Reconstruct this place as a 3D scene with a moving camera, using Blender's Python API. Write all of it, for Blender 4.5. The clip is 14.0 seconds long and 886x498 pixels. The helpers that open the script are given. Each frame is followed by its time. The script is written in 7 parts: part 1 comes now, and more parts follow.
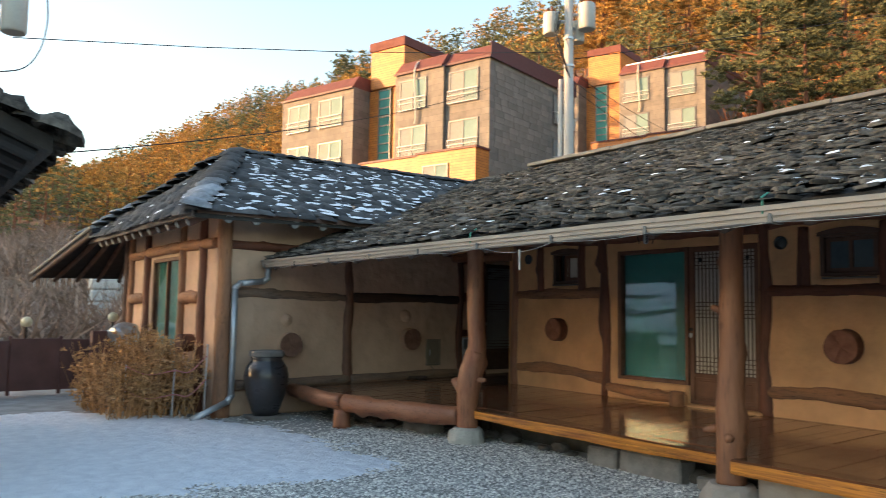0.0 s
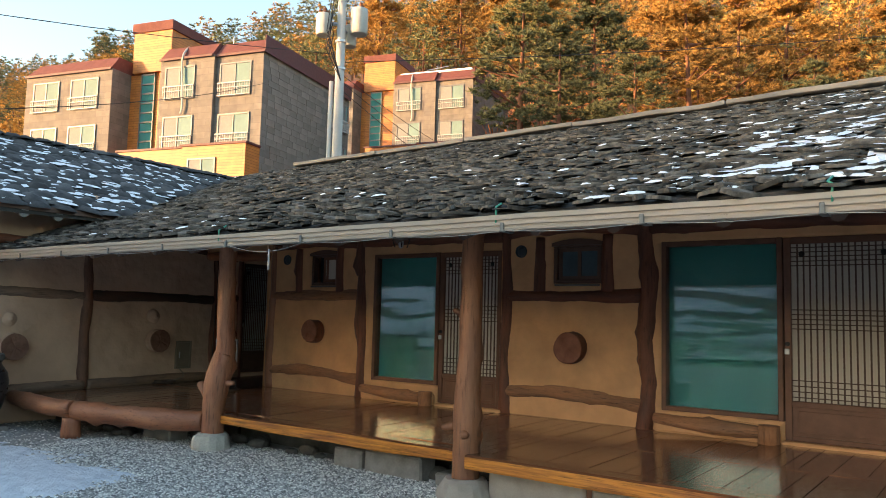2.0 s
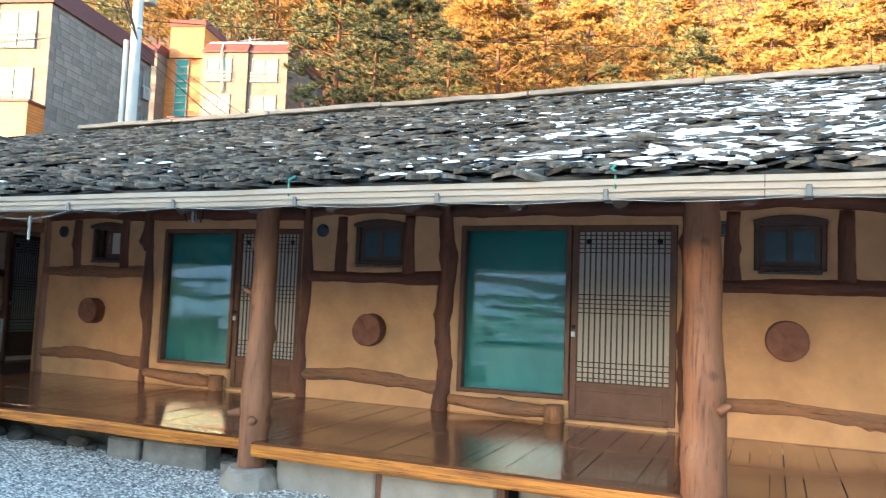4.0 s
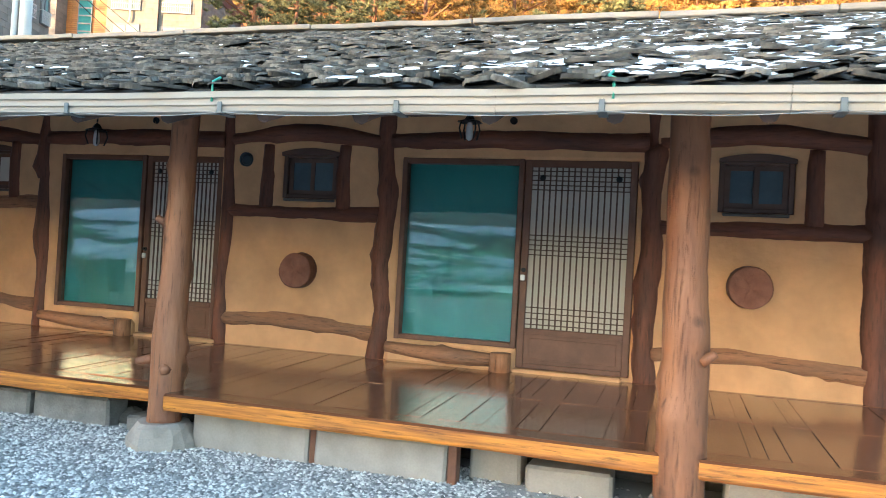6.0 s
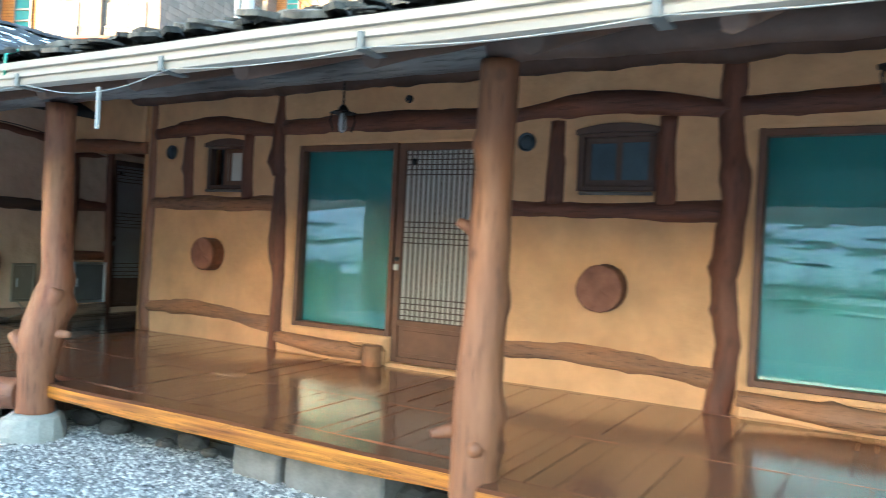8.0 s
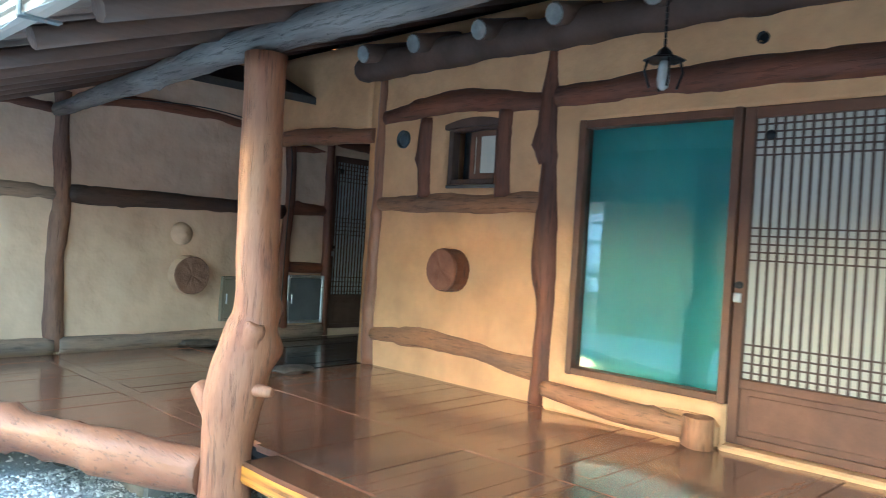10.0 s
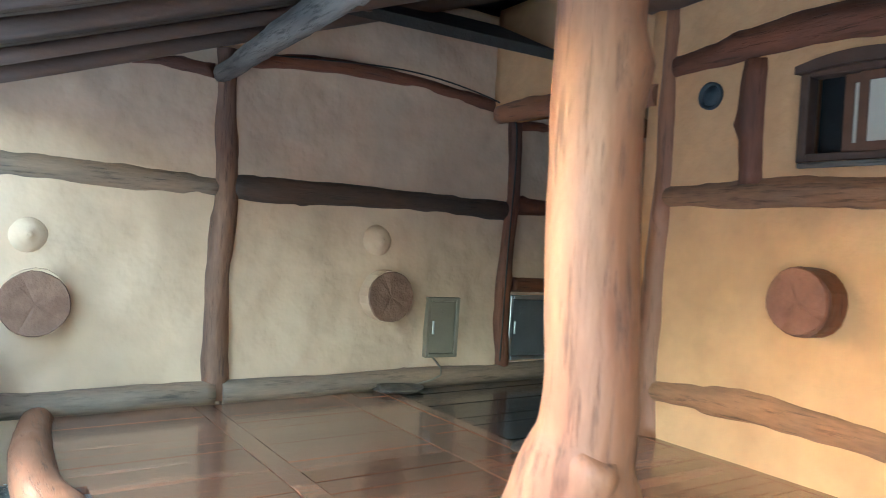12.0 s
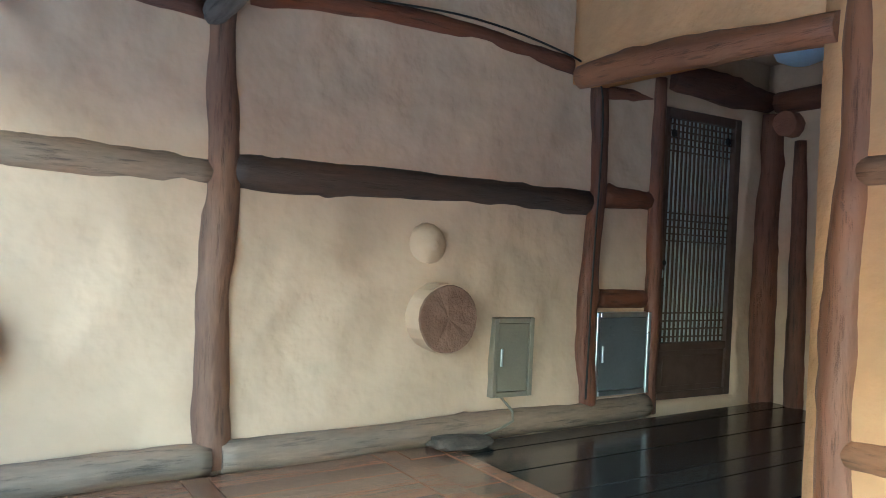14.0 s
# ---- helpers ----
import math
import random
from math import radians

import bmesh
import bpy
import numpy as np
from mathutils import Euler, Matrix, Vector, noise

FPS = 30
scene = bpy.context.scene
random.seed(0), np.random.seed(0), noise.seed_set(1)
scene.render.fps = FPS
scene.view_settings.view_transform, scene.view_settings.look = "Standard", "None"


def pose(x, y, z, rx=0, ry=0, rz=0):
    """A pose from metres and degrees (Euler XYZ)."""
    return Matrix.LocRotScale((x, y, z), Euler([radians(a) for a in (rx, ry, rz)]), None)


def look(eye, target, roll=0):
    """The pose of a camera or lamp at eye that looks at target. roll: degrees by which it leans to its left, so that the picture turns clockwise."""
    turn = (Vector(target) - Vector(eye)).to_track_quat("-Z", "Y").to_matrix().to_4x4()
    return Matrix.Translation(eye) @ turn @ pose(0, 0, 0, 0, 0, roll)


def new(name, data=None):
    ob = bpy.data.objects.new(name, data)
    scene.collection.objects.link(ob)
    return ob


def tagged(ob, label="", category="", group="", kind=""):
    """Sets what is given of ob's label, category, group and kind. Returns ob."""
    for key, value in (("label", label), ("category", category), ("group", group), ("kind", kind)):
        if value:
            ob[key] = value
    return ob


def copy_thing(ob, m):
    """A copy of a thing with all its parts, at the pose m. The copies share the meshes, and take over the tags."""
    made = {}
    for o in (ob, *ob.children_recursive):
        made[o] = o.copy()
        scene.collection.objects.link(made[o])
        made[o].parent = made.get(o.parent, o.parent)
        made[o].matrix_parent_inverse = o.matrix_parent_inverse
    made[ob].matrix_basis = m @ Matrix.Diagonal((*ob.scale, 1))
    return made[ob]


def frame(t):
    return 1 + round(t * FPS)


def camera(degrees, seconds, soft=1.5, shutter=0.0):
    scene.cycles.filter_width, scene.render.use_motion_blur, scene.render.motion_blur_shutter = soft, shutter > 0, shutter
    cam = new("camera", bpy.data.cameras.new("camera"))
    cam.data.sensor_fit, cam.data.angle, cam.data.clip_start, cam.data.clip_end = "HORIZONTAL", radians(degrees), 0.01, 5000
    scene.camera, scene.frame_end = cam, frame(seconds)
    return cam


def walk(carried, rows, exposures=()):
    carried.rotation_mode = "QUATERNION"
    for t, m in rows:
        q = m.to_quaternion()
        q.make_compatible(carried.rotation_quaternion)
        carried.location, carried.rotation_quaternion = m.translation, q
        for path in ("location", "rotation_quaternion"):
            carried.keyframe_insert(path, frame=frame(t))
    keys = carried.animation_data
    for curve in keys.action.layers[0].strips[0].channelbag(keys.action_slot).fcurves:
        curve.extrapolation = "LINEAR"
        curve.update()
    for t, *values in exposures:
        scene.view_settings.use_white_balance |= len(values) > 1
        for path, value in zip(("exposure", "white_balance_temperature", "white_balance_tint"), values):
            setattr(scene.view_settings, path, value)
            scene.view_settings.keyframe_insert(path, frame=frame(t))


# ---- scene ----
cam = camera(59.7, 14.0, soft=0.9, shutter=0.35)
EXPOSURES = [(0, 2.78, 6150, 14), (1, 2.72, 6150, 14), (2, 2.78, 6050, 12), (3, 2.95, 5800, 10), (3.5, 3.27, 5550, 9), (4, 3.82, 5300, 8), (6.5, 4.02, 5350, 8), (7.5, 4.4, 5450, 7), (8.5, 4.75, 5200, 4), (11, 5.62, 5100, 2), (12, 5.7, 5300, 3), (13, 5.85, 5550, 6), (14, 5.95, 5350, 5)]
PATH = [
    (0, (-0.108, 0.066, 1.561), (1.067, 1.676, 1.723), 0.9),
    (0.5, (-0.1, 0.031, 1.607), (1.239, 1.508, 1.765), 0.8),
    (1, (-0.015, -0.015, 1.589), (1.458, 1.328, 1.752), 1.0),
    (1.5, (0.024, -0.027, 1.547), (1.578, 1.22, 1.728), 1.2),
    (2, (0.051, -0.039, 1.557), (1.641, 1.161, 1.737), 1.5),
    (2.5, (0.073, -0.042, 1.523), (1.682, 1.132, 1.71), 1.9),
    (3, (0.085, -0.007, 1.479), (1.709, 1.145, 1.668), 2.2),
    (3.5, (0.183, 0.060, 1.492), (1.914, 1.046, 1.651), 2.15),
    (4, (0.307, -0.028, 1.546), (2.142, 0.754, 1.697), 2.2),
    (6.5, (1.23, 0.784, 1.431), (3.145, 1.362, 1.457), 3.3),
    (7, (1.637, 1.225, 1.495), (3.509, 1.928, 1.505), 3.4),
    (7.5, (2.031, 1.673, 1.496), (3.88, 2.436, 1.51), 3.3),
    (8, (2.38, 2.205, 1.5), (4.104, 3.218, 1.5), 2.9),
    (8.5, (2.739, 2.694, 1.489), (4.374, 3.846, 1.491), 3.1),
    (11, (4.197, 5.107, 1.526), (5.441, 6.674, 1.506), 3.2),
    (11.5, (4.365, 5.687, 1.533), (5.528, 7.314, 1.508), 3.1),
    (12, (4.565, 6.154, 1.519), (5.643, 7.839, 1.493), 3.6),
    (12.5, (4.698, 6.526, 1.511), (5.722, 8.243, 1.493), 3.5),
    (13, (4.857, 6.885, 1.488), (5.864, 8.613, 1.483), 2.9),
    (13.5, (4.924, 7.251, 1.494), (5.944, 8.971, 1.484), 2.9),
    (14, (5.038, 7.494, 1.474), (6.09, 9.195, 1.464), 2.7),
]
walk(cam, [(t, look(eye, target, roll)) for t, eye, target, roll in PATH],
     exposures=EXPOSURES)

# ---- light: low sun behind the western ridge, open sky over the yard ----
SUN_AZ, SUN_EL = -54.0, 3.8
world = bpy.data.worlds.new("sky")
scene.world = world
world.use_nodes = True
wn = world.node_tree.nodes
wn.clear()
sky = wn.new("ShaderNodeTexSky")
sky.sky_type = "NISHITA"
sky.sun_disc = False
sky.sun_elevation = radians(SUN_EL)
sky.sun_rotation = radians(SUN_AZ)
sky.air_density, sky.dust_density, sky.ozone_density = 1.0, 1.1, 1.0
bg = wn.new("ShaderNodeBackground")
bg.inputs["Strength"].default_value = 0.15
wout = wn.new("ShaderNodeOutputWorld")
world.node_tree.links.new(sky.outputs[0], bg.inputs[0])
world.node_tree.links.new(bg.outputs[0], wout.inputs[0])
sun = new("sun", bpy.data.lights.new("sun", "SUN"))
sun.data.energy, sun.data.angle, sun.data.color = 2.2, radians(0.5), (1.0, 0.56, 0.24)
sdir = Vector((math.sin(radians(SUN_AZ)) * math.cos(radians(SUN_EL)), math.cos(radians(SUN_AZ)) * math.cos(radians(SUN_EL)), math.sin(radians(SUN_EL))))
sun.matrix_world = look(sdir * 300, (0, 0, 0))


# ---- materials ----
def material(name, color, rough=0.7, metal=0.0, var=0.25, scale=6.0, fine=60.0, bump=0.15, stretch=(1, 1, 1), color2=None, spec=0.5, coat=0.0,
             island=0.0, per_object=0.0, fine_var=0.12, crack=0.0, knot=0.0, dist=0.02, detail=6.0):
    """Two scales of noise vary the colour; the fine one gives relief."""
    m = bpy.data.materials.new(name)
    m.use_nodes = True
    n, l = m.node_tree.nodes, m.node_tree.links
    b = n["Principled BSDF"]
    tc = n.new("ShaderNodeTexCoord")
    mp = n.new("ShaderNodeMapping")
    mp.inputs["Scale"].default_value = stretch
    l.new(tc.outputs["Object"], mp.inputs[0])
    big, small = n.new("ShaderNodeTexNoise"), n.new("ShaderNodeTexNoise")
    big.inputs["Scale"].default_value, small.inputs["Scale"].default_value = scale, fine
    big.inputs["Detail"].default_value, small.inputs["Detail"].default_value = detail, min(detail, 4.0)
    l.new(mp.outputs[0], big.inputs["Vector"])
    l.new(mp.outputs[0], small.inputs["Vector"])
    c2 = color2 or tuple(c * (1 - var) for c in color)
    ramp = n.new("ShaderNodeMapRange")
    ramp.inputs["From Min"].default_value, ramp.inputs["From Max"].default_value = 0.32, 0.68
    l.new(big.outputs["Fac"], ramp.inputs["Value"])
    mix = n.new("ShaderNodeMix")
    mix.data_type = "RGBA"
    mix.inputs["A"].default_value, mix.inputs["B"].default_value = (*color, 1), (*c2, 1)
    l.new(ramp.outputs["Result"], mix.inputs["Factor"])
    val = n.new("ShaderNodeMath")
    val.operation = "MULTIPLY_ADD"
    val.inputs[1].default_value, val.inputs[2].default_value = 2 * fine_var, 1 - fine_var
    l.new(small.outputs["Fac"], val.inputs[0])
    hsv = n.new("ShaderNodeHueSaturation")
    l.new(mix.outputs["Result"], hsv.inputs["Color"])
    last = val.outputs[0]
    for amount, node, socket in ((island, "ShaderNodeNewGeometry", "Random Per Island"), (per_object, "ShaderNodeObjectInfo", "Random")):
        if amount:
            g, ma, mu = n.new(node), n.new("ShaderNodeMath"), n.new("ShaderNodeMath")
            ma.operation, mu.operation = "MULTIPLY_ADD", "MULTIPLY"
            ma.inputs[1].default_value, ma.inputs[2].default_value = 2 * amount, 1 - amount
            l.new(g.outputs[socket], ma.inputs[0])
            l.new(ma.outputs[0], mu.inputs[0])
            l.new(last, mu.inputs[1])
            last = mu.outputs[0]
    height_extra = None
    if crack:
        mp2, cn, cr, mu = n.new("ShaderNodeMapping"), n.new("ShaderNodeTexNoise"), n.new("ShaderNodeMapRange"), n.new("ShaderNodeMath")
        mp2.inputs["Scale"].default_value = [0.13 if q < 0.5 else 1.6 for q in stretch] if min(stretch) < 0.5 else (1, 1, 1)
        l.new(tc.outputs["Object"], mp2.inputs[0])
        l.new(mp2.outputs[0], cn.inputs["Vector"])
        cn.inputs["Scale"].default_value, cn.inputs["Detail"].default_value, cn.inputs["Roughness"].default_value = 27.0, 6.0, 0.7
        cr.inputs["From Min"].default_value, cr.inputs["From Max"].default_value = 0.33, 0.46
        cr.inputs["To Min"].default_value = 1 - crack
        l.new(cn.outputs["Fac"], cr.inputs["Value"])
        mu.operation = "MULTIPLY"
        l.new(last, mu.inputs[0])
        l.new(cr.outputs["Result"], mu.inputs[1])
        last = mu.outputs[0]
        height_extra = cr.outputs["Result"]
    if knot:
        vo, kr, mu = n.new("ShaderNodeTexVoronoi"), n.new("ShaderNodeMapRange"), n.new("ShaderNodeMath")
        vo.inputs["Scale"].default_value = 4.5
        l.new(tc.outputs["Object"], vo.inputs["Vector"])
        kr.inputs["From Min"].default_value, kr.inputs["From Max"].default_value = 0.10, 0.20
        kr.inputs["To Min"].default_value = 1 - knot
        l.new(vo.outputs["Distance"], kr.inputs["Value"])
        mu.operation = "MULTIPLY"
        l.new(last, mu.inputs[0])
        l.new(kr.outputs["Result"], mu.inputs[1])
        last = mu.outputs[0]
    l.new(last, hsv.inputs["Value"])
    l.new(hsv.outputs["Color"], b.inputs["Base Color"])
    ro = n.new("ShaderNodeMapRange")
    ro.inputs["To Min"].default_value, ro.inputs["To Max"].default_value = max(rough - 0.1, 0.02), min(rough + 0.1, 1)
    l.new(big.outputs["Fac"], ro.inputs["Value"])
    l.new(ro.outputs["Result"], b.inputs["Roughness"])
    b.inputs["Metallic"].default_value = metal
    b.inputs["Specular IOR Level"].default_value = spec
    b.inputs["Coat Weight"].default_value = coat
    b.inputs["Coat Roughness"].default_value = 0.12
    if bump:
        add = n.new("ShaderNodeMath")
        add.operation = "MULTIPLY_ADD"
        add.inputs[1].default_value = 0.35
        l.new(small.outputs["Fac"], add.inputs[0])
        l.new(big.outputs["Fac"], add.inputs[2])
        bp = n.new("ShaderNodeBump")
        bp.inputs["Strength"].default_value, bp.inputs["Distance"].default_value = bump, dist
        top = add.outputs[0]
        if height_extra is not None:
            he = n.new("ShaderNodeMath")
            he.operation = "MULTIPLY_ADD"
            he.inputs[1].default_value = 0.5
            l.new(height_extra, he.inputs[0])
            l.new(top, he.inputs[2])
            top = he.outputs[0]
        l.new(top, bp.inputs["Height"])
        l.new(bp.outputs[0], b.inputs["Normal"])
    return m


M = {
    "clay": material("ochre_clay", (0.72, 0.405, 0.20), 0.9, var=0.2, scale=2.6, fine=16, bump=0.6, dist=0.035, detail=3.0, spec=0.2, fine_var=0.06),
    "clay_pale": material("pale_clay", (0.64, 0.445, 0.31), 0.9, var=0.16, scale=2.6, fine=9, bump=0.7, dist=0.05, detail=2.5, spec=0.2, fine_var=0.05),
    "post": material("stained_post", (0.36, 0.15, 0.066), 0.55, color2=(0.17, 0.068, 0.034), scale=5, fine=40, stretch=(1, 1, 0.22), bump=0.6, fine_var=0.3, crack=0.5, knot=0.35),
    "post_red": material("red_stained_post", (0.36, 0.165, 0.088), 0.5, color2=(0.26, 0.09, 0.045), scale=6, fine=45, stretch=(1, 1, 0.22), bump=0.5, fine_var=0.28, crack=0.5, knot=0.0),
    "endgrain": material("cut_log_end", (0.28, 0.115, 0.068), 0.7, color2=(0.2, 0.075, 0.045), scale=9, fine=70, bump=0.5),
    "endgrain_dull": material("weathered_log_end", (0.25, 0.135, 0.088), 0.8, color2=(0.16, 0.08, 0.052), scale=9, fine=70, bump=0.6, knot=0.4),
    "dim_pane": material("dim_window_pane", (0.09, 0.13, 0.155), 0.2, var=0.3, scale=4, fine=40, bump=0.0),
    "slate_pale": material("pale_hip_slate", (0.30, 0.32, 0.35), 0.85, color2=(0.13, 0.14, 0.15), scale=6, fine=45, bump=0.6, island=0.4, fine_var=0.3),
    "grey_wood": material("weathered_grey_wood", (0.22, 0.19, 0.165), 0.8, color2=(0.065, 0.05, 0.042), scale=7, fine=60, stretch=(1, 0.14, 1), bump=0.7, fine_var=0.3, crack=0.6),
    "rafter": material("dark_rafter_wood", (0.145, 0.085, 0.06), 0.75, var=0.45, scale=4, fine=50, stretch=(0.2, 1, 1), bump=0.4, per_object=0.2),
    "rafter_end": material("pale_rafter_end", (0.33, 0.33, 0.31), 0.8, var=0.35, scale=12, fine=60, bump=0.4),
    "plank": material("varnished_plank", (0.27, 0.125, 0.072), 0.18, var=0.4, scale=3, fine=40, stretch=(0.25, 1.5, 1), bump=0.12, coat=0.6, per_object=0.28, fine_var=0.15),
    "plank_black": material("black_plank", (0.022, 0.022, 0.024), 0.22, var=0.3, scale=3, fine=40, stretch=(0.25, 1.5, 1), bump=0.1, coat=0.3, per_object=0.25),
    "edge_beam": material("orange_varnished_beam", (0.72, 0.28, 0.035), 0.35, color2=(0.26, 0.08, 0.018), scale=10, fine=30, stretch=(1, 0.13, 3), bump=0.2, coat=0.08, fine_var=0.4, crack=0.65),
    "edge_top": material("red_brown_varnished_board", (0.20, 0.078, 0.035), 0.22, color2=(0.11, 0.045, 0.025), scale=4, fine=35, stretch=(1, 0.15, 1), bump=0.12, coat=0.35, fine_var=0.2),
    "frame": material("brown_door_frame", (0.17, 0.072, 0.038), 0.5, var=0.3, scale=6, fine=70, bump=0.15),
    "lattice": material("dark_lattice_wood", (0.11, 0.060, 0.042), 0.6, var=0.3, scale=8, fine=80, bump=0.15),
    "paper": material("white_door_paper", (0.60, 0.54, 0.45), 0.9, var=0.1, scale=3, fine=90, bump=0.1, fine_var=0.04),
    "paper_dim": material("grey_door_paper", (0.58, 0.62, 0.62), 0.9, var=0.12, scale=3, fine=90, bump=0.1, fine_var=0.04),
    "curtain": material("teal_curtain", (0.14, 0.45, 0.42), 0.85, var=0.22, scale=2.5, fine=120, bump=0.1, stretch=(1, 1, 0.3), fine_var=0.06),
    "slate": material("dark_roof_slate", (0.165, 0.145, 0.118), 0.92, spec=0.2, color2=(0.043, 0.037, 0.031), scale=11, fine=60, bump=0.9, per_object=0.6, fine_var=0.4),
    "slate_j": material("dark_roof_slate_rows", (0.165, 0.145, 0.118), 0.92, spec=0.2, color2=(0.043, 0.037, 0.031), scale=11, fine=60, bump=0.9, island=0.6, fine_var=0.4),
    "slate_hut": material("blue_grey_roof_slate", (0.085, 0.085, 0.085), 0.85, color2=(0.03, 0.03, 0.032), scale=5, fine=45, bump=0.6, island=0.4, fine_var=0.3),
    "roof_bed": material("roof_bedding", (0.05, 0.047, 0.043), 0.95, scale=8, fine=50, bump=0.5),
    "snow": material("snow", (0.86, 0.88, 0.92), 0.75, var=0.06, scale=5, fine=80, bump=0.25, spec=0.3, fine_var=0.03),
    "snow_yard": material("trodden_snow", (0.85, 0.88, 0.93), 0.75, color2=(0.72, 0.75, 0.81), scale=7, fine=60, bump=0.9, dist=0.06, spec=0.3, fine_var=0.07),
    "gravel": material("grey_gravel", (0.42, 0.412, 0.395), 0.95, color2=(0.28, 0.278, 0.265), scale=3, fine=130, bump=0.9, fine_var=0.45),
    "pebble": material("grey_pebble", (0.70, 0.675, 0.625), 0.85, var=0.25, scale=30, fine=150, bump=0.1, island=0.75),
    "stone": material("rough_grey_stone", (0.24, 0.22, 0.20), 0.9, var=0.35, scale=7, fine=60, bump=0.6, fine_var=0.2, per_object=0.15),
    # darker than the other stone: under-deck shade is in this colour
    "under_stone": material("shade_dark_rubble", (0.11, 0.10, 0.09), 0.95, var=0.4, scale=6, fine=50, bump=0.6, fine_var=0.3),
    "footing": material("pale_footing_stone", (0.5, 0.49, 0.44), 0.9, var=0.25, scale=6, fine=50, bump=0.6, fine_var=0.2),
    "concrete": material("grey_block", (0.39, 0.34, 0.29), 0.9, var=0.25, scale=4, fine=70, bump=0.35, fine_var=0.12),
    "gutter": material("cream_gutter_metal", (0.42, 0.37, 0.31), 0.5, var=0.1, scale=3, fine=60, bump=0.03, fine_var=0.04),
    "zinc": material("galvanised_steel", (0.55, 0.58, 0.60), 0.4, metal=0.7, var=0.2, scale=8, fine=60, bump=0.05),
    "bracket_zinc": material("dull_zinc", (0.15, 0.16, 0.155), 0.6, metal=0.0, var=0.2, scale=8, fine=60, bump=0.05),
    "steel": material("brushed_steel", (0.55, 0.57, 0.58), 0.3, metal=0.9, var=0.15, scale=6, fine=90, bump=0.03),
    "steel_dark": material("dark_steel_panel", (0.17, 0.175, 0.18), 0.4, metal=0.3, var=0.2, scale=6, fine=90, bump=0.03),
    "box_grey": material("grey_painted_box", (0.23, 0.19, 0.14), 0.5, var=0.1, scale=6, fine=90, bump=0.04),
    "iron": material("black_iron", (0.02, 0.02, 0.022), 0.5, metal=0.4, var=0.3, scale=20, fine=90, bump=0.1),
    "bulb": material("bulb_glass", (0.6, 0.6, 0.58), 0.15, var=0.05, scale=10, bump=0),
    "jar": material("dark_glazed_jar", (0.045, 0.043, 0.046), 0.3, var=0.4, scale=5, fine=40, stretch=(1, 1, 3), bump=0.12, coat=0.3),
    "string": material("white_cord", (0.42, 0.42, 0.40), 0.8, bump=0),
    "green_tie": material("green_plastic_tie", (0.08, 0.38, 0.25), 0.5, bump=0),
    "pink_tape": material("pink_tape", (0.6, 0.25, 0.25), 0.6, bump=0),
    "vent": material("blue_grey_vent", (0.045, 0.06, 0.07), 0.45, var=0.2, bump=0.05),
    # near-black stand-in for shade in rooms and on undersides
    "dark": material("near_black", (0.03, 0.03, 0.032), 0.9, bump=0),
    "stem": material("dry_stem", (0.56, 0.33, 0.15), 0.9, var=0.3, bump=0, island=0.45),
    "brush": material("dry_brush", (0.34, 0.24, 0.18), 0.95, var=0.3, bump=0, island=0.4),
    "redbrush": material("russet_brush", (0.46, 0.18, 0.07), 0.95, var=0.3, bump=0, island=0.4),
    "fence": material("maroon_fence_sheet", (0.13, 0.055, 0.05), 0.6, var=0.35, scale=3, fine=50, bump=0.1),
    # sunlit gold and shaded blue-green of the same pines, put into two colours
    "needles": material("sunlit_pine_needles", (0.44, 0.25, 0.062), 0.85, color2=(0.24, 0.165, 0.06), scale=0.12, fine=3, bump=0, island=0.4, per_object=0.25, spec=0.2, fine_var=0.2),
    "needles_shaded": material("shaded_pine_needles", (0.19, 0.19, 0.08), 0.85, color2=(0.08, 0.10, 0.065), scale=0.12, fine=3, bump=0, island=0.45, per_object=0.2, spec=0.2, fine_var=0.2),
    "bark": material("red_pine_bark", (0.24, 0.11, 0.06), 0.95, var=0.4, scale=1.5, fine=20, bump=0.4),
    "hill": material("wooded_hillside", (0.17, 0.09, 0.05), 0.98, color2=(0.09, 0.06, 0.035), scale=0.06, fine=1.5, bump=0.4, fine_var=0.35),
    "white_render": material("white_sash", (0.45, 0.45, 0.44), 0.5, var=0.05, bump=0),
    "red_roof": material("red_shingle_roof", (0.15, 0.05, 0.042), 0.85, var=0.2, scale=2, fine=14, bump=0.3, fine_var=0.2),
    "red_trim": material("dark_red_trim", (0.10, 0.03, 0.03), 0.6, var=0.15, bump=0.05),
    "pole": material("concrete_pole", (0.52, 0.50, 0.46), 0.85, var=0.15, scale=2, fine=40, bump=0.1),
    "tank": material("transformer_paint", (0.55, 0.54, 0.48), 0.5, var=0.15, scale=3, fine=30, bump=0.05),
    "cable": material("black_cable", (0.02, 0.02, 0.02), 0.6, bump=0),
    "globe": material("pale_globe", (0.62, 0.60, 0.42), 0.35, var=0.1, bump=0),
    "globe_blue": material("blue_white_globe", (0.45, 0.62, 0.80), 0.3, var=0.05, bump=0),
    "ridge": material("pale_ridge_board", (0.36, 0.31, 0.26), 0.85, var=0.3, scale=3, fine=50, stretch=(1, 0.3, 1), bump=0.4, fine_var=0.2),
    "bag": material("white_bulk_bag", (0.6, 0.6, 0.57), 0.85, var=0.2, bump=0.3),
}

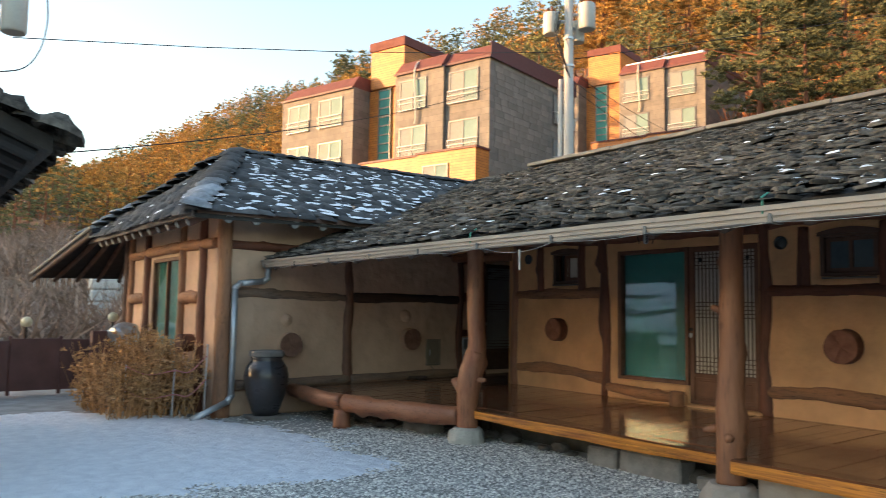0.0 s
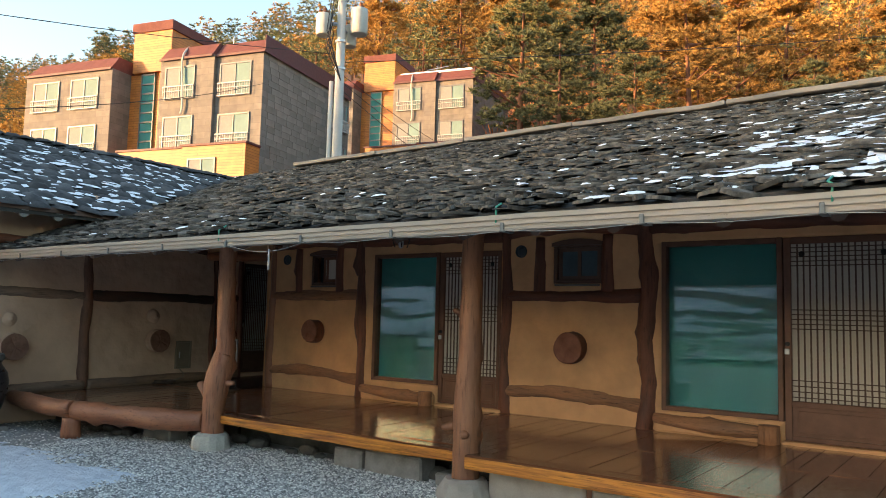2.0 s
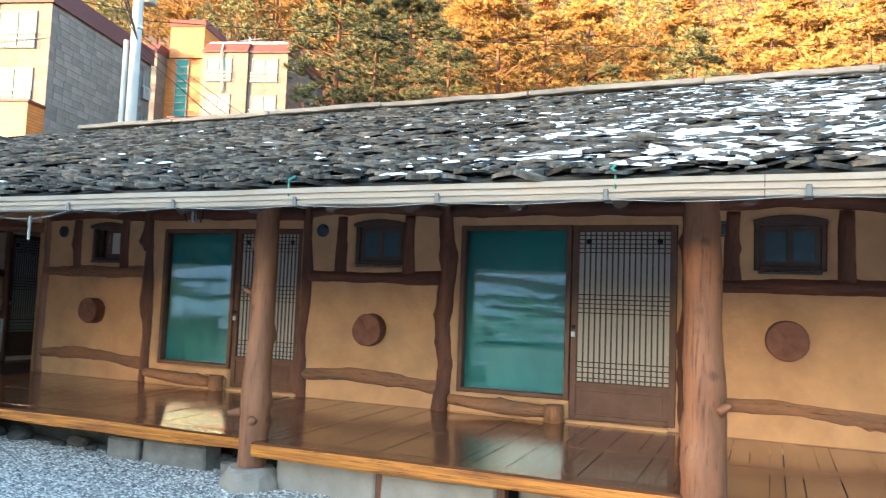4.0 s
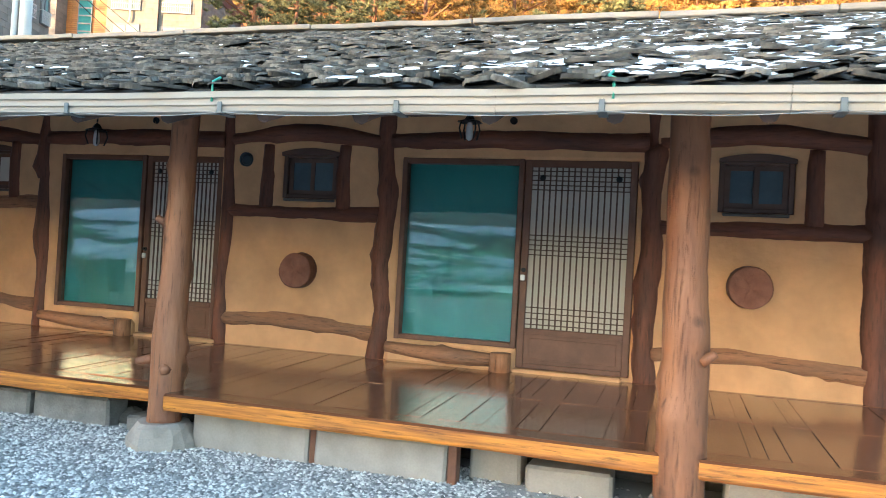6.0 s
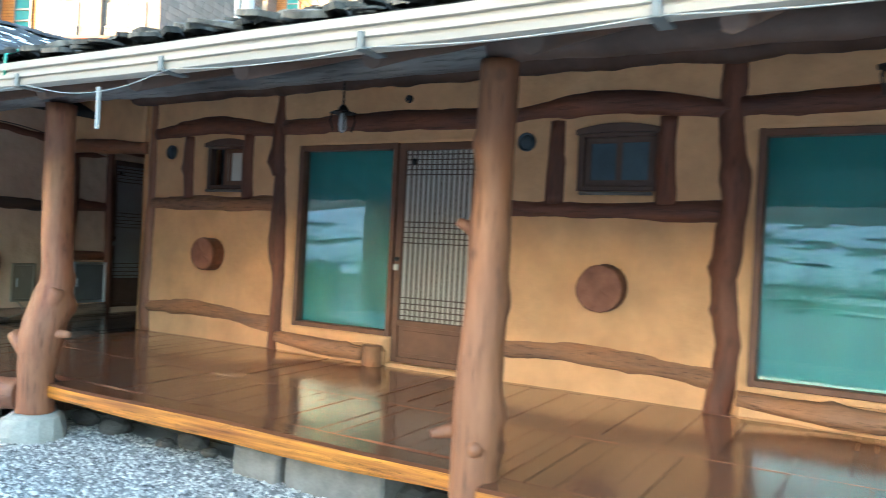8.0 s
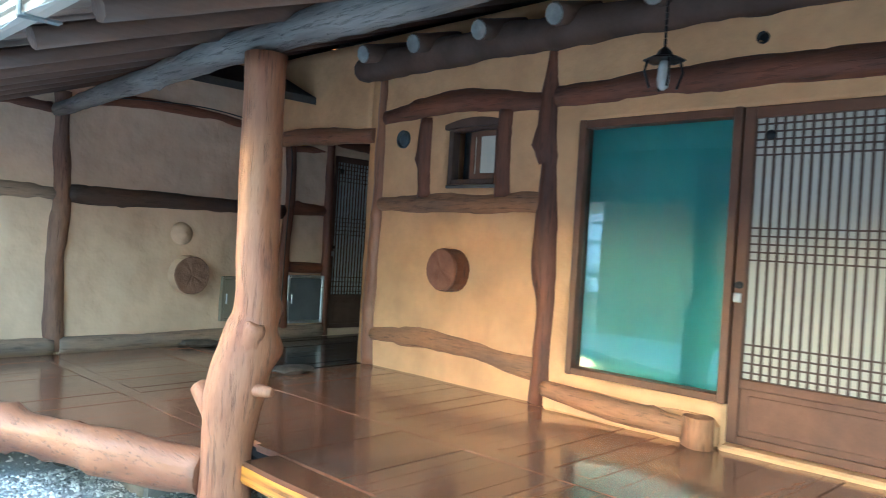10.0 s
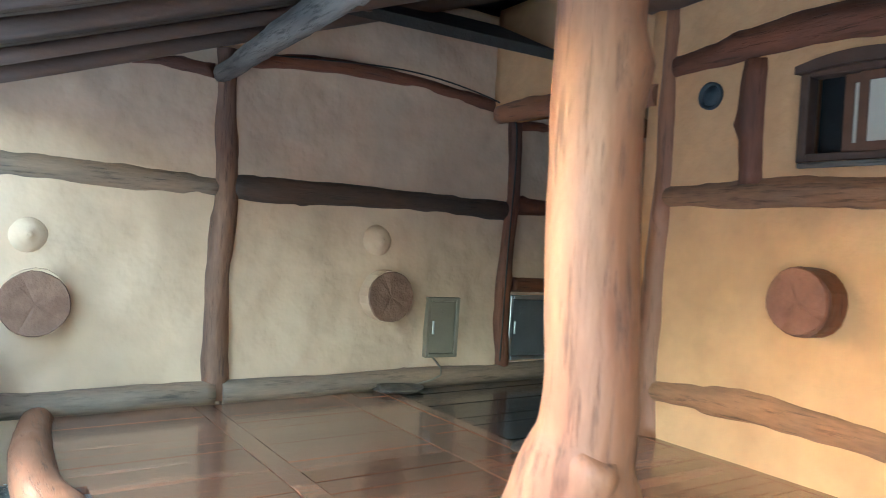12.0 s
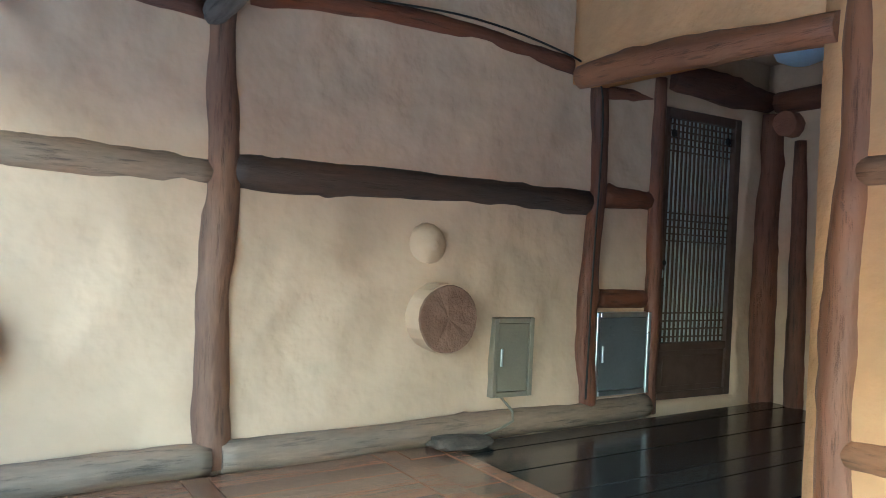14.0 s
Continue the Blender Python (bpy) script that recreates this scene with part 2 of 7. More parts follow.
AXES = {"x": (0.2, 1, 1), "y": (1, 0.2, 1), "z": (1, 1, 0.2)}
for ax, st in AXES.items():
    M["timber_" + ax] = material("dark_red_timber_" + ax, (0.21, 0.07, 0.034), 0.6, color2=(0.09, 0.036, 0.023), scale=6, fine=50, stretch=st, bump=0.6, fine_var=0.3, crack=0.5)
    M["timber_mid_" + ax] = material("brown_weathered_log_" + ax, (0.25, 0.12, 0.07), 0.65, color2=(0.11, 0.06, 0.045), scale=6, fine=55, stretch=st, bump=0.6, fine_var=0.3, crack=0.55)
    M["timber_low_" + ax] = material("pale_weathered_log_" + ax, (0.40, 0.18, 0.08), 0.7, color2=(0.23, 0.125, 0.075), scale=6, fine=55, stretch=st, bump=0.6, fine_var=0.3, crack=0.55)
    M["log_red_" + ax] = material("red_brown_log_" + ax, (0.38, 0.165, 0.085), 0.45, color2=(0.22, 0.09, 0.05), scale=5, fine=40, stretch=st, bump=0.45, fine_var=0.25, crack=0.55, knot=0.15)
M["pad_root"] = material("worn_grey_brown_wood", (0.13, 0.095, 0.07), 0.75, color2=(0.06, 0.045, 0.036), scale=12, fine=70, bump=0.6, fine_var=0.3)
M["timber_dark"] = material("dark_brown_log", (0.10, 0.052, 0.034), 0.65, color2=(0.05, 0.034, 0.027), scale=6, fine=55, stretch=(0.2, 1, 1), bump=0.6, fine_var=0.3, crack=0.5)
M["timber_grey"] = material("grey_brown_weathered_log", (0.30, 0.19, 0.125), 0.7, color2=(0.17, 0.125, 0.095), scale=6, fine=55, stretch=(0.2, 1, 1), bump=0.6, fine_var=0.3, crack=0.55)
M["timber"], M["timber_low"], M["timber_mid"] = M["timber_z"], M["timber_low_z"], M["timber_mid_z"]


def brickish(name, c1, c2, mortar, w, h, rough=0.8):
    """Cladding panels or boards too far off to be picked apart."""
    m = bpy.data.materials.new(name)
    m.use_nodes = True
    n, l = m.node_tree.nodes, m.node_tree.links
    b = n["Principled BSDF"]
    tc, sep, add, com = n.new("ShaderNodeTexCoord"), n.new("ShaderNodeSeparateXYZ"), n.new("ShaderNodeMath"), n.new("ShaderNodeCombineXYZ")
    l.new(tc.outputs["Object"], sep.inputs[0])
    l.new(sep.outputs[0], add.inputs[0])
    l.new(sep.outputs[1], add.inputs[1])
    l.new(add.outputs[0], com.inputs[0])
    l.new(sep.outputs[2], com.inputs[1])
    br = n.new("ShaderNodeTexBrick")
    br.inputs["Color1"].default_value, br.inputs["Color2"].default_value, br.inputs["Mortar"].default_value = (*c1, 1), (*c2, 1), (*mortar, 1)
    br.inputs["Scale"].default_value = 1.0
    br.inputs["Brick Width"].default_value, br.inputs["Row Height"].default_value, br.inputs["Mortar Size"].default_value = w, h, 0.012
    l.new(com.outputs[0], br.inputs["Vector"])
    no, mx = n.new("ShaderNodeTexNoise"), n.new("ShaderNodeMix")
    no.inputs["Scale"].default_value = 2.0
    l.new(com.outputs[0], no.inputs["Vector"])
    mx.data_type, mx.blend_type = "RGBA", "OVERLAY"
    mx.inputs["Factor"].default_value = 0.35
    l.new(br.outputs["Color"], mx.inputs["A"])
    l.new(no.outputs["Fac"], mx.inputs["B"])
    l.new(mx.outputs["Result"], b.inputs["Base Color"])
    b.inputs["Roughness"].default_value = rough
    bp = n.new("ShaderNodeBump")
    bp.inputs["Strength"].default_value = 0.4
    l.new(br.outputs["Fac"], bp.inputs["Height"])
    bp.invert = True
    l.new(bp.outputs[0], b.inputs["Normal"])
    return m


M["cladding"] = brickish("stone_cladding", (0.19, 0.172, 0.152), (0.14, 0.128, 0.115), (0.13, 0.12, 0.11), 1.1, 0.38)
M["panel_stone"] = material("stone_panel", (0.225, 0.20, 0.172), 0.8, var=0.2, scale=1.2, fine=14, bump=0.25, per_object=0.16, fine_var=0.12)
M["cedar"] = brickish("cedar_boards", (0.50, 0.19, 0.035), (0.40, 0.14, 0.03), (0.25, 0.09, 0.02), 3.0, 0.16, 0.5)


def glass_material(name, tint=(1, 1, 1), rough=0.0):
    m = bpy.data.materials.new(name)
    m.use_nodes = True
    b = m.node_tree.nodes["Principled BSDF"]
    b.inputs["Base Color"].default_value = (*tint, 1)
    b.inputs["Transmission Weight"].default_value = 1.0
    b.inputs["Roughness"].default_value = rough
    b.inputs["IOR"].default_value = 1.55
    return m


M["glass"] = glass_material("window_glass", (0.85, 0.97, 0.95))
M["far_glass"] = material("far_window_glass", (0.07, 0.26, 0.26), 0.7, spec=0.08, var=0.3, scale=0.6, fine=5, bump=0)
M["pale_glass"] = material("pale_window_glass", (0.20, 0.30, 0.29), 0.6, spec=0.1, var=0.2, scale=0.6, fine=5, bump=0)
M["blind"] = material("pale_blind", (0.23, 0.24, 0.235), 0.8, var=0.1, bump=0)


# ---- mesh helpers ----
def finish(name, bm, mat, smooth=False):
    me = bpy.data.meshes.new(name)
    bmesh.ops.recalc_face_normals(bm, faces=bm.faces[:])
    bm.to_mesh(me)
    bm.free()
    for mm in (mat if isinstance(mat, (list, tuple)) else [mat]):
        me.materials.append(M[mm] if isinstance(mm, str) else mm)
    if smooth:
        me.polygons.foreach_set("use_smooth", [len(q.vertices) <= 4 for q in me.polygons])
    return me


def part(name, bm, mat, parent=None, label="", smooth=False):
    ob = new(name, finish(name, bm, mat, smooth))
    ob.parent = parent
    if label:
        ob["label"] = label
    return ob


def thing(name, label, category, group="", kind="", at=None):
    """An Empty that holds a thing's parts."""
    ob = new(name)
    ob.empty_display_size = 0.1
    if at is not None:
        ob.matrix_world = at
    return tagged(ob, label, category, group, kind)


def solo(name, bm, mat, label, category, group="", kind="", smooth=False):
    return tagged(part(name, bm, mat, None, "", smooth), label, category, group, kind)


def box(bm, x0, x1, y0, y1, z0, z1, bevel=0.0, m=None):
    r = bmesh.ops.create_cube(bm, size=1.0)
    vs = r["verts"]
    for v in vs:
        v.co = Vector(((x0 + x1) / 2 + v.co.x * (x1 - x0), (y0 + y1) / 2 + v.co.y * (y1 - y0), (z0 + z1) / 2 + v.co.z * (z1 - z0)))
    if bevel:
        es = list({e for v in vs for e in v.link_edges})
        r = bmesh.ops.bevel(bm, geom=es, offset=bevel, segments=1, affect="EDGES")
        vs = list({v for f in r["faces"] for v in f.verts} | set(v for v in vs if v.is_valid))
    if m is not None:
        for v in vs:
            v.co = m @ v.co
    return bm


def spline(pts, n):
    """Catmull-Rom through points (any number of values each)."""
    p = np.array(pts, float)
    p = np.vstack([2 * p[0] - p[1], p, 2 * p[-1] - p[-2]])
    out = []
    k = len(p) - 3
    for i in range(n):
        t = i / (n - 1) * k
        j = min(int(t), k - 1)
        u = t - j
        a, b, c, d = p[j], p[j + 1], p[j + 2], p[j + 3]
        out.append(0.5 * (2 * b + (c - a) * u + (2 * a - 5 * b + 4 * c - d) * u * u + (3 * b - a - 3 * c + d) * u ** 3))
    return out


def log(bm, pts, segs=10, rough=0.06, step=0.12, seed=0.0, knots=0):
    """A natural round timber: pts are (x, y, z, radius)."""
    length = sum((Vector(a[:3]) - Vector(b[:3])).length for a, b in zip(pts, pts[1:]))
    n = max(3, int(length / step) + 1)
    path = spline(pts, n) if len(pts) > 2 else [np.array(pts[0]) + (np.array(pts[1]) - np.array(pts[0])) * i / (n - 1) for i in range(n)]
    rng = random.Random(int(seed * 977) + n)
    kn = [(rng.uniform(0.1, 0.9) * length, rng.uniform(0, 6.28), rng.uniform(0.25, 0.45)) for _ in range(knots)]
    rings, done = [], 0.0
    up = None
    for i, p in enumerate(path):
        a = Vector(path[max(i - 1, 0)][:3])
        b = Vector(path[min(i + 1, n - 1)][:3])
        d = (b - a).normalized()
        if up is None:
            up = Vector((0, 0, 1)) if abs(d.z) < 0.8 else Vector((1, 0, 0))
        s = d.cross(up).normalized()
        up = s.cross(d).normalized()
        if i:
            done += (Vector(p[:3]) - Vector(path[i - 1][:3])).length
        ring = []
        for k in range(segs):
            th = 2 * math.pi * k / segs
            q = Vector(p[:3])
            o = s * math.cos(th) + up * math.sin(th)
            r = p[3] * (1 + rough * 2.2 * noise.noise(q * 2.3 + o * 0.7 + Vector((seed, 0, 0))) + rough * noise.noise(q * 9 + o * 1.6 + Vector((0, seed, 0))))
            for kd, kt, kh in kn:
                dd = ((done - kd) / (p[3] * 0.55)) ** 2 + (((th - kt + math.pi) % (2 * math.pi) - math.pi) / 0.5) ** 2
                r += p[3] * kh * math.exp(-dd)
            ring.append(bm.verts.new(q + o * r))
        rings.append(ring)
    for a, b in zip(rings, rings[1:]):
        for k in range(segs):
            bm.faces.new((a[k], a[(k + 1) % segs], b[(k + 1) % segs], b[k]))
    bm.faces.new(rings[0])
    bm.faces.new(list(reversed(rings[-1])))
    return bm


def tube(bm, pts, r, segs=6):
    return log(bm, [(*p, r) for p in pts], segs=segs, rough=0.0, step=10.0) if len(pts) == 2 else log(bm, [(*p, r) for p in pts], segs=segs, rough=0.0, step=0.08)


def polytube(bm, pts, r, segs=8):
    for a, b in zip(pts, pts[1:]):
        log(bm, [(*a, r), (*b, r)], segs=segs, rough=0.0, step=10.0)
    return bm


def lathe(bm, prof, centre=(0, 0, 0), segs=24, wob=0.0):
    rings = []
    for r, z in prof:
        rings.append([bm.verts.new((centre[0] + r * math.cos(2 * math.pi * k / segs) * (1 + wob * noise.noise((k * 0.7, z * 5, r))),
                                    centre[1] + r * math.sin(2 * math.pi * k / segs), centre[2] + z)) for k in range(segs)])
    for a, b in zip(rings, rings[1:]):
        for k in range(segs):
            bm.faces.new((a[k], a[(k + 1) % segs], b[(k + 1) % segs], b[k]))
    bm.faces.new(list(reversed(rings[0])))
    bm.faces.new(rings[-1])
    return bm


def from_np(name, verts, faces, mat, smooth=False):
    """A mesh from arrays made in a loop; faces all have the same number of corners."""
    me = bpy.data.meshes.new(name)
    verts, faces = np.asarray(verts, np.float32), np.asarray(faces, np.int32)
    k = faces.shape[1]
    me.vertices.add(len(verts))
    me.vertices.foreach_set("co", verts.ravel())
    me.loops.add(faces.size)
    me.loops.foreach_set("vertex_index", faces.ravel())
    me.polygons.add(len(faces))
    me.polygons.foreach_set("loop_start", np.arange(0, faces.size, k, dtype=np.int32))
    me.polygons.foreach_set("loop_total", np.full(len(faces), k, np.int32))
    if smooth:
        me.polygons.foreach_set("use_smooth", np.ones(len(faces), bool))
    me.materials.append(M[mat])
    me.update(calc_edges=True)
    me.validate()
    return me


def wall_sheet(name, origin, u, nrm, ulen, z0, z1, holes, thick, mat, label, step=0.09, wave=0.012):
    """A hand-plastered wall: front sheet with holes through to the back."""
    def cuts(a, b, marks):
        ks = sorted({a, b, *[m for m in marks if a < m < b]})
        res = []
        for p, q in zip(ks, ks[1:]):
            c = max(1, int(math.ceil((q - p) / step)))
            res += [p + (q - p) * i / c for i in range(c)]
        return res + [b]
    us = cuts(0, ulen, [h for r in holes for h in r[:2]])
    zs = cuts(z0, z1, [h for r in holes for h in r[2:]])
    o, u, nrm = Vector(origin), Vector(u), Vector(nrm)
    bm = bmesh.new()
    grid = {}
    def vert(i, j, back):
        if (i, j, back) not in grid:
            p = o + u * us[i] + Vector((0, 0, zs[j]))
            if back:
                p = p - nrm * thick
            else:
                p = p + nrm * (wave * 1.6 * noise.noise(p * 1.1) + wave * 0.6 * noise.noise(p * 4.0) + wave * 0.28 * noise.noise(p * 9.0))
            grid[(i, j, back)] = bm.verts.new(p)
        return grid[(i, j, back)]
    def solid(i, j):
        if not (0 <= i < len(us) - 1 and 0 <= j < len(zs) - 1):
            return False
        cu, cz = (us[i] + us[i + 1]) / 2, (zs[j] + zs[j + 1]) / 2
        return not any(h[0] < cu < h[1] and h[2] < cz < h[3] for h in holes)
    flip = u.cross(Vector((0, 0, 1))).dot(nrm) < 0
    def face(vs):
        bm.faces.new(list(reversed(vs)) if flip else vs)
    for i in range(len(us) - 1):
        for j in range(len(zs) - 1):
            if not solid(i, j):
                continue
            face([vert(i, j, 0), vert(i + 1, j, 0), vert(i + 1, j + 1, 0), vert(i, j + 1, 0)])
            face([vert(i, j + 1, 1), vert(i + 1, j + 1, 1), vert(i + 1, j, 1), vert(i, j, 1)])
            for di, dj, a, b in ((-1, 0, (i, j + 1), (i, j)), (1, 0, (i + 1, j), (i + 1, j + 1)), (0, -1, (i, j), (i + 1, j)), (0, 1, (i + 1, j + 1), (i, j + 1))):
                if not solid(i + di, j + dj):
                    face([vert(*b, 0), vert(*a, 0), vert(*a, 1), vert(*b, 1)])
    ob = part(name, bm, mat, None, "", True)
    return tagged(ob, label, "wall", kind="structure")


# ---- the plan ----
WX = 8.05            # face of the long clay wall
EY = 11.0            # face of the end wall
DECK_WALL, DECK_EDGE = 0.45, 0.40
ROOF_X0, ROOF_Z0, ROOF_X1, ROOF_Z1 = 4.50, 2.35, 11.0, 4.66
HUT_Y0, HUT_Z0, HUT_Y1, HUT_Z1, HUT_X0, HUT_RX = 10.3, 2.95, 13.5, 4.38, 3.25, 5.05


def main_z(x):
    return ROOF_Z0 + (x - ROOF_X0) * (ROOF_Z1 - ROOF_Z0) / (ROOF_X1 - ROOF_X0)


def hut_z(y):
    return HUT_Z0 + (y - HUT_Y0) * (HUT_Z1 - HUT_Z0) / (HUT_Y1 - HUT_Y0)


# ---- ground: one sheet from the yard to the hills ----
AZ = np.array([-180, -150, -110, -60, -30, -12, 0, 8, 14, 22, 30, 37, 45, 60, 80, 100, 130, 180.0])
CREST = np.array([18, 19, 19, 19, 19, 17, 17, 25, 34, 47, 53, 62, 72, 84, 88, 80, 45, 20.0])


def ground_z(x, y):
    r = np.hypot(x, y)
    a = np.degrees(np.arctan2(x, y))
    crest = np.interp(a, AZ, CREST)
    start = np.interp(a, [-180, -20, 0, 20, 40, 100, 140, 180], [60, 60, 30, 30, 34, 35, 40, 60])
    ramp = np.clip((r - start) / (200.0 - start), 0, 1.15)
    near = np.clip((r - 16) / 22.0, 0, 1)
    back = np.interp(a, [-180, -10, 10, 30, 60, 100, 150, 180], [0, 0, 1.2, 5.0, 7.0, 5.0, 0, 0])
    bumps = 2.2 * np.sin(x * 0.043 + 1.3) * np.cos(y * 0.051) * np.clip((r - 50) / 60, 0, 1)
    ramp = np.where(a > 10, np.abs(ramp) ** 1.3, ramp)
    z = np.where(ramp <= 1, crest * ramp, crest * (2 - ramp)) + back * near * near * (3 - 2 * near) + bumps
    return np.where(r > 230, z * np.clip(1 - (r - 230) / 500, 0.1, 1), z)


radii = np.concatenate([np.linspace(0.5, 16, 22), np.linspace(17, 60, 40), np.linspace(63, 240, 60), [270, 320, 400, 550, 800, 1400, 3000]])
NA = 180
th = np.linspace(0, 2 * np.pi, NA, endpoint=False)
gx = np.concatenate([[0.0], (radii[:, None] * np.sin(th)[None, :]).ravel()])
gy = np.concatenate([[0.0], (radii[:, None] * np.cos(th)[None, :]).ravel()])
gz = ground_z(gx, gy)
rows_i, cols_i = np.meshgrid(np.arange(len(radii) - 1), np.arange(NA), indexing="ij")
a0 = 1 + rows_i * NA + cols_i
a1 = 1 + rows_i * NA + (cols_i + 1) % NA
quads = np.stack([a0, a1, a1 + NA, a0 + NA], -1).reshape(-1, 4)[:, ::-1]
gm = from_np("ground", np.stack([gx, gy, gz], -1), quads, "gravel", True)
gm.materials.append(M["hill"])
cent = np.zeros(len(gm.polygons) * 3)
gm.polygons.foreach_get("center", cent)
cent = cent.reshape(-1, 3)
gm.polygons.foreach_set("material_index", (np.hypot(cent[:, 0], cent[:, 1]) > 17).astype(np.int32))
hub = bmesh.new()
hub.from_mesh(gm)
hub.verts.ensure_lookup_table()
for k in range(NA):
    hub.faces.new((hub.verts[0], hub.verts[1 + (k + 1) % NA], hub.verts[1 + k]))
bmesh.ops.recalc_face_normals(hub, faces=hub.faces)
hub.to_mesh(gm)
hub.free()
tagged(new("ground", gm), "grey gravel yard running up into wooded hillsides", "ground", kind="structure")

# loose pebbles on the yard
rng = np.random.default_rng(5)
N = 110000
px = rng.uniform(0.6, 6.2, N)
py = np.where(rng.random(N) < 0.75, rng.uniform(1.5, 9.0, N), rng.uniform(0.0, 12.5, N))
keep = (px < 6.2)
px, py = px[keep], py[keep]
N = len(px)
size = rng.uniform(0.008, 0.024, N)
ang = rng.uniform(0, 6.28, N)
octa = np.array([(1, 0, 0), (0, 0.6, 0), (-1, 0, 0), (0, -0.6, 0), (0.1, 0.1, 0.6), (0, 0, -0.4)])
tri = np.array([(0, 1, 4), (1, 2, 4), (2, 3, 4), (3, 0, 4)])
pv = octa[None] * size[:, None, None] * rng.uniform(0.7, 1.3, (N, 6, 1))
pr = np.stack([pv[..., 0] * np.cos(ang)[:, None] - pv[..., 1] * np.sin(ang)[:, None], pv[..., 0] * np.sin(ang)[:, None] + pv[..., 1] * np.cos(ang)[:, None], pv[..., 2]], -1)
pr += np.stack([px, py, rng.uniform(0.0, 0.010, N)], -1)[:, None]
tagged(new("gravel", from_np("gravel", pr.reshape(-1, 3), (tri[None] + 6 * np.arange(N)[:, None, None]).reshape(-1, 3), "pebble")),
       "loose grey gravel chips over the yard", "gravel", kind="stuff")


# snow lying on the yard, ragged at its edge
def snow_inside(x, y):
    """Positive inside the patch."""
    right = np.interp(y, [5.9, 6.3, 6.55, 6.9, 7.6, 8.6, 9.6, 10.6, 11.6, 12.6, 13.0], [0.2, 2.3, 4.3, 4.35, 4.3, 4.35, 4.2, 3.9, 3.2, 2.3, 1.0])
    d = np.minimum(right - x, np.minimum((y - 6.5 + 0.10 * (x - 3)) * 1.2, 12.7 - y))
    return d


sb = bmesh.new()
cell, g = 0.055, {}
for i in range(int(7.2 / cell)):
    for j in range(int(7.2 / cell)):
        x, y = -2.6 + i * cell, 5.9 + j * cell
        q = Vector((x, y, 0))
        d = float(snow_inside(x, y)) + 0.30 * noise.noise(q * 1.9) + 0.22 * noise.noise(Vector((x * 3, y * 9, 1)))
        d += (-0.16 if noise.noise(Vector((x * 6, y * 14, 4))) > 0.42 and d < 1.6 else 0.0)
        if d > 0:
            g[(i, j)] = min(d, 0.3)
def snow_vert(i, j, cache={}):
    if (i, j) not in cache:
        near = [g.get((i + a, j + b), 0) for a in (-1, 0) for b in (-1, 0)]
        x, y = -2.6 + i * cell, 5.9 + j * cell
        z = 0.004 + min(near) * 0.11 + (0.010 * noise.noise(Vector((x, y, 0)) * 4) + 0.014 * noise.noise(Vector((x, y, 3)) * 11) if min(near) > 0 else 0)
        jit = 0.02 if min(near) == 0 else 0.0
        cache[(i, j)] = sb.verts.new((x + jit * noise.noise(Vector((x * 9, y * 9, 2))), y + jit * noise.noise(Vector((x * 9, y * 9, 7))), max(z, 0.003)))
    return cache[(i, j)]
for (i, j) in g:
    sb.faces.new((snow_vert(i, j), snow_vert(i + 1, j), snow_vert(i + 1, j + 1), snow_vert(i, j + 1)))
solo("snow_patch", sb, "snow_yard", "thin patchy snow lying on the gravel yard", "snow", kind="structure", smooth=True)

fb = bmesh.new()
cells = {}
FX, FY, FC = -112.0, -30.0, 1.7
for i in range(58):
    for j in range(56):
        x, y = FX + i * FC, FY + j * FC
        if noise.noise(Vector((x * 0.09, y * 0.06, 8))) + 0.6 * noise.noise(Vector((x * 0.3, y * 0.25, 2))) > -0.1:
            for a, c in ((0, 0), (1, 0), (1, 1), (0, 1)):
                if (i + a, j + c) not in cells:
                    xx, yy = FX + (i + a) * FC, FY + (j + c) * FC
                    q = Vector((xx, yy, 0))
                    lift = 0.05 + 0.4 * max(0.0, noise.noise(q * 0.35))
                    cells[(i + a, j + c)] = fb.verts.new((xx + 0.7 * noise.noise(q), yy + 0.7 * noise.noise(q + Vector((9, 0, 0))), float(ground_z(np.array(xx), np.array(yy))) + lift))
            fb.faces.new([cells[(i + a, j + c)] for a, c in ((0, 0), (1, 0), (1, 1), (0, 1))])
solo("snow_field", fb, "snow", "snow-covered field and slope across from the porch", "snow", kind="structure", smooth=True)

# ---- walls ----
def yh(a, b, z0, z1):
    return (a + 6, b + 6, z0, z1)

holes = [yh(6.04, 7.18, 0.70, 2.42), yh(5.08, 6.04, 0.48, 2.42), yh(1.84, 3.06, 0.66, 2.44), yh(0.80, 1.84, 0.48, 2.44),
         yh(7.84, 8.46, 2.0, 2.47), yh(3.73, 4.38, 2.0, 2.47), yh(-0.50, 0.12, 2.0, 2.47)]
wall_sheet("wall_long", (WX, -6, 0), (0, 1, 0), (-1, 0, 0), 15.42, 0.05, 3.3, holes, 0.22, "clay", "hand-plastered ochre clay wall framed with dark logs")
wall_sheet("wall_lintel", (WX, 9.42, 0), (0, 1, 0), (-1, 0, 0), 1.58, 2.46, 3.3, [], 0.22, "clay", "ochre clay wall above the porch recess")
wall_sheet("wall_end", (3.92, EY, 0), (1, 0, 0), (0, -1, 0), 6.1, 0.0, 3.25, [(4.92, 5.72, 0.52, 2.45)], 0.22, "clay_pale", "uneven pale clay end wall framed with logs", step=0.045, wave=0.036)
wall_sheet("wall_hut_west", (3.92, EY + 0.22, 0), (0, 1, 0), (-1, 0, 0), 4.9, 0.0, 3.1, [(1.65, 3.35, 0.5, 2.42)], 0.2, "clay_pale", "pale ochre clay side wall of the stone-roofed hut")
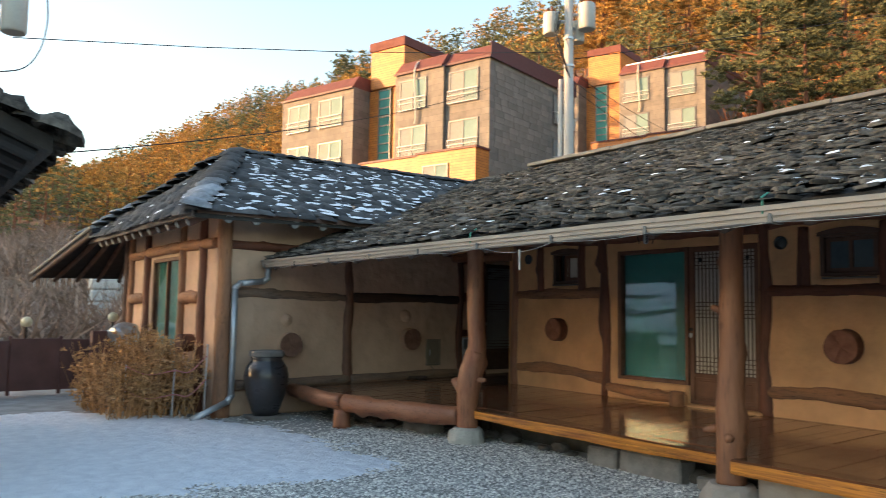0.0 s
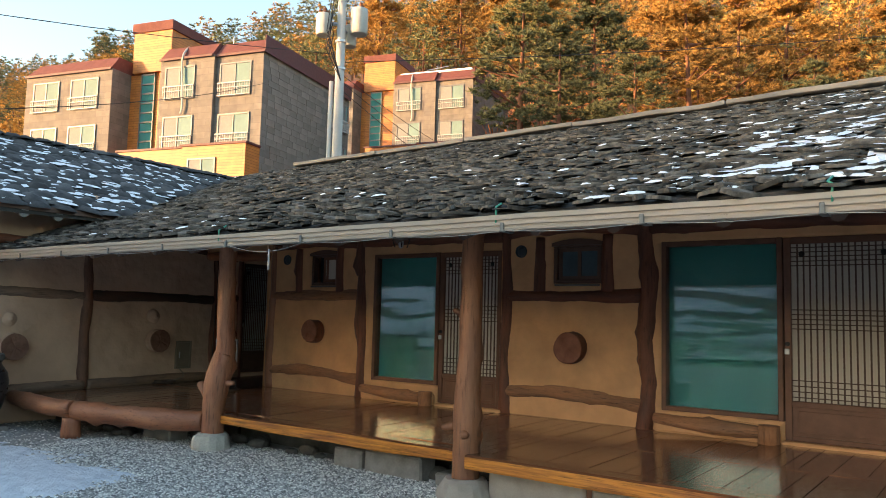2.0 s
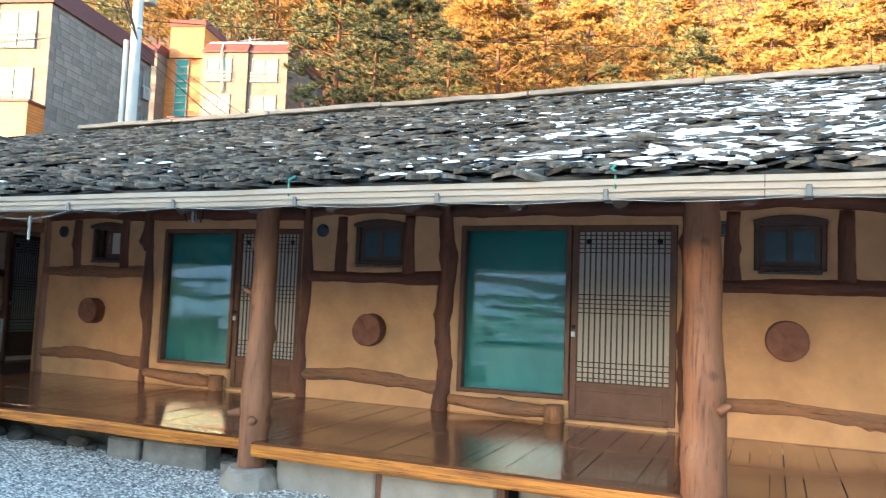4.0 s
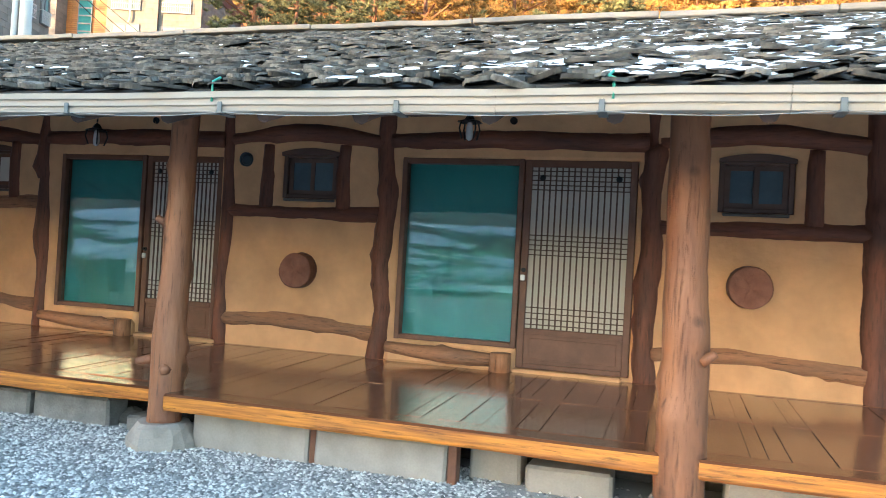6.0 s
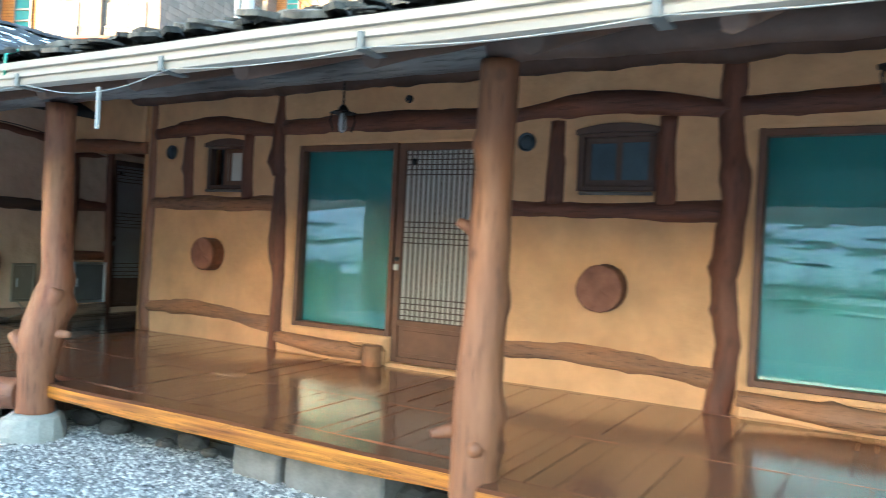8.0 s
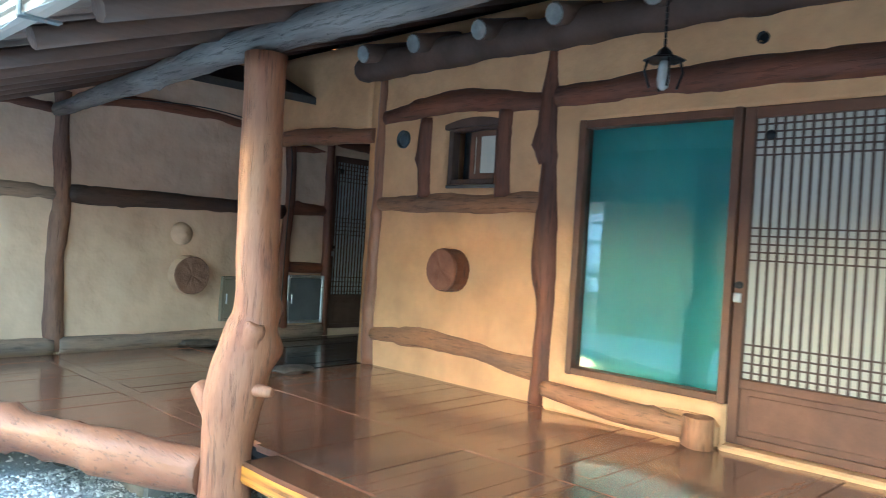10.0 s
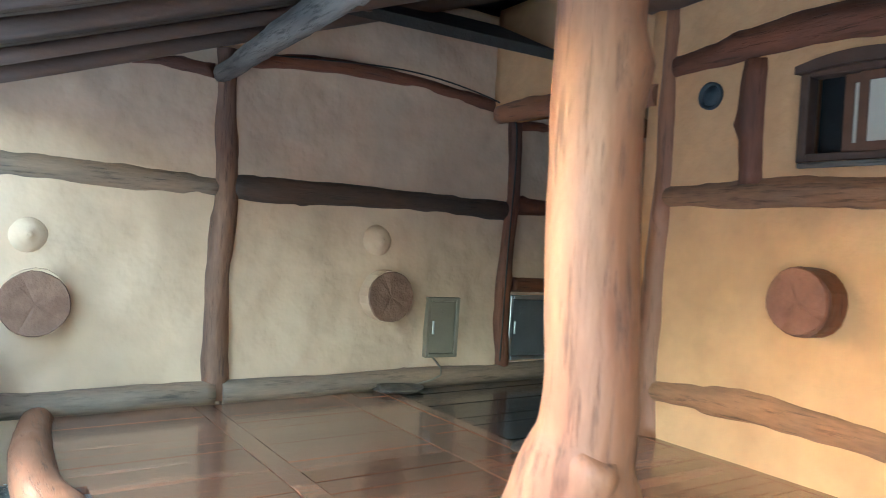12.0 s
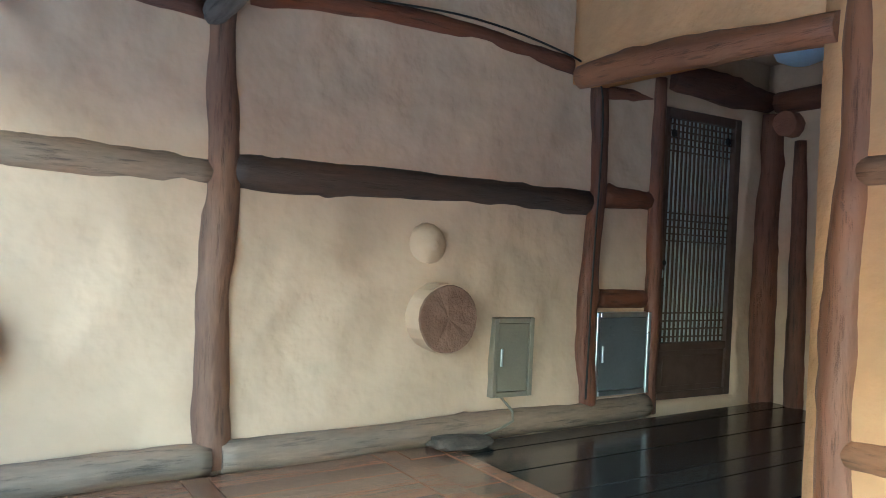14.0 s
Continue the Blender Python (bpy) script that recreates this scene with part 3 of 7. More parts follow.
wall_sheet("wall_recess_back", (9.88, 8.2, 0), (0, 1, 0), (-1, 0, 0), 2.8, 0.3, 3.0, [], 0.15, "clay_pale", "shaded clay wall at the back of the recess")
wall_sheet("wall_recess_side", (8.27, 9.05, 0), (1, 0, 0), (0, 1, 0), 1.61, 0.3, 3.0, [], 0.15, "clay_pale", "shaded clay side wall of the recess")
bm = bmesh.new()
box(bm, 8.27, 9.88, 9.05, 10.99, 2.86, 2.94)
tagged(part("ceiling_recess", bm, "clay_pale"), "plastered ceiling of the porch recess", "ceiling", kind="structure")
for nm, b in (("wall_back", (13.4, 13.6, -6, 16, 0, 3.3)), ("wall_south", (8.3, 13.4, -6.2, -6, 0, 3.3)), ("wall_hut_north", (3.9, 13.4, 15.9, 16.1, 0, 3.0))):
    bm = bmesh.new()
    box(bm, *b)
    tagged(part(nm, bm, "clay"), "plain clay wall at the back of the house", "wall", kind="structure")


# ---- timbers set into the walls ----
def timber(name, pts, label, mat="timber", seed=0.0, rough=0.09, knots=2, cat="beam", segs=12):
    bm = bmesh.new()
    log(bm, pts, segs=segs, rough=rough, step=0.07, seed=seed, knots=knots)
    run = [abs(q - w) for q, w in zip(pts[0][:3], pts[-1][:3])]
    ax = "xyz"[run.index(max(run))]
    mat = {"post_red": "log_red"}.get(mat, mat)
    return solo(name, bm, mat + "_" + ax if mat + "_" + ax in M else mat, label, cat, "log frame of the walls", smooth=True)


def on_long(pts, depth=0.045):
    return [(WX + depth, y, z, r * 1.16) for y, z, r in pts]


def on_end(pts, depth=0.035):
    return [(x, EY + depth, z, r * 1.1) for x, z, r in pts]


UP = "upright dark-stained log set into the clay wall"
timber("wall_post", on_long([(9.28, 0.45, 0.085), (9.30, 1.2, 0.08), (9.27, 2.0, 0.07), (9.29, 3.1, 0.055)]), UP, "post_red", 1)
timber("wall_post", on_long([(7.40, 0.45, 0.085), (7.38, 1.1, 0.075), (7.42, 1.5, 0.10), (7.40, 2.1, 0.075), (7.45, 2.3, 0.09), (7.44, 3.1, 0.045)]), UP, "timber", 2, knots=4)
timber("wall_post", on_long([(5.02, 0.45, 0.085), (5.03, 1.2, 0.075), (5.0, 2.0, 0.075), (5.05, 3.1, 0.06)]), UP, "timber", 3)
timber("wall_post", on_long([(3.26, 0.42, 0.10), (3.20, 0.9, 0.085), (3.25, 1.4, 0.095), (3.19, 2.0, 0.10), (3.24, 2.45, 0.085), (3.22, 3.1, 0.07)]), UP, "timber", 4, rough=0.14, knots=6)
timber("wall_post", on_long([(0.66, 0.42, 0.10), (0.70, 0.9, 0.09), (0.66, 1.6, 0.10), (0.69, 2.0, 0.085), (0.66, 2.5, 0.10), (0.68, 2.62, 0.05), (0.69, 3.1, 0.07)]), UP, "timber", 5, rough=0.12, knots=5)
timber("wall_post", on_long([(-1.18, 0.42, 0.10), (-1.14, 1.2, 0.09), (-1.16, 2.0, 0.11), (-1.10, 3.1, 0.08)]), UP, "timber", 6, rough=0.12, knots=4)
for k, (a, b) in enumerate(((9.24, 7.44), (4.98, 3.25), (0.62, -1.10))):
    m = (a + b) / 2
    timber("top_beam", on_long([(a, 2.60, 0.065), (m, 2.68 if k else 2.66, 0.09), (b, 2.58, 0.07)]), "bowed dark log over the small window", "timber", 10 + k)
    timber("middle_beam", on_long([(a, 1.85, 0.07), (m, 1.855, 0.075), (b, 1.86, 0.075)]), "dark horizontal log below the small window", "timber" if k else "timber_low", 13 + k)
    timber("low_beam", on_long([(a, 0.72, 0.07), (m + 0.3, 0.755, 0.075), (m - 0.4, 0.72, 0.07), (b, 0.68, 0.075)]), "weathered horizontal log low in the clay wall", "timber_low", 16 + k, rough=0.12, knots=3)
for k, (a, b) in enumerate(((7.38, 5.05), (3.18, 0.72))):
    m = (a + b) / 2
    timber("door_beam", on_long([(a, 2.60, 0.075), (m, 2.62, 0.09), (b, 2.60, 0.085)]), "thick dark log over the doorway", "timber", 20 + k)
for k, y in enumerate((8.69, 7.84, 4.54, 3.68, 0.30, -0.66)):
    timber("window_post", on_long([(y, 1.90, 0.075), (y + 0.01, 2.25, 0.07), (y, 2.55, 0.065)], 0.03), "short upright log beside the small window", "timber", 25 + k, segs=10)
timber("lintel_log", [(WX + 0.02, 9.36, 2.45, 0.07), (WX + 0.0, 10.2, 2.49, 0.082), (WX + 0.02, 10.95, 2.50, 0.065)], "thick reddish log over the porch recess", "post_red", 31)
# end wall
timber("wall_post", on_end([(6.03, 0.42, 0.08), (6.0, 1.1, 0.072), (6.02, 1.7, 0.074), (5.98, 2.3, 0.064), (5.98, 2.62, 0.064)], 0.01), UP, "timber_mid", 40, knots=5)
timber("middle_beam", on_end([(4.0, 1.80, 0.07), (5.0, 1.78, 0.075), (5.97, 1.76, 0.07)]), "horizontal log across the pale clay wall", "timber_grey", 41, knots=4)
timber("middle_beam", on_end([(6.06, 1.77, 0.085), (7.1, 1.775, 0.075), (8.23, 1.77, 0.07)]), "dark horizontal log across the pale clay wall", "timber_dark", 42, knots=4)
timber("top_beam", on_end([(6.1, 2.56, 0.05), (6.6, 2.64, 0.05), (7.3, 2.64, 0.05), (8.17, 2.56, 0.05)]), "bowed dark log high on the clay wall", "timber", 43)
timber("top_beam", on_end([(4.0, 2.50, 0.06), (5.0, 2.49, 0.06), (5.9, 2.47, 0.06)]), "dark log high on the clay wall", "timber", 44)
timber("base_log", on_end([(4.15, 0.45, 0.075), (5.2, 0.455, 0.07), (6.0, 0.46, 0.07)], -0.03), "grey weathered log along the foot of the wall", "timber_grey", 45, knots=4)
timber("base_log", on_end([(6.05, 0.465, 0.07), (7.4, 0.485, 0.07), (8.74, 0.515, 0.07)], -0.03), "weathered log along the foot of the wall", "timber_grey", 46, knots=4)
timber("wall_post", on_end([(8.25, 0.46, 0.065), (8.23, 1.1, 0.055), (8.28, 1.9, 0.05), (8.26, 2.5, 0.05)], -0.01), UP, "timber", 47)
timber("wall_post", on_end([(8.80, 0.46, 0.05), (8.79, 1.5, 0.045), (8.76, 2.6, 0.05)], -0.01), UP, "timber", 48)
for k, (z, r) in enumerate(((1.82, 0.065), (2.46, 0.05), (1.19, 0.055))):
    timber("short_beam", on_end([(8.32, z, r), (8.53, z, r * 1.05), (8.74, z, r)]), "short dark log between two uprights", "timber", 50 + k, segs=10)
timber("recess_beam", [(8.85, EY - 0.02, 2.62, 0.07), (9.3, EY - 0.05, 2.62, 0.11), (9.85, EY - 0.02, 2.58, 0.07)], "knotty dark log over the lattice door", "timber", 55, rough=0.2, knots=3)
timber("recess_post", [(9.86, 10.93, 0.46, 0.09), (9.86, 10.95, 1.5, 0.085), (9.86, 10.93, 2.5, 0.08)], UP, "timber", 56)
timber("recess_post", [(9.87, 10.68, 0.46, 0.07), (9.87, 10.70, 1.4, 0.06), (9.87, 10.72, 2.3, 0.04)], UP, "timber", 57)
timber("recess_beam", [(9.86, 10.9, 2.58, 0.075), (9.86, 9.9, 2.60, 0.08), (9.86, 9.2, 2.58, 0.075)], "dark horizontal log in the recess", "timber", 58)
timber("log_end", [(9.95, 10.79, 2.42, 0.09), (9.78, 10.79, 2.42, 0.09)], "round log end in the recess wall", "endgrain", 59, cat="log end")
# hut west side
timber("corner_post", [(3.96, 10.98, 0.0, 0.125), (3.94, 10.98, 1.4, 0.105), (3.93, 10.98, 3.0, 0.10)], "thick corner log of the clay hut", "timber_low", 60, knots=4)
for k, y in enumerate((11.75, 12.72, 14.75, 15.85)):
    timber("wall_post", [(3.9, y, 0.0, 0.09), (3.9, y + 0.03, 1.5, 0.08), (3.9, y, 2.95, 0.075)], UP, "timber_low" if k % 2 else "timber", 61 + k)
timber("top_beam", [(3.9, 11.2, 2.53, 0.08), (3.9, 13.5, 2.56, 0.09), (3.9, 15.9, 2.53, 0.08)], "horizontal log over the hut window", "timber_low", 66, knots=3)
for k, (a, b) in enumerate(((11.8, 12.68), (14.8, 15.8))):
    timber("middle_beam", [(3.9, a, 1.72, 0.09), (3.88, (a + b) / 2, 1.73, 0.10), (3.9, b, 1.72, 0.09)], "short thick log across the hut wall", "timber_low", 67 + k)


# ---- stumps and bosses on the walls ----
def stump(name, centre, axis, r, depth, seed, label, face="endgrain", side_mat="timber"):
    t = thing(name, label, "log slice", "log slices on the walls")
    c, a = Vector(centre), Vector(axis)
    bm = bmesh.new()
    log(bm, [(*(c - a * 0.06), r), (*(c + a * depth), r * 0.98)], segs=20, rough=0.05, step=0.05, seed=seed)
    part("bark", bm, side_mat, t, smooth=False)
    bm = bmesh.new()
    side = a.cross(Vector((0, 0, 1)))
    n, rings = 22, []
    for ri in (1.0, 0.97, 0.66, 0.33):
        ring = []
        for k in range(n):
            th = 2 * math.pi * k / n
            o = side * math.cos(th) + Vector((0, 0, 1)) * math.sin(th)
            rr = r * 0.975 * ri * (1 + 0.05 * noise.noise(o * 1.3 + Vector((seed, 0, 0))))
            lift = depth + (0.012 if ri < 0.99 else 0.001) + 0.004 * noise.noise(o * 3 * ri + Vector((seed, 2, 0)))
            crack = 0.006 if 0.3 < ri < 0.99 and k in (4, 13, 18) else 0.0
            ring.append(bm.verts.new(c + o * rr + a * (lift - crack)))
        rings.append(ring)
    for p, q in zip(rings, rings[1:]):
        for k in range(n):
            bm.faces.new((p[k], p[(k + 1) % n], q[(k + 1) % n], q[k]))
    mid = bm.verts.new(c + a * (depth + 0.008))
    for k in range(n):
        bm.faces.new((rings[-1][k], rings[-1][(k + 1) % n], mid))
    bmesh.ops.recalc_face_normals(bm, faces=bm.faces)
    part("cut_face", bm, face, t, "sawn face with fine cracks")
    return t


STUMP = "rusty red sawn log slice set into the clay wall"
for k, (y, z, r) in enumerate(((8.30, 1.33, 0.165), (4.10, 1.265, 0.18), (-0.17, 1.36, 0.185))):
    stump("log_slice", (WX, y, z), (-1, 0, 0), r, 0.13, 3 + k, STUMP)
for k, (x, z, r) in enumerate(((4.97, 1.03, 0.185), (7.165, 1.095, 0.183))):
    stump("log_slice", (x, EY, z), (0, -1, 0), r, 0.15, 13 + k, "dull brown sawn log slice in a clay collar", "endgrain_dull", "clay_pale")
for x, z in ((4.93, 1.40), (7.11, 1.47)):
    bm = bmesh.new()
    lathe(bm, [(0.125, -0.02), (0.105, 0.015), (0.085, 0.045), (0.055, 0.062), (0.03, 0.070), (0.022, 0.085), (0.010, 0.092)], segs=20)
    bm.transform(pose(x, EY, z, 90, 0, 0))
    solo("clay_boss", bm, "clay_pale", "round moulded clay boss on the pale wall", "clay boss", smooth=True)
# a niche log on the hut's corner wall
bm = bmesh.new()
log(bm, [(3.95, 12.2, 1.02, 0.13), (3.70, 12.2, 1.02, 0.13)], segs=14, rough=0.08, step=0.06, seed=9)
solo("log_end", bm, "timber", "dark log end jutting from the hut wall", "log end", smooth=True)


# ---- small windows ----
def small_window(y0, y1, z0, z1, open_one, label):
    t = thing("small_window", label, "window", "small wooden windows", kind="structure")
    x = WX + 0.05
    bm = bmesh.new()
    for b in ((y0 + 0.003, y0 + 0.05, z0, z1), (y1 - 0.05, y1 - 0.003, z0, z1), (y0 + 0.05, y1 - 0.05, z0 + 0.003, z0 + 0.045), (y0 + 0.05, y1 - 0.05, z1 - 0.05, z1 - 0.003)):
        box(bm, x - 0.03, x + 0.06, *b, bevel=0.006)
    part("window_frame", bm, "lattice", t)
    bm = bmesh.new()
    rows = []
    for k in range(13):
        f = k / 12
        yy = y0 - 0.004 + (y1 - y0 + 0.008) * f
        rise = 0.045 * (1 - (2 * f - 1) ** 2)
        rows.append([bm.verts.new((WX - 0.022 + 0.05 * d, yy, z)) for d, z in ((0, z1 - 0.035 + rise * 0.35), (0, z1 + 0.002 + rise), (1, z1 + 0.002 + rise), (1, z1 - 0.035 + rise * 0.35))])
    for p, q in zip(rows, rows[1:]):
        for k in range(4):
            bm.faces.new((p[k], p[(k + 1) % 4], q[(k + 1) % 4], q[k]))
    bm.faces.new(rows[0])
    bm.faces.new(rows[-1][::-1])
    part("head_board", bm, "lattice", t, "dark bowed head board")
    mid = (y0 + y1) / 2
    for k, (a, b) in enumerate(((y0 + 0.052, mid + 0.02), (mid - 0.02, y1 - 0.052))):
        xx = x + (0.0 if k == 0 else 0.022)
        if open_one and k == 1:
            a, b = mid - 0.12, mid + 0.10
        bm = bmesh.new()
        for q in ((a, a + 0.045, z0 + 0.047, z1 - 0.052), (b - 0.045, b, z0 + 0.047, z1 - 0.052), (a + 0.045, b - 0.045, z0 + 0.047, z0 + 0.09), (a + 0.045, b - 0.045, z1 - 0.095, z1 - 0.052)):
            box(bm, xx - 0.008, xx + 0.010, *q)
        s = part("sash", bm, "frame" if open_one else "lattice", t)
        bm = bmesh.new()
        box(bm, xx - 0.002, xx + 0.002, a + 0.046, b - 0.046, z0 + 0.091, z1 - 0.096)
        p = part("pane", bm, "paper" if open_one else "dim_pane", s, "milky pane" if open_one else "dark reflecting pane")
    # added near-black sheet in place of the unlit room behind the sashes
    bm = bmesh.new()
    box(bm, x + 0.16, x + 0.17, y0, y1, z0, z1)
    part("room_shade_sheet", bm, "dark", t)
    bm = bmesh.new()
    box(bm, WX - 0.03, WX + 0.02, y0 + 0.04, y1 - 0.04, z0 - 0.03, z0 - 0.003, bevel=0.006)
    part("sill", bm, "grey_wood", t)
    return t


small_window(7.84, 8.46, 2.0, 2.47, True, "small wooden window, half slid open, milky pane")
small_window(3.73, 4.38, 2.0, 2.47, False, "small dark wooden window with two shut sashes")
small_window(-0.50, 0.12, 2.0, 2.47, False, "small dark wooden window with two shut sashes")
for y in (8.96, 4.80, 0.40):
    t = thing("wall_vent", "round blue-grey vent opening in the clay wall", "vent", "wall vents")
    bm = bmesh.new()
    lathe(bm, [(0.075, -0.03), (0.075, 0.012), (0.066, 0.015), (0.060, -0.01)], segs=20)
    bm.transform(pose(WX - 0.018, y, 2.39, 0, -90, 0))
    part("ring", bm, "vent", t, smooth=True)
    bm = bmesh.new()
    lathe(bm, [(0.059, -0.02), (0.05, -0.008), (0.02, -0.004)], segs=16)
    bm.transform(pose(WX - 0.028, y, 2.39, 0, -90, 0))
    part("cap", bm, "vent", t, smooth=True)
for y, z in ((5.95, 2.80), (1.97, 2.80)):
    bm = bmesh.new()
    lathe(bm, [(0.035, -0.03), (0.035, 0.02), (0.028, 0.02), (0.026, 0.0)], segs=12)
    bm.transform(pose(WX, y, z, 0, -90, 0))
    solo("pipe_end", bm, "iron", "small dark pipe end in the wall over the door", "pipe", smooth=True)


# ---- glass doors and lattice doors ----
def glazed(name, y0, y1, z0, z1, label):
    """A fixed glass leaf with a teal curtain behind it."""
    t = thing(name, label, "door", "glass doors of the porch", kind="structure")
    x = WX + 0.04
    bm = bmesh.new()
    for b in ((y0 + 0.003, y0 + 0.055, z0, z1), (y1 - 0.055, y1 - 0.003, z0, z1), (y0 + 0.055, y1 - 0.055, z0 + 0.003, z0 + 0.05), (y0 + 0.055, y1 - 0.055, z1 - 0.055, z1 - 0.003)):
        box(bm, x - 0.05, x + 0.06, *b, bevel=0.006)
    part("door_frame", bm, "frame", t)
    bm = bmesh.new()
    box(bm, x + 0.008, x + 0.014, y0 + 0.057, y1 - 0.057, z0 + 0.052, z1 - 0.057)
    g = part("pane", bm, "glass", t, "clear reflecting glass")
    g.visible_shadow = False
    bm = bmesh.new()
    n, mz = 60, 28
    vs = [[bm.verts.new((x + 0.060 + 0.0035 * math.sin(i * 0.55 + 0.9 * math.sin(j * 0.7)) * (0.3 + 0.7 * (1 - j / mz)) + 0.012 * noise.noise((i * 0.09, j * 0.12, y0)) + (0.006 if j % 7 == 3 else 0.0),
                         y0 + 0.02 + (y1 - y0 - 0.04) * i / n, z0 + 0.02 + (z1 - z0 - 0.06) * j / mz)) for j in range(mz + 1)] for i in range(n + 1)]
    for i in range(n):
        for j in range(mz):
            bm.faces.new((vs[i][j], vs[i][j + 1], vs[i + 1][j + 1], vs[i + 1][j]))
    c = part("curtain", bm, "curtain", t, "teal fabric hung behind the glass", True)
    bm = bmesh.new()
    zz = z0 + (z1 - z0) * 0.68
    box(bm, x + 0.046, x + 0.049, y0 + 0.06, y1 - 0.06, zz, zz + 0.005)
    part("curtain_hem", bm, "curtain", t)
    return t


glazed("glass_door", 6.04, 7.18, 0.70, 2.42, "tall glass door with teal curtain behind it")
glazed("glass_door", 1.84, 3.06, 0.66, 2.44, "tall glass door with teal curtain behind it")


def lattice_door(at, w, h, paper, label, wood="frame"):
    """Local x across, y out of the wall towards the viewer at minus, z up from the sill."""
    t = thing("lattice_door", label, "door", "wooden lattice doors", kind="structure", at=at)
    bm = bmesh.new()
    f = 0.065
    for b in ((0, f, 0, h), (w - f, w, 0, h), (f, w - f, h - f, h), (f, w - f, 0, 0.05), (f, w - f, 0.32, 0.375)):
        box(bm, b[0], b[1], -0.03, 0.03, b[2], b[3], bevel=0.005)
    part("door_frame", bm, wood, t)
    bm = bmesh.new()
    box(bm, f, w - f, -0.012, 0.012, 0.05, 0.32)
    box(bm, f + 0.05, w - f - 0.05, -0.018, -0.010, 0.085, 0.285, bevel=0.004)
    part("bottom_panel", bm, wood, t, "plain brown board panel")
    bm = bmesh.new()
    box(bm, f, w - f, 0.0085, 0.0125, 0.376, h - f)
    part("paper", bm, paper, t, "white paper behind the lattice")
    z0, z1 = 0.376, h - f
    bm = bmesh.new()
    box(bm, -0.0075, 0.0075, -0.001, 0.008, z0, z1)
    me = finish("vertical_slat", bm, "lattice")
    n = 15
    for i in range(n):
        o = new("vertical_slat", me)
        o.parent = t
        o.location = (f + (w - 2 * f) * (i + 1) / (n + 1), 0, 0)
    bm = bmesh.new()
    box(bm, f, w - f, -0.004, 0.006, -0.0048, 0.0048)
    me = finish("cross_slat", bm, "lattice")
    H = z1 - z0
    for zz in [z1 - 0.035 - 0.044 * k for k in range(5)] + [z0 + H * 0.455 + 0.046 * k for k in range(5)] + [z0 + 0.035 + 0.053 * k for k in range(4)]:
        o = new("cross_slat", me)
        o.parent = t
        o.location = (0, -0.001, zz)
    for sx in (0.16, 0.84):
        bm = bmesh.new()
        lathe(bm, [(0.03, 0), (0.022, 0.006), (0.008, 0.012)], segs=8)
        bm.transform(pose(w * sx, -0.018, z1 - 0.10, 90, 0, 0))
        part("rosette", bm, "iron", t)
    bm = bmesh.new()
    lathe(bm, [(0.022, 0), (0.022, 0.006), (0.010, 0.010), (0.010, 0.03), (0.018, 0.04)], segs=10)
    bm.transform(pose(0.032, -0.03, h * 0.47, 90, 0, 0))
    hd = part("handle", bm, "iron", t)
    bm = bmesh.new()
    box(bm, 0.005, 0.05, -0.055, -0.035, h * 0.47 - 0.10, h * 0.47 - 0.045, bevel=0.006)
    part("padlock", bm, "steel", t, "small steel padlock")
    return t


lattice_door(pose(WX + 0.04, 6.036, 0.485, 0, 0, -90), 0.95, 1.93, "paper", "brown wooden lattice door backed with white paper")
lattice_door(pose(WX + 0.04, 1.836, 0.485, 0, 0, -90), 1.03, 1.95, "paper", "brown wooden lattice door backed with white paper")
lattice_door(pose(8.845, EY + 0.05, 0.525, 0, 0, 0), 0.79, 1.92, "paper_dim", "dark wooden lattice door in the shaded recess", "lattice")
# added near-black sheet stands in for darkness behind the recess door
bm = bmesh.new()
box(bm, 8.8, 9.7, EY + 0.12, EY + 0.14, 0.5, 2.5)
part("unlit_room_sheet", bm, "dark")
tagged(bpy.data.objects["unlit_room_sheet"], "near-black sheet standing in for the unlit room behind the recess door", "lining", kind="structure")
for y0, y1 in ((6.2, 7.28), (2.02, 3.10)):
    timber("bench_log", [(WX - 0.08, y1, 0.585, 0.055), (WX - 0.12, (y0 + y1) / 2, 0.56, 0.075), (WX - 0.11, y0 + 0.02, 0.545, 0.06)], "flattened log ledge under the glass door", "timber_low", y0, cat="log")
    timber("step_stub", [(WX - 0.10, y0 - 0.06, 0.44, 0.095), (WX - 0.10, y0 - 0.06, 0.62, 0.09)], "short log stub beside the door step", "timber_low", y0 + 3, cat="log", segs=14)
    bm = bmesh.new()
    box(bm, WX - 0.11, WX + 0.02, y0 - 0.15, y1 + 0.02, 0.42, 0.615, bevel=0.045)
    bmesh.ops.subdivide_edges(bm, edges=[e for e in bm.edges if abs(e.verts[0].co.y - e.verts[1].co.y) > 0.5], cuts=9)
    for v in bm.verts:
        v.co += Vector((0.6, 0, 1)) * 0.02 * noise.noise(v.co * 4)
    tagged(part("trim_ledge", bm, "clay"), "rounded clay ledge below the glass door", "ledge", kind="structure")
    bm = bmesh.new()
    box(bm, WX - 0.07, WX + 0.05, y0 - 1.16, y0 - 0.16, 0.42, 0.482, bevel=0.015)
    tagged(part("trim_sill", bm, "clay"), "clay sill under the lattice door", "sill", kind="structure")

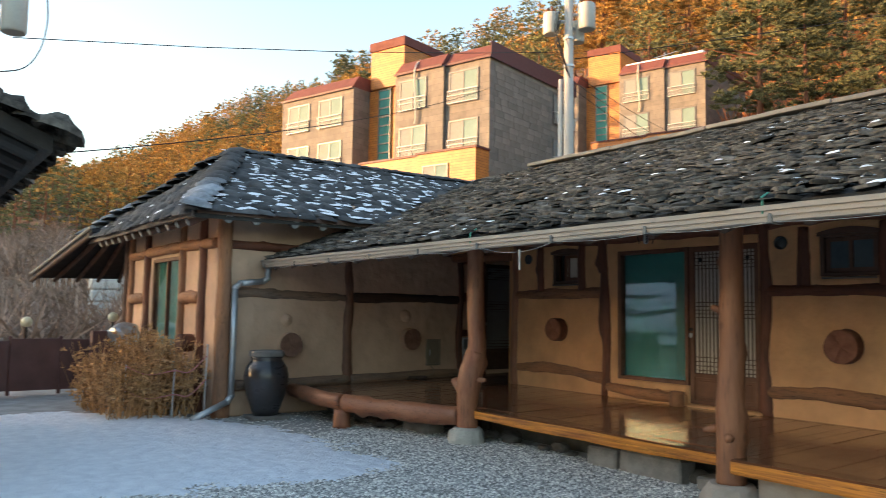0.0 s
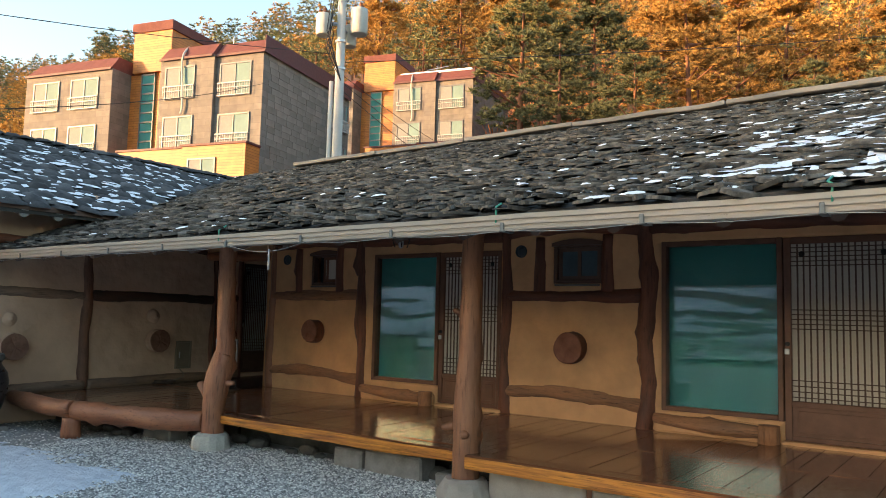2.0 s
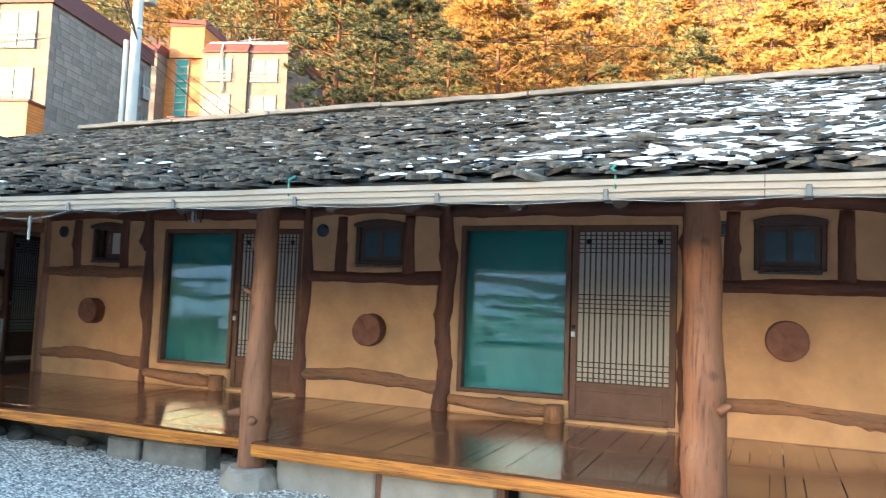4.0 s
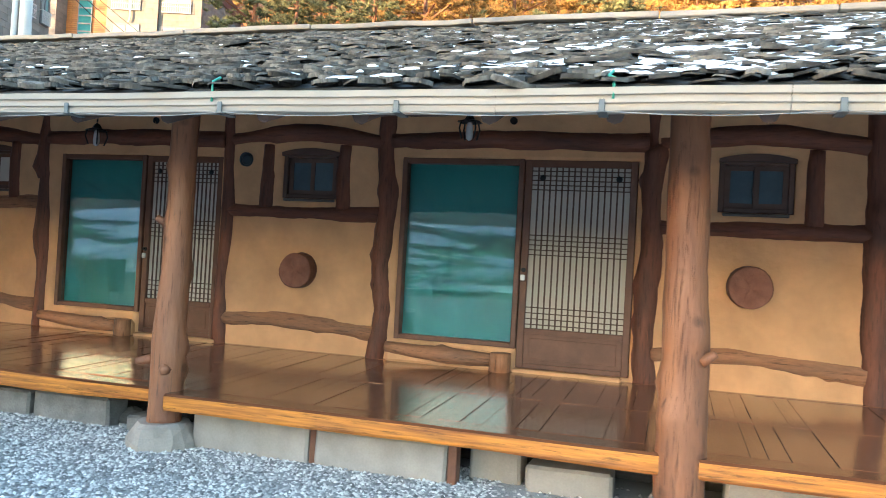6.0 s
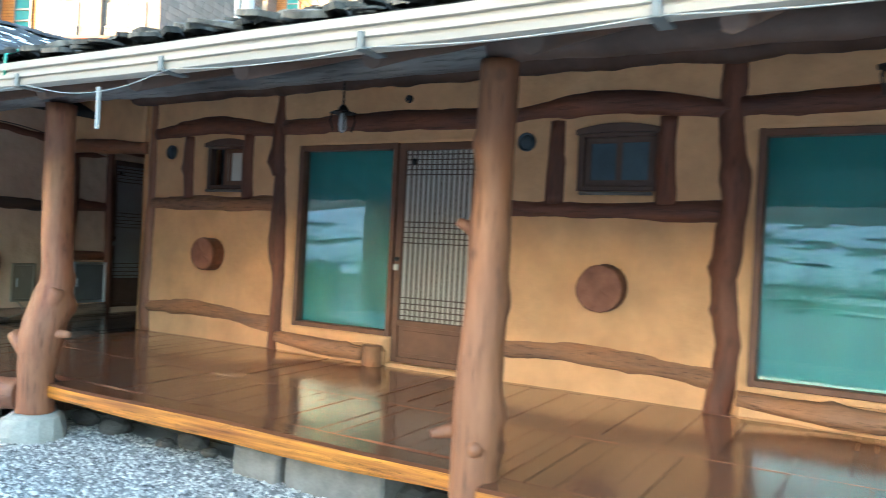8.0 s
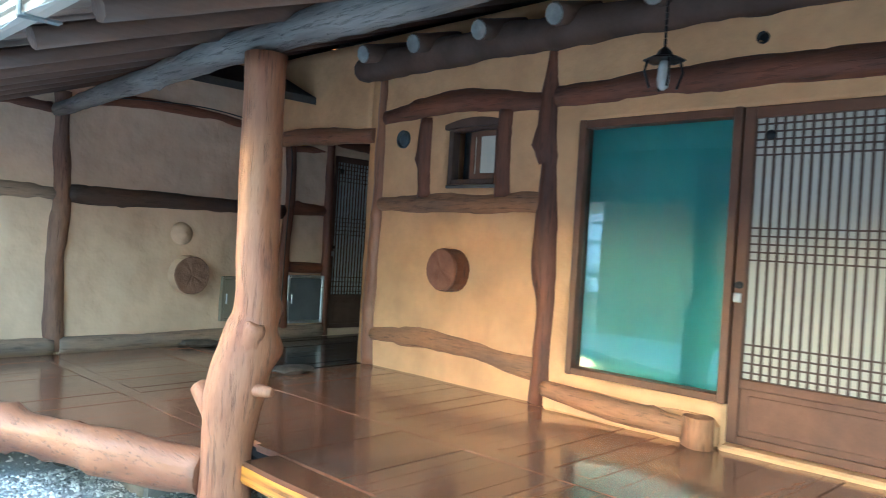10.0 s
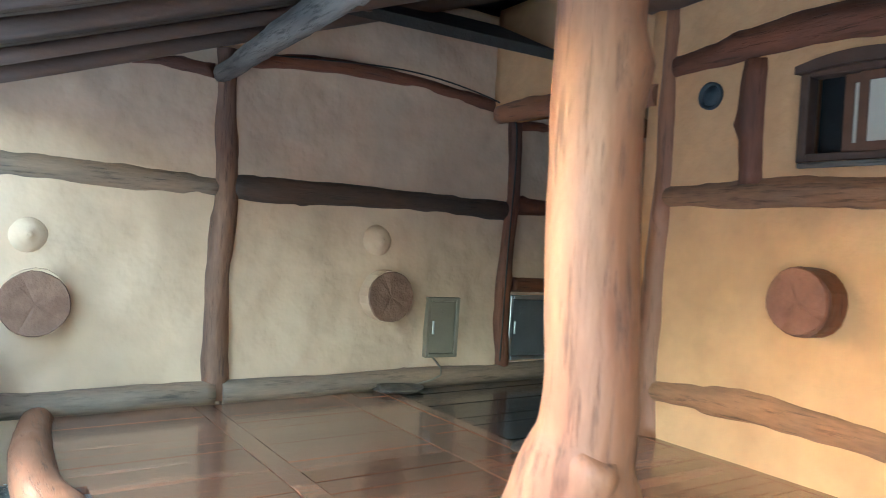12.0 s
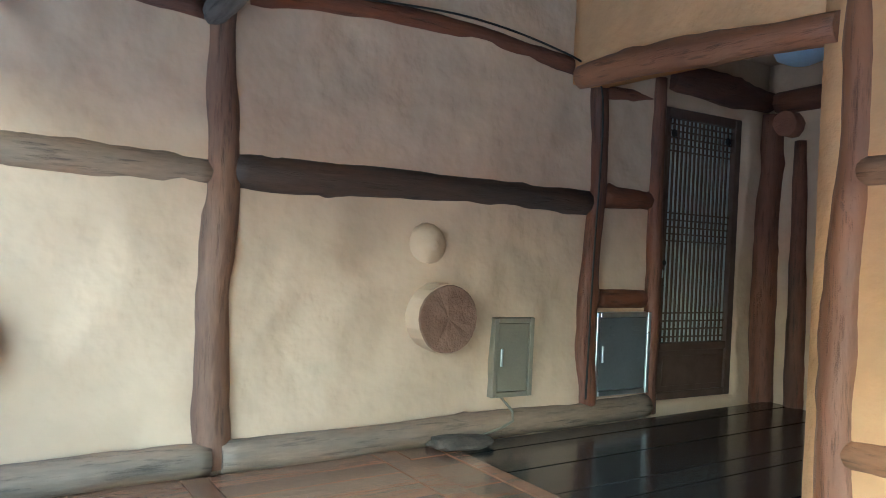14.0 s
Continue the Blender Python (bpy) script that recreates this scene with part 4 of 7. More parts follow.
# hut window
t = thing("hut_window", "tall glazed hut window with green reflections", "window", kind="structure")
bm = bmesh.new()
for b in ((12.87, 12.93, 0.5, 2.42), (14.51, 14.57, 0.5, 2.42), (12.93, 14.51, 0.5, 0.56), (12.93, 14.51, 2.36, 2.42), (13.70, 13.75, 0.56, 2.36)):
    box(bm, 3.93, 4.0, *b, bevel=0.006)
part("window_frame", bm, "frame", t)
bm = bmesh.new()
box(bm, 3.965, 3.972, 12.93, 14.51, 0.56, 2.36)
part("pane", bm, "glass", t).visible_shadow = False
bm = bmesh.new()
box(bm, 4.03, 4.035, 12.9, 14.54, 0.52, 2.4)
part("curtain", bm, "curtain", t)

# ---- boxes on the end wall ----
def metal_box(x0, x1, z0, z1, frame_mat, door_mat, label):
    t = thing("meter_box", label, "meter box")
    bm = bmesh.new()
    f = 0.03
    for b in ((x0, x0 + f, z0, z1), (x1 - f, x1, z0, z1), (x0 + f, x1 - f, z0, z0 + f), (x0 + f, x1 - f, z1 - f, z1)):
        box(bm, b[0], b[1], EY - 0.045, EY + 0.03, b[2], b[3], bevel=0.004)
    part("box_frame", bm, frame_mat, t)
    bm = bmesh.new()
    box(bm, x0 + f + 0.002, x1 - f - 0.002, EY - 0.036, EY + 0.02, z0 + f + 0.002, z1 - f - 0.002, bevel=0.003)
    d = part("box_door", bm, door_mat, t)
    bm = bmesh.new()
    box(bm, x0 + f + 0.02, x0 + f + 0.035, EY - 0.048, EY - 0.036, (z0 + z1) / 2 - 0.05, (z0 + z1) / 2 + 0.05, bevel=0.003)
    part("handle", bm, "steel", d)
    bm = bmesh.new()
    box(bm, -0.022, 0.022, -0.002, 0.004, -0.003, 0.003)
    me = finish("louvre", bm, door_mat)
    for i in range(3):
        for xx in ((x0 + x1) / 2 + s for s in ((0.0,) if x1 - x0 < 0.35 else (-0.10, 0.10))):
            o = new("louvre", me)
            o.parent = d
            o.location = (xx, EY - 0.04, z1 - f - 0.06 - 0.025 * i)
    return t


metal_box(7.54, 7.82, 0.64, 1.085, "box_grey", "box_grey", "grey painted steel meter box on the clay wall")
metal_box(8.30, 8.76, 0.60, 1.11, "steel", "steel_dark", "stainless steel framed service hatch in the wall")
bm = bmesh.new()
tube(bm, [(7.62, EY - 0.02, 0.64), (7.66, EY - 0.10, 0.55), (7.60, EY - 0.11, 0.50), (7.42, EY - 0.12, 0.46)], 0.007)
solo("box_cable", bm, "box_grey", "pale cable hanging from the meter box", "cable", smooth=True)
bm = bmesh.new()
tube(bm, [(6.2, EY - 0.05, 2.62), (7.2, EY - 0.06, 2.69), (7.9, EY - 0.06, 2.62), (8.15, EY - 0.07, 2.52), (8.24, EY - 0.07, 2.3), (8.22, EY - 0.07, 1.4), (8.2, EY - 0.08, 0.6)], 0.006)
solo("wall_cable", bm, "cable", "black cable clipped along the bowed log", "cable", smooth=True)


# ---- porch posts ----
def porch_post(name, pts, mat, seed, label, stubs=(), stone=(0.2, 0.2, 0.14), stone_mat="stone"):
    t = thing(name, label, "post", "porch posts")
    bm = bmesh.new()
    log(bm, pts, segs=18, rough=0.05, step=0.06, seed=seed, knots=4)
    part("trunk", bm, mat, t, smooth=True)
    for a, b, r in stubs:
        bm = bmesh.new()
        m = [(p + q) / 2 for p, q in zip(a, b)]
        e = [q + (q - w) * 0.12 for w, q in zip(m, b)]
        log(bm, [(*a, r * 1.4), (*m, r * 1.05), (*b, r * 0.8), (*e, r * 0.35)], segs=10, rough=0.08, step=0.03, seed=seed + 2)
        part("branch_stub", bm, mat, t, smooth=True)
    x, y = pts[0][0], pts[0][1]
    sx, sy, sz = stone
    bm = bmesh.new()
    lathe(bm, [(sx * 1.12, -0.05), (sx * 1.10, sz * 0.25), (sx * 1.02, sz * 0.55), (sx * 0.93, sz * 0.85), (sx * 0.78, sz), (sx * 0.4, sz)], (x, y, 0), segs=16, wob=0.12)
    for v in bm.verts:
        v.co += Vector(noise.noise_vector(v.co * 6 + Vector((seed, 0, 0)))) * 0.04 if v.co.z < sz * 0.95 else Vector((0, 0, 0.012 * noise.noise(v.co * 8)))
    part("footing_stone", bm, stone_mat, t, "rough grey footing stone")
    return t


porch_post("porch_post", [(5.70, 7.48, 0.14, 0.13), (5.70, 7.48, 0.45, 0.125), (5.715, 7.46, 0.72, 0.143), (5.745, 7.43, 0.93, 0.14), (5.757, 7.41, 1.05, 0.128), (5.765, 7.40, 1.13, 0.112), (5.765, 7.40, 1.28, 0.106), (5.763, 7.42, 1.6, 0.105), (5.757, 7.43, 2.0, 0.102), (5.755, 7.42, 2.40, 0.102)],
           "post_red", 70, "forked red-brown log porch post on a stone",
           (((5.66, 7.51, 0.60), (5.61, 7.63, 0.74), 0.055), ((5.72, 7.39, 0.96), (5.72, 7.31, 1.08), 0.066), ((5.73, 7.38, 0.76), (5.77, 7.23, 0.76), 0.03)), (0.2, 0.2, 0.19), "footing")
porch_post("porch_post", [(5.72, 3.93, 0.16, 0.125), (5.72, 3.935, 0.6, 0.118), (5.73, 3.92, 1.2, 0.106), (5.73, 3.91, 1.8, 0.10), (5.73, 3.90, 2.42, 0.095)],
           "post", 71, "knotty weathered log porch post", (((5.70, 4.03, 0.62), (5.62, 4.12, 0.60), 0.03), ((5.71, 3.99, 1.60), (5.67, 4.06, 1.64), 0.03), ((5.64, 3.89, 0.56), (5.60, 3.88, 0.57), 0.035)), (0.23, 0.23, 0.18), "concrete")
porch_post("porch_post", [(5.67, 0.36, 0.12, 0.15), (5.67, 0.36, 0.7, 0.14), (5.68, 0.38, 1.4, 0.125), (5.68, 0.39, 2.0, 0.12), (5.68, 0.40, 2.42, 0.115)],
           "post", 72, "knotty weathered log porch post", (((5.60, 0.27, 0.95), (5.58, 0.20, 1.0), 0.03),))
porch_post("porch_post", [(5.67, -3.2, 0.12, 0.15), (5.67, -3.2, 1.4, 0.125), (5.68, -3.2, 2.42, 0.115)], "post", 73, "knotty weathered log porch post")

# ---- deck ----
deck = thing("porch_deck", "dark varnished plank porch deck on stone blocks", "deck", kind="structure")


def deck_z(x):
    return DECK_EDGE + (x - 5.75) / (WX - 5.75) * (DECK_WALL - DECK_EDGE)


def plank(y, w, x0, x1, mat, cache={}):
    """A board that runs out from the wall."""
    key = (round(w, 2), round(x0, 2), round(x1, 2), mat)
    if key not in cache:
        bm = bmesh.new()
        box(bm, x0, x1, 0.001, w - 0.003, -0.035, 0)
        for v in bm.verts:
            v.co.z += deck_z(v.co.x)
        cache[key] = finish("plank", bm, mat)
    o = new("plank", cache[key])
    o.parent = deck
    o.location = (0, y, rp.uniform(-0.002, 0.002))
    o.rotation_euler = (rp.uniform(-0.008, 0.008), 0, 0)
    return o


rp = random.Random(4)
RAILS = ((5.945, 6.78), (6.92, 7.98))
y = -5.9
while y < 9.28:
    w = rp.choice((0.10, 0.12, 0.13, 0.15)) if y > -0.6 else 0.3
    w = min(w, 9.3 - y)
    for k, (a, b) in enumerate(RAILS):
        start = 5.77 if y < 0.3 else 5.80 if y < 3.84 else 5.945 if y + w < 7.66 else 5.98
        plank(y, w, a if k else start, b, "plank")
    y += w
y = 7.58
while y < 10.9:
    w = rp.choice((0.13, 0.15, 0.17))
    left = float(np.interp(y, [7.4, 8.1, 8.8, 9.4, 10.2, 10.95], [5.70, 5.50, 5.22, 5.06, 5.0, 5.05]))
    plank(y, w, round(left, 1), 5.86, "plank")
    y += w
y = 9.3
while y < 10.88:
    plank(y, 0.16, 5.98, 6.78, "plank")
    plank(y, 0.16, 6.92, 7.12, "plank")
    y += 0.16
# same boards in a near-black colour, from the rail into the recess
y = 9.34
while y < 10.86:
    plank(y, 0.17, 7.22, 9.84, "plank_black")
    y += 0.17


def rail(name, x0, x1, y0, y1, mat, dz=0.002, thick=0.05):
    bm = bmesh.new()
    box(bm, x0, x1, y0, y1, -thick, 0, bevel=0.0012)
    for v in bm.verts:
        v.co.z += deck_z(v.co.x) + dz
    return part(name, bm, mat, deck)


rail("long_rail", 6.785, 6.915, -5.9, 10.9, "plank")
rail("long_rail", 5.865, 5.975, 7.9, 10.9, "plank")
rail("long_rail", 7.13, 7.215, 9.3, 10.9, "plank")
rail("wall_rail", 7.985, WX + 0.01, -5.9, 9.3, "plank")
# added black sheet: paints the shade seen through the plank gaps
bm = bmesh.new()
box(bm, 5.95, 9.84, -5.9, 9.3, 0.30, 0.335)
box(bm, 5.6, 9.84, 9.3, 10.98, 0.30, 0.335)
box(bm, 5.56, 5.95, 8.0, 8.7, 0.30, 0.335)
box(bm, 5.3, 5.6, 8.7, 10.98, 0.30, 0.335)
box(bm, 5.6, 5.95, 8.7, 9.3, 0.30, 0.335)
part("under_deck_shade", bm, "dark", deck)


def edge_beam(y0, y1, x, seed):
    bm = bmesh.new()
    n = int((y1 - y0) / 0.12)
    prev = None
    for i in range(n + 1):
        yy = y0 + (y1 - y0) * i / n
        wv = 0.03 * noise.noise((yy * 0.6, seed, 0)) + 0.012 * noise.noise((yy * 2.5, seed, 1))
        wz = 0.010 * noise.noise((yy * 0.8, seed, 2))
        hb = 0.115 + 0.02 * noise.noise((yy * 0.9, seed, 3))
        x0, x1, zt, zb = x + wv, x + 0.21, deck_z(x) + 0.004 + wz, deck_z(x) - hb
        prof = [(x0 + 0.012, zb), (x0, zb + 0.02), (x0, zt - 0.015), (x0 + 0.018, zt), (x1, zt), (x1, zb)]
        ring = [bm.verts.new((a, yy, b)) for a, b in prof]
        if prev:
            for k in range(6):
                bm.faces.new((prev[k], ring[k], ring[(k + 1) % 6], prev[(k + 1) % 6]))
        else:
            bm.faces.new(ring)
        prev = ring
    bm.faces.new(list(reversed(prev)))
    bmesh.ops.recalc_face_normals(bm, faces=bm.faces)
    for f in bm.faces:
        f.material_index = 1 if f.normal.z > 0.6 else 0
    return part("edge_beam", bm, ["edge_beam", "edge_top"], deck, "orange varnished edge beam with worn grain")


edge_beam(4.02, 7.38, 5.72, 1.0)
edge_beam(0.46, 3.84, 5.58, 2.0)
edge_beam(-5.9, 0.26, 5.55, 3.0)
bm = bmesh.new()
log(bm, [(5.66, 7.56, 0.31, 0.115), (5.48, 8.05, 0.30, 0.12), (5.20, 8.7, 0.31, 0.115), (5.02, 9.25, 0.33, 0.115)], segs=16, rough=0.07, step=0.06, seed=80, knots=6)
solo("deck_log", bm, "log_red_y", "curved red-brown log edging the deck", "log", smooth=True)
bm = bmesh.new()
log(bm, [(5.01, 9.28, 0.335, 0.11), (4.93, 9.8, 0.345, 0.105), (4.95, 10.4, 0.355, 0.10), (5.02, 10.9, 0.36, 0.09)], segs=16, rough=0.07, step=0.06, seed=81, knots=4)
solo("deck_log", bm, "log_red_y", "curved red-brown log edging the deck", "log", smooth=True)
bm = bmesh.new()
log(bm, [(5.0, 9.3, 0.0, 0.12), (5.0, 9.3, 0.24, 0.11)], segs=14, rough=0.05, step=0.05, seed=82)
solo("log_support", bm, "post_red", "short log block under the deck edge", "log", smooth=True)


def block(name, x0, x1, y0, y1, z0, z1, mat, label, bev=0.02, cat="stone"):
    bm = bmesh.new()
    box(bm, x0, x1, y0, y1, z0, z1, bevel=bev)
    bmesh.ops.subdivide_edges(bm, edges=bm.edges[:], cuts=2, use_grid_fill=True)
    for v in bm.verts:
        v.co += Vector(noise.noise_vector(v.co * 5)) * bev * 0.5
    return solo(name, bm, mat, label, cat, "stones under the deck")


SB = "grey squared stone block under the deck"
block("stone_block", 5.76, 6.0, 2.80, 3.72, -0.02, 0.262, "concrete", SB)
block("stone_block", 5.74, 6.0, 1.80, 2.74, -0.02, 0.255, "concrete", SB)
block("timber_prop", 5.78, 5.9, 2.745, 2.795, 0, 0.265, "frame", "thin wooden prop between stone blocks", 0.005, "prop")
block("timber_prop", 5.74, 5.84, 1.73, 1.79, 0, 0.265, "frame", "thin wooden prop between stone blocks", 0.005, "prop")
block("stone_block", 5.95, 6.2, 1.35, 1.70, -0.02, 0.25, "concrete", SB)
block("stone_block", 5.85, 6.1, 0.75, 1.30, -0.02, 0.17, "concrete", SB)
block("stone_block", 5.75, 6.05, -1.0, 0.1, -0.02, 0.25, "concrete", SB)
block("stone_block", 5.96, 6.2, 4.62, 5.35, -0.02, 0.22, "stone", SB)
block("stone_block", 5.97, 6.2, 5.40, 5.80, -0.02, 0.20, "stone", SB)
block("stone_block", 5.95, 6.2, 4.18, 4.45, -0.02, 0.12, "stone", SB)
block("stone_block", 5.62, 5.9, 8.2, 8.75, -0.02, 0.20, "stone", SB)
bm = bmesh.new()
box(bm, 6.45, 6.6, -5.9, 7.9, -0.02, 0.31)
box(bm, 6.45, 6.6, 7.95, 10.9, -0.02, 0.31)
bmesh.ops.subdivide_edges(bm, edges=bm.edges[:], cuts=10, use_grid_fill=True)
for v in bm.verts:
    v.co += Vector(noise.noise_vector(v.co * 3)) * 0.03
part("foundation", bm, "under_stone", deck, "rubble under the deck, its shade put into the colour")
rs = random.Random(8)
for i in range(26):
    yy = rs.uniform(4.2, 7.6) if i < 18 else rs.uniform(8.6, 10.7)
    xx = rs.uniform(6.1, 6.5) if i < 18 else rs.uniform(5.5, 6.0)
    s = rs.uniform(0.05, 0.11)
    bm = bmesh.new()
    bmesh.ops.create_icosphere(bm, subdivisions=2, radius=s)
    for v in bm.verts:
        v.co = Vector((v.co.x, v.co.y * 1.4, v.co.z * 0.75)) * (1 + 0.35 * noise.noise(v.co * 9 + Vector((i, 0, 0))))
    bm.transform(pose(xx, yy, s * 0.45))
    solo("stone", bm, "under_stone", "rough stone under the deck, coloured dark for the shade there", "stone", "stones under the deck")
for i in range(7):
    bm = bmesh.new()
    z1 = 0.29
    box(bm, 6.35, 6.43, 8.1 + i * 0.4, 8.18 + i * 0.4, 0, z1)
    solo("deck_prop", bm, "rafter", "thin dark wooden prop under the deck", "prop", "props under the deck")
for cx, cy, s in ((7.26, 10.84, 0.17), (7.26, 9.26, 0.16)):
    bm = bmesh.new()
    bmesh.ops.create_icosphere(bm, subdivisions=3, radius=s)
    for v in bm.verts:
        v.co = Vector((v.co.x * 1.1, v.co.y * 0.75, v.co.z * 0.22)) * (1 + 0.4 * noise.noise(v.co * 8 + Vector((cx, cy, 0))))
    bm.transform(pose(cx, cy, deck_z(cx) + 0.02))
    solo("deck_rock", bm, "pad_root", "flat brown rock slab let into the deck", "rock", smooth=False)

# ---- roof timbers ----
timber("porch_purlin", [(5.95, 11.02, 2.46, 0.058), (5.87, 9.5, 2.47, 0.07), (5.77, 7.4, 2.49, 0.082), (5.75, 5.8, 2.48, 0.09), (5.74, 3.9, 2.50, 0.095)],
       "weathered grey log purlin on the porch posts", "grey_wood", 90, knots=6)
timber("porch_purlin", [(5.74, 3.94, 2.51, 0.105), (5.72, 2.0, 2.49, 0.10), (5.68, 0.4, 2.51, 0.105), (5.68, -3.2, 2.50, 0.10), (5.68, -5.9, 2.50, 0.10)],
       "weathered grey log purlin on the porch posts", "rafter", 91, knots=6)
timber("wall_plate", [(7.84, 9.3, 2.98, 0.11), (7.86, 5, 3.0, 0.12), (7.86, 1, 3.0, 0.12), (7.86, -5.9, 3.0, 0.12)], "rough dark wall plate log under the rafters", "rafter", 92, rough=0.14, knots=8)
rr = random.Random(3)
y = -5.6
while y < 10.9:
    bm = bmesh.new()
    x0, x1 = 4.62, 8.6
    r = rr.uniform(0.042, 0.055)
    log(bm, [(x0, y, main_z(x0) - 0.215, r * 0.9), ((x0 + x1) / 2, y + rr.uniform(-0.03, 0.03), main_z((x0 + x1) / 2) - 0.215, r), (x1, y, main_z(x1) - 0.215, r)], segs=8, rough=0.06, step=0.3, seed=y + 20)
    solo("porch_rafter", bm, "rafter", "dark round log rafter of the porch roof", "rafter", "porch rafters", smooth=True)
    y += rr.uniform(0.55, 0.7)
for k, y in enumerate((9.02, 8.42, 7.75, 7.1, 6.4, 5.7, 5.0, 4.3, 3.6, 2.9, 2.2, 1.5)):
    t = thing("rafter_stub", "old round rafter end jutting over the wall plate", "rafter", "old rafter ends")
    bm = bmesh.new()
    log(bm, [(8.1, y, 3.16, 0.075), (7.60, y, 3.02, 0.075)], segs=12, rough=0.05, step=0.1, seed=y)
    part("stub", bm, "rafter", t, smooth=True)
    bm = bmesh.new()
    lathe(bm, [(0.070, 0), (0.066, 0.008), (0.02, 0.010)], segs=12)
    bm.transform(pose(7.598, y, 3.02, 0, -105, 0))
    part("cut_end", bm, "rafter_end", t)
slope = math.atan2(ROOF_Z1 - ROOF_Z0, ROOF_X1 - ROOF_X0)


def roof_bed(name, x0, x1, y0, y1, drop, thick, mat, label, kind="structure", cat="roof"):
    bm = bmesh.new()
    box(bm, x0, x1, y0, y1, -thick, 0)
    for v in bm.verts:
        v.co.z += main_z(v.co.x) - drop
    return tagged(part(name, bm, mat), label, cat, kind=kind)


roof_bed("roof_bed_main", 4.54, 11.0, -6.1, 10.97, 0.06, 0.06, "roof_bed", "dark bedding under the slate roof")
roof_bed("roof_bed_valley", 6.0, 11.0, 10.98, 14.2, 0.06, 0.06, "roof_bed", "dark bedding under the slate roof at the valley")
bm = bmesh.new()
rb = random.Random(6)
y = -6.0
while y < 10.9:
    w = rb.uniform(0.16, 0.26)
    box(bm, 4.58, 8.6, y + 0.004, y + w - 0.004, -0.024, 0)
    y += w
for v in bm.verts:
    v.co.z += main_z(v.co.x) - 0.126
M["ceiling_board"] = material("ceiling_boards", (0.215, 0.155, 0.118), 0.8, var=0.5, scale=3, fine=50, stretch=(0.2, 1, 1), bump=0.3, island=0.5)
tagged(part("ceiling_porch", bm, "ceiling_board"), "dark boards between the porch rafters", "ceiling", kind="structure")
bm = bmesh.new()
v = [bm.verts.new(p) for p in ((11.0, -6.1, ROOF_Z1 - 0.05), (14.6, -6.1, 3.0), (14.6, 14, 3.0), (11.0, 14, ROOF_Z1 - 0.05))]
bm.faces.new(v)
r = bmesh.ops.extrude_face_region(bm, geom=bm.faces[:])
for q in r["geom"]:
    if isinstance(q, bmesh.types.BMVert):
        q.co.z -= 0.1
tagged(part("roof_back", bm, "roof_bed"), "dark rear slope of the slate roof", "roof", kind="structure")
bm = bmesh.new()
box(bm, 8.3, 13.4, -6, 9.0, 2.95, 3.0)
tagged(part("ceiling_rooms", bm, "dark"), "dark ceiling of the rooms", "ceiling", kind="structure")

# ridge boards
y = -6.0
k = 0
while y < 11.2:
    L = rb.uniform(1.6, 2.6)
    bm = bmesh.new()
    box(bm, 10.86, 11.14, y, y + L - 0.02, ROOF_Z1 - 0.01, ROOF_Z1 + 0.06, bevel=0.01)
    bmesh.ops.subdivide_edges(bm, edges=[e for e in bm.edges if abs(e.verts[0].co.y - e.verts[1].co.y) > 1], cuts=6)
    for q in bm.verts:
        q.co.z += 0.02 * noise.noise((q.co.y * 1.5, 0, k)) + 0.012 * (k % 2)
    solo("ridge_board", bm, "ridge", "pale weathered board capping the roof ridge", "board", "ridge boards")
    y += L
    k += 1


# ---- roof slates ----
def slab_shape(seed, w, l, t, dome, n=7, inner=0.93, wild=0.15):
    rg = random.Random(seed)
    pts = []
    for k in range(n):
        th = 2 * math.pi * (k + 0.5) / n + rg.uniform(-0.18, 0.18)
        r = rg.uniform(1 - wild, 1 + wild)
        c, s = math.cos(th), math.sin(th)
        pts.append((0.5 * w * r * math.copysign(abs(c) ** 0.7, c), 0.5 * l * r * math.copysign(abs(s) ** 0.7, s)))
    v = [(a, b, 0) for a, b in pts] + [(a * inner, b * inner, t) for a, b in pts] + [(a * 0.45, b * 0.45, t + dome * rg.uniform(0.6, 1.2)) for a, b in pts] + [(0, 0, t + dome)]
    f = []
    for k in range(n):
        q = (k + 1) % n
        f += [(k, q, n + q), (k, n + q, n + k), (n + k, n + q, 2 * n + q), (n + k, 2 * n + q, 2 * n + k), (2 * n + k, 2 * n + q, 3 * n)]
    return np.array(v, float), np.array(f)


SHAPES = [slab_shape(100 + i, 0.23, 0.18, 0.015, 0.002, 6, 0.985, 0.22) for i in range(8)]
HSHAPES = [slab_shape(200 + i, 0.40, 0.36, 0.030, 0.050, 8) for i in range(8)]
SNOW = [slab_shape(300 + i, 0.34, 0.14, 0.004, 0.008, 9, 0.9, 0.36) for i in range(6)]
class Heap:
    def __init__(self):
        self.v, self.f, self.n = [], [], 0

    def add(self, shape, m):
        v = shape[0] @ np.array(m.to_3x3()).T + np.array(m.translation)
        self.v.append(v)
        self.f.append(shape[1] + self.n)
        self.n += len(v)

    def make(self, name, mat, smooth=False):
        return from_np(name, np.vstack(self.v), np.vstack(self.f), mat, smooth)


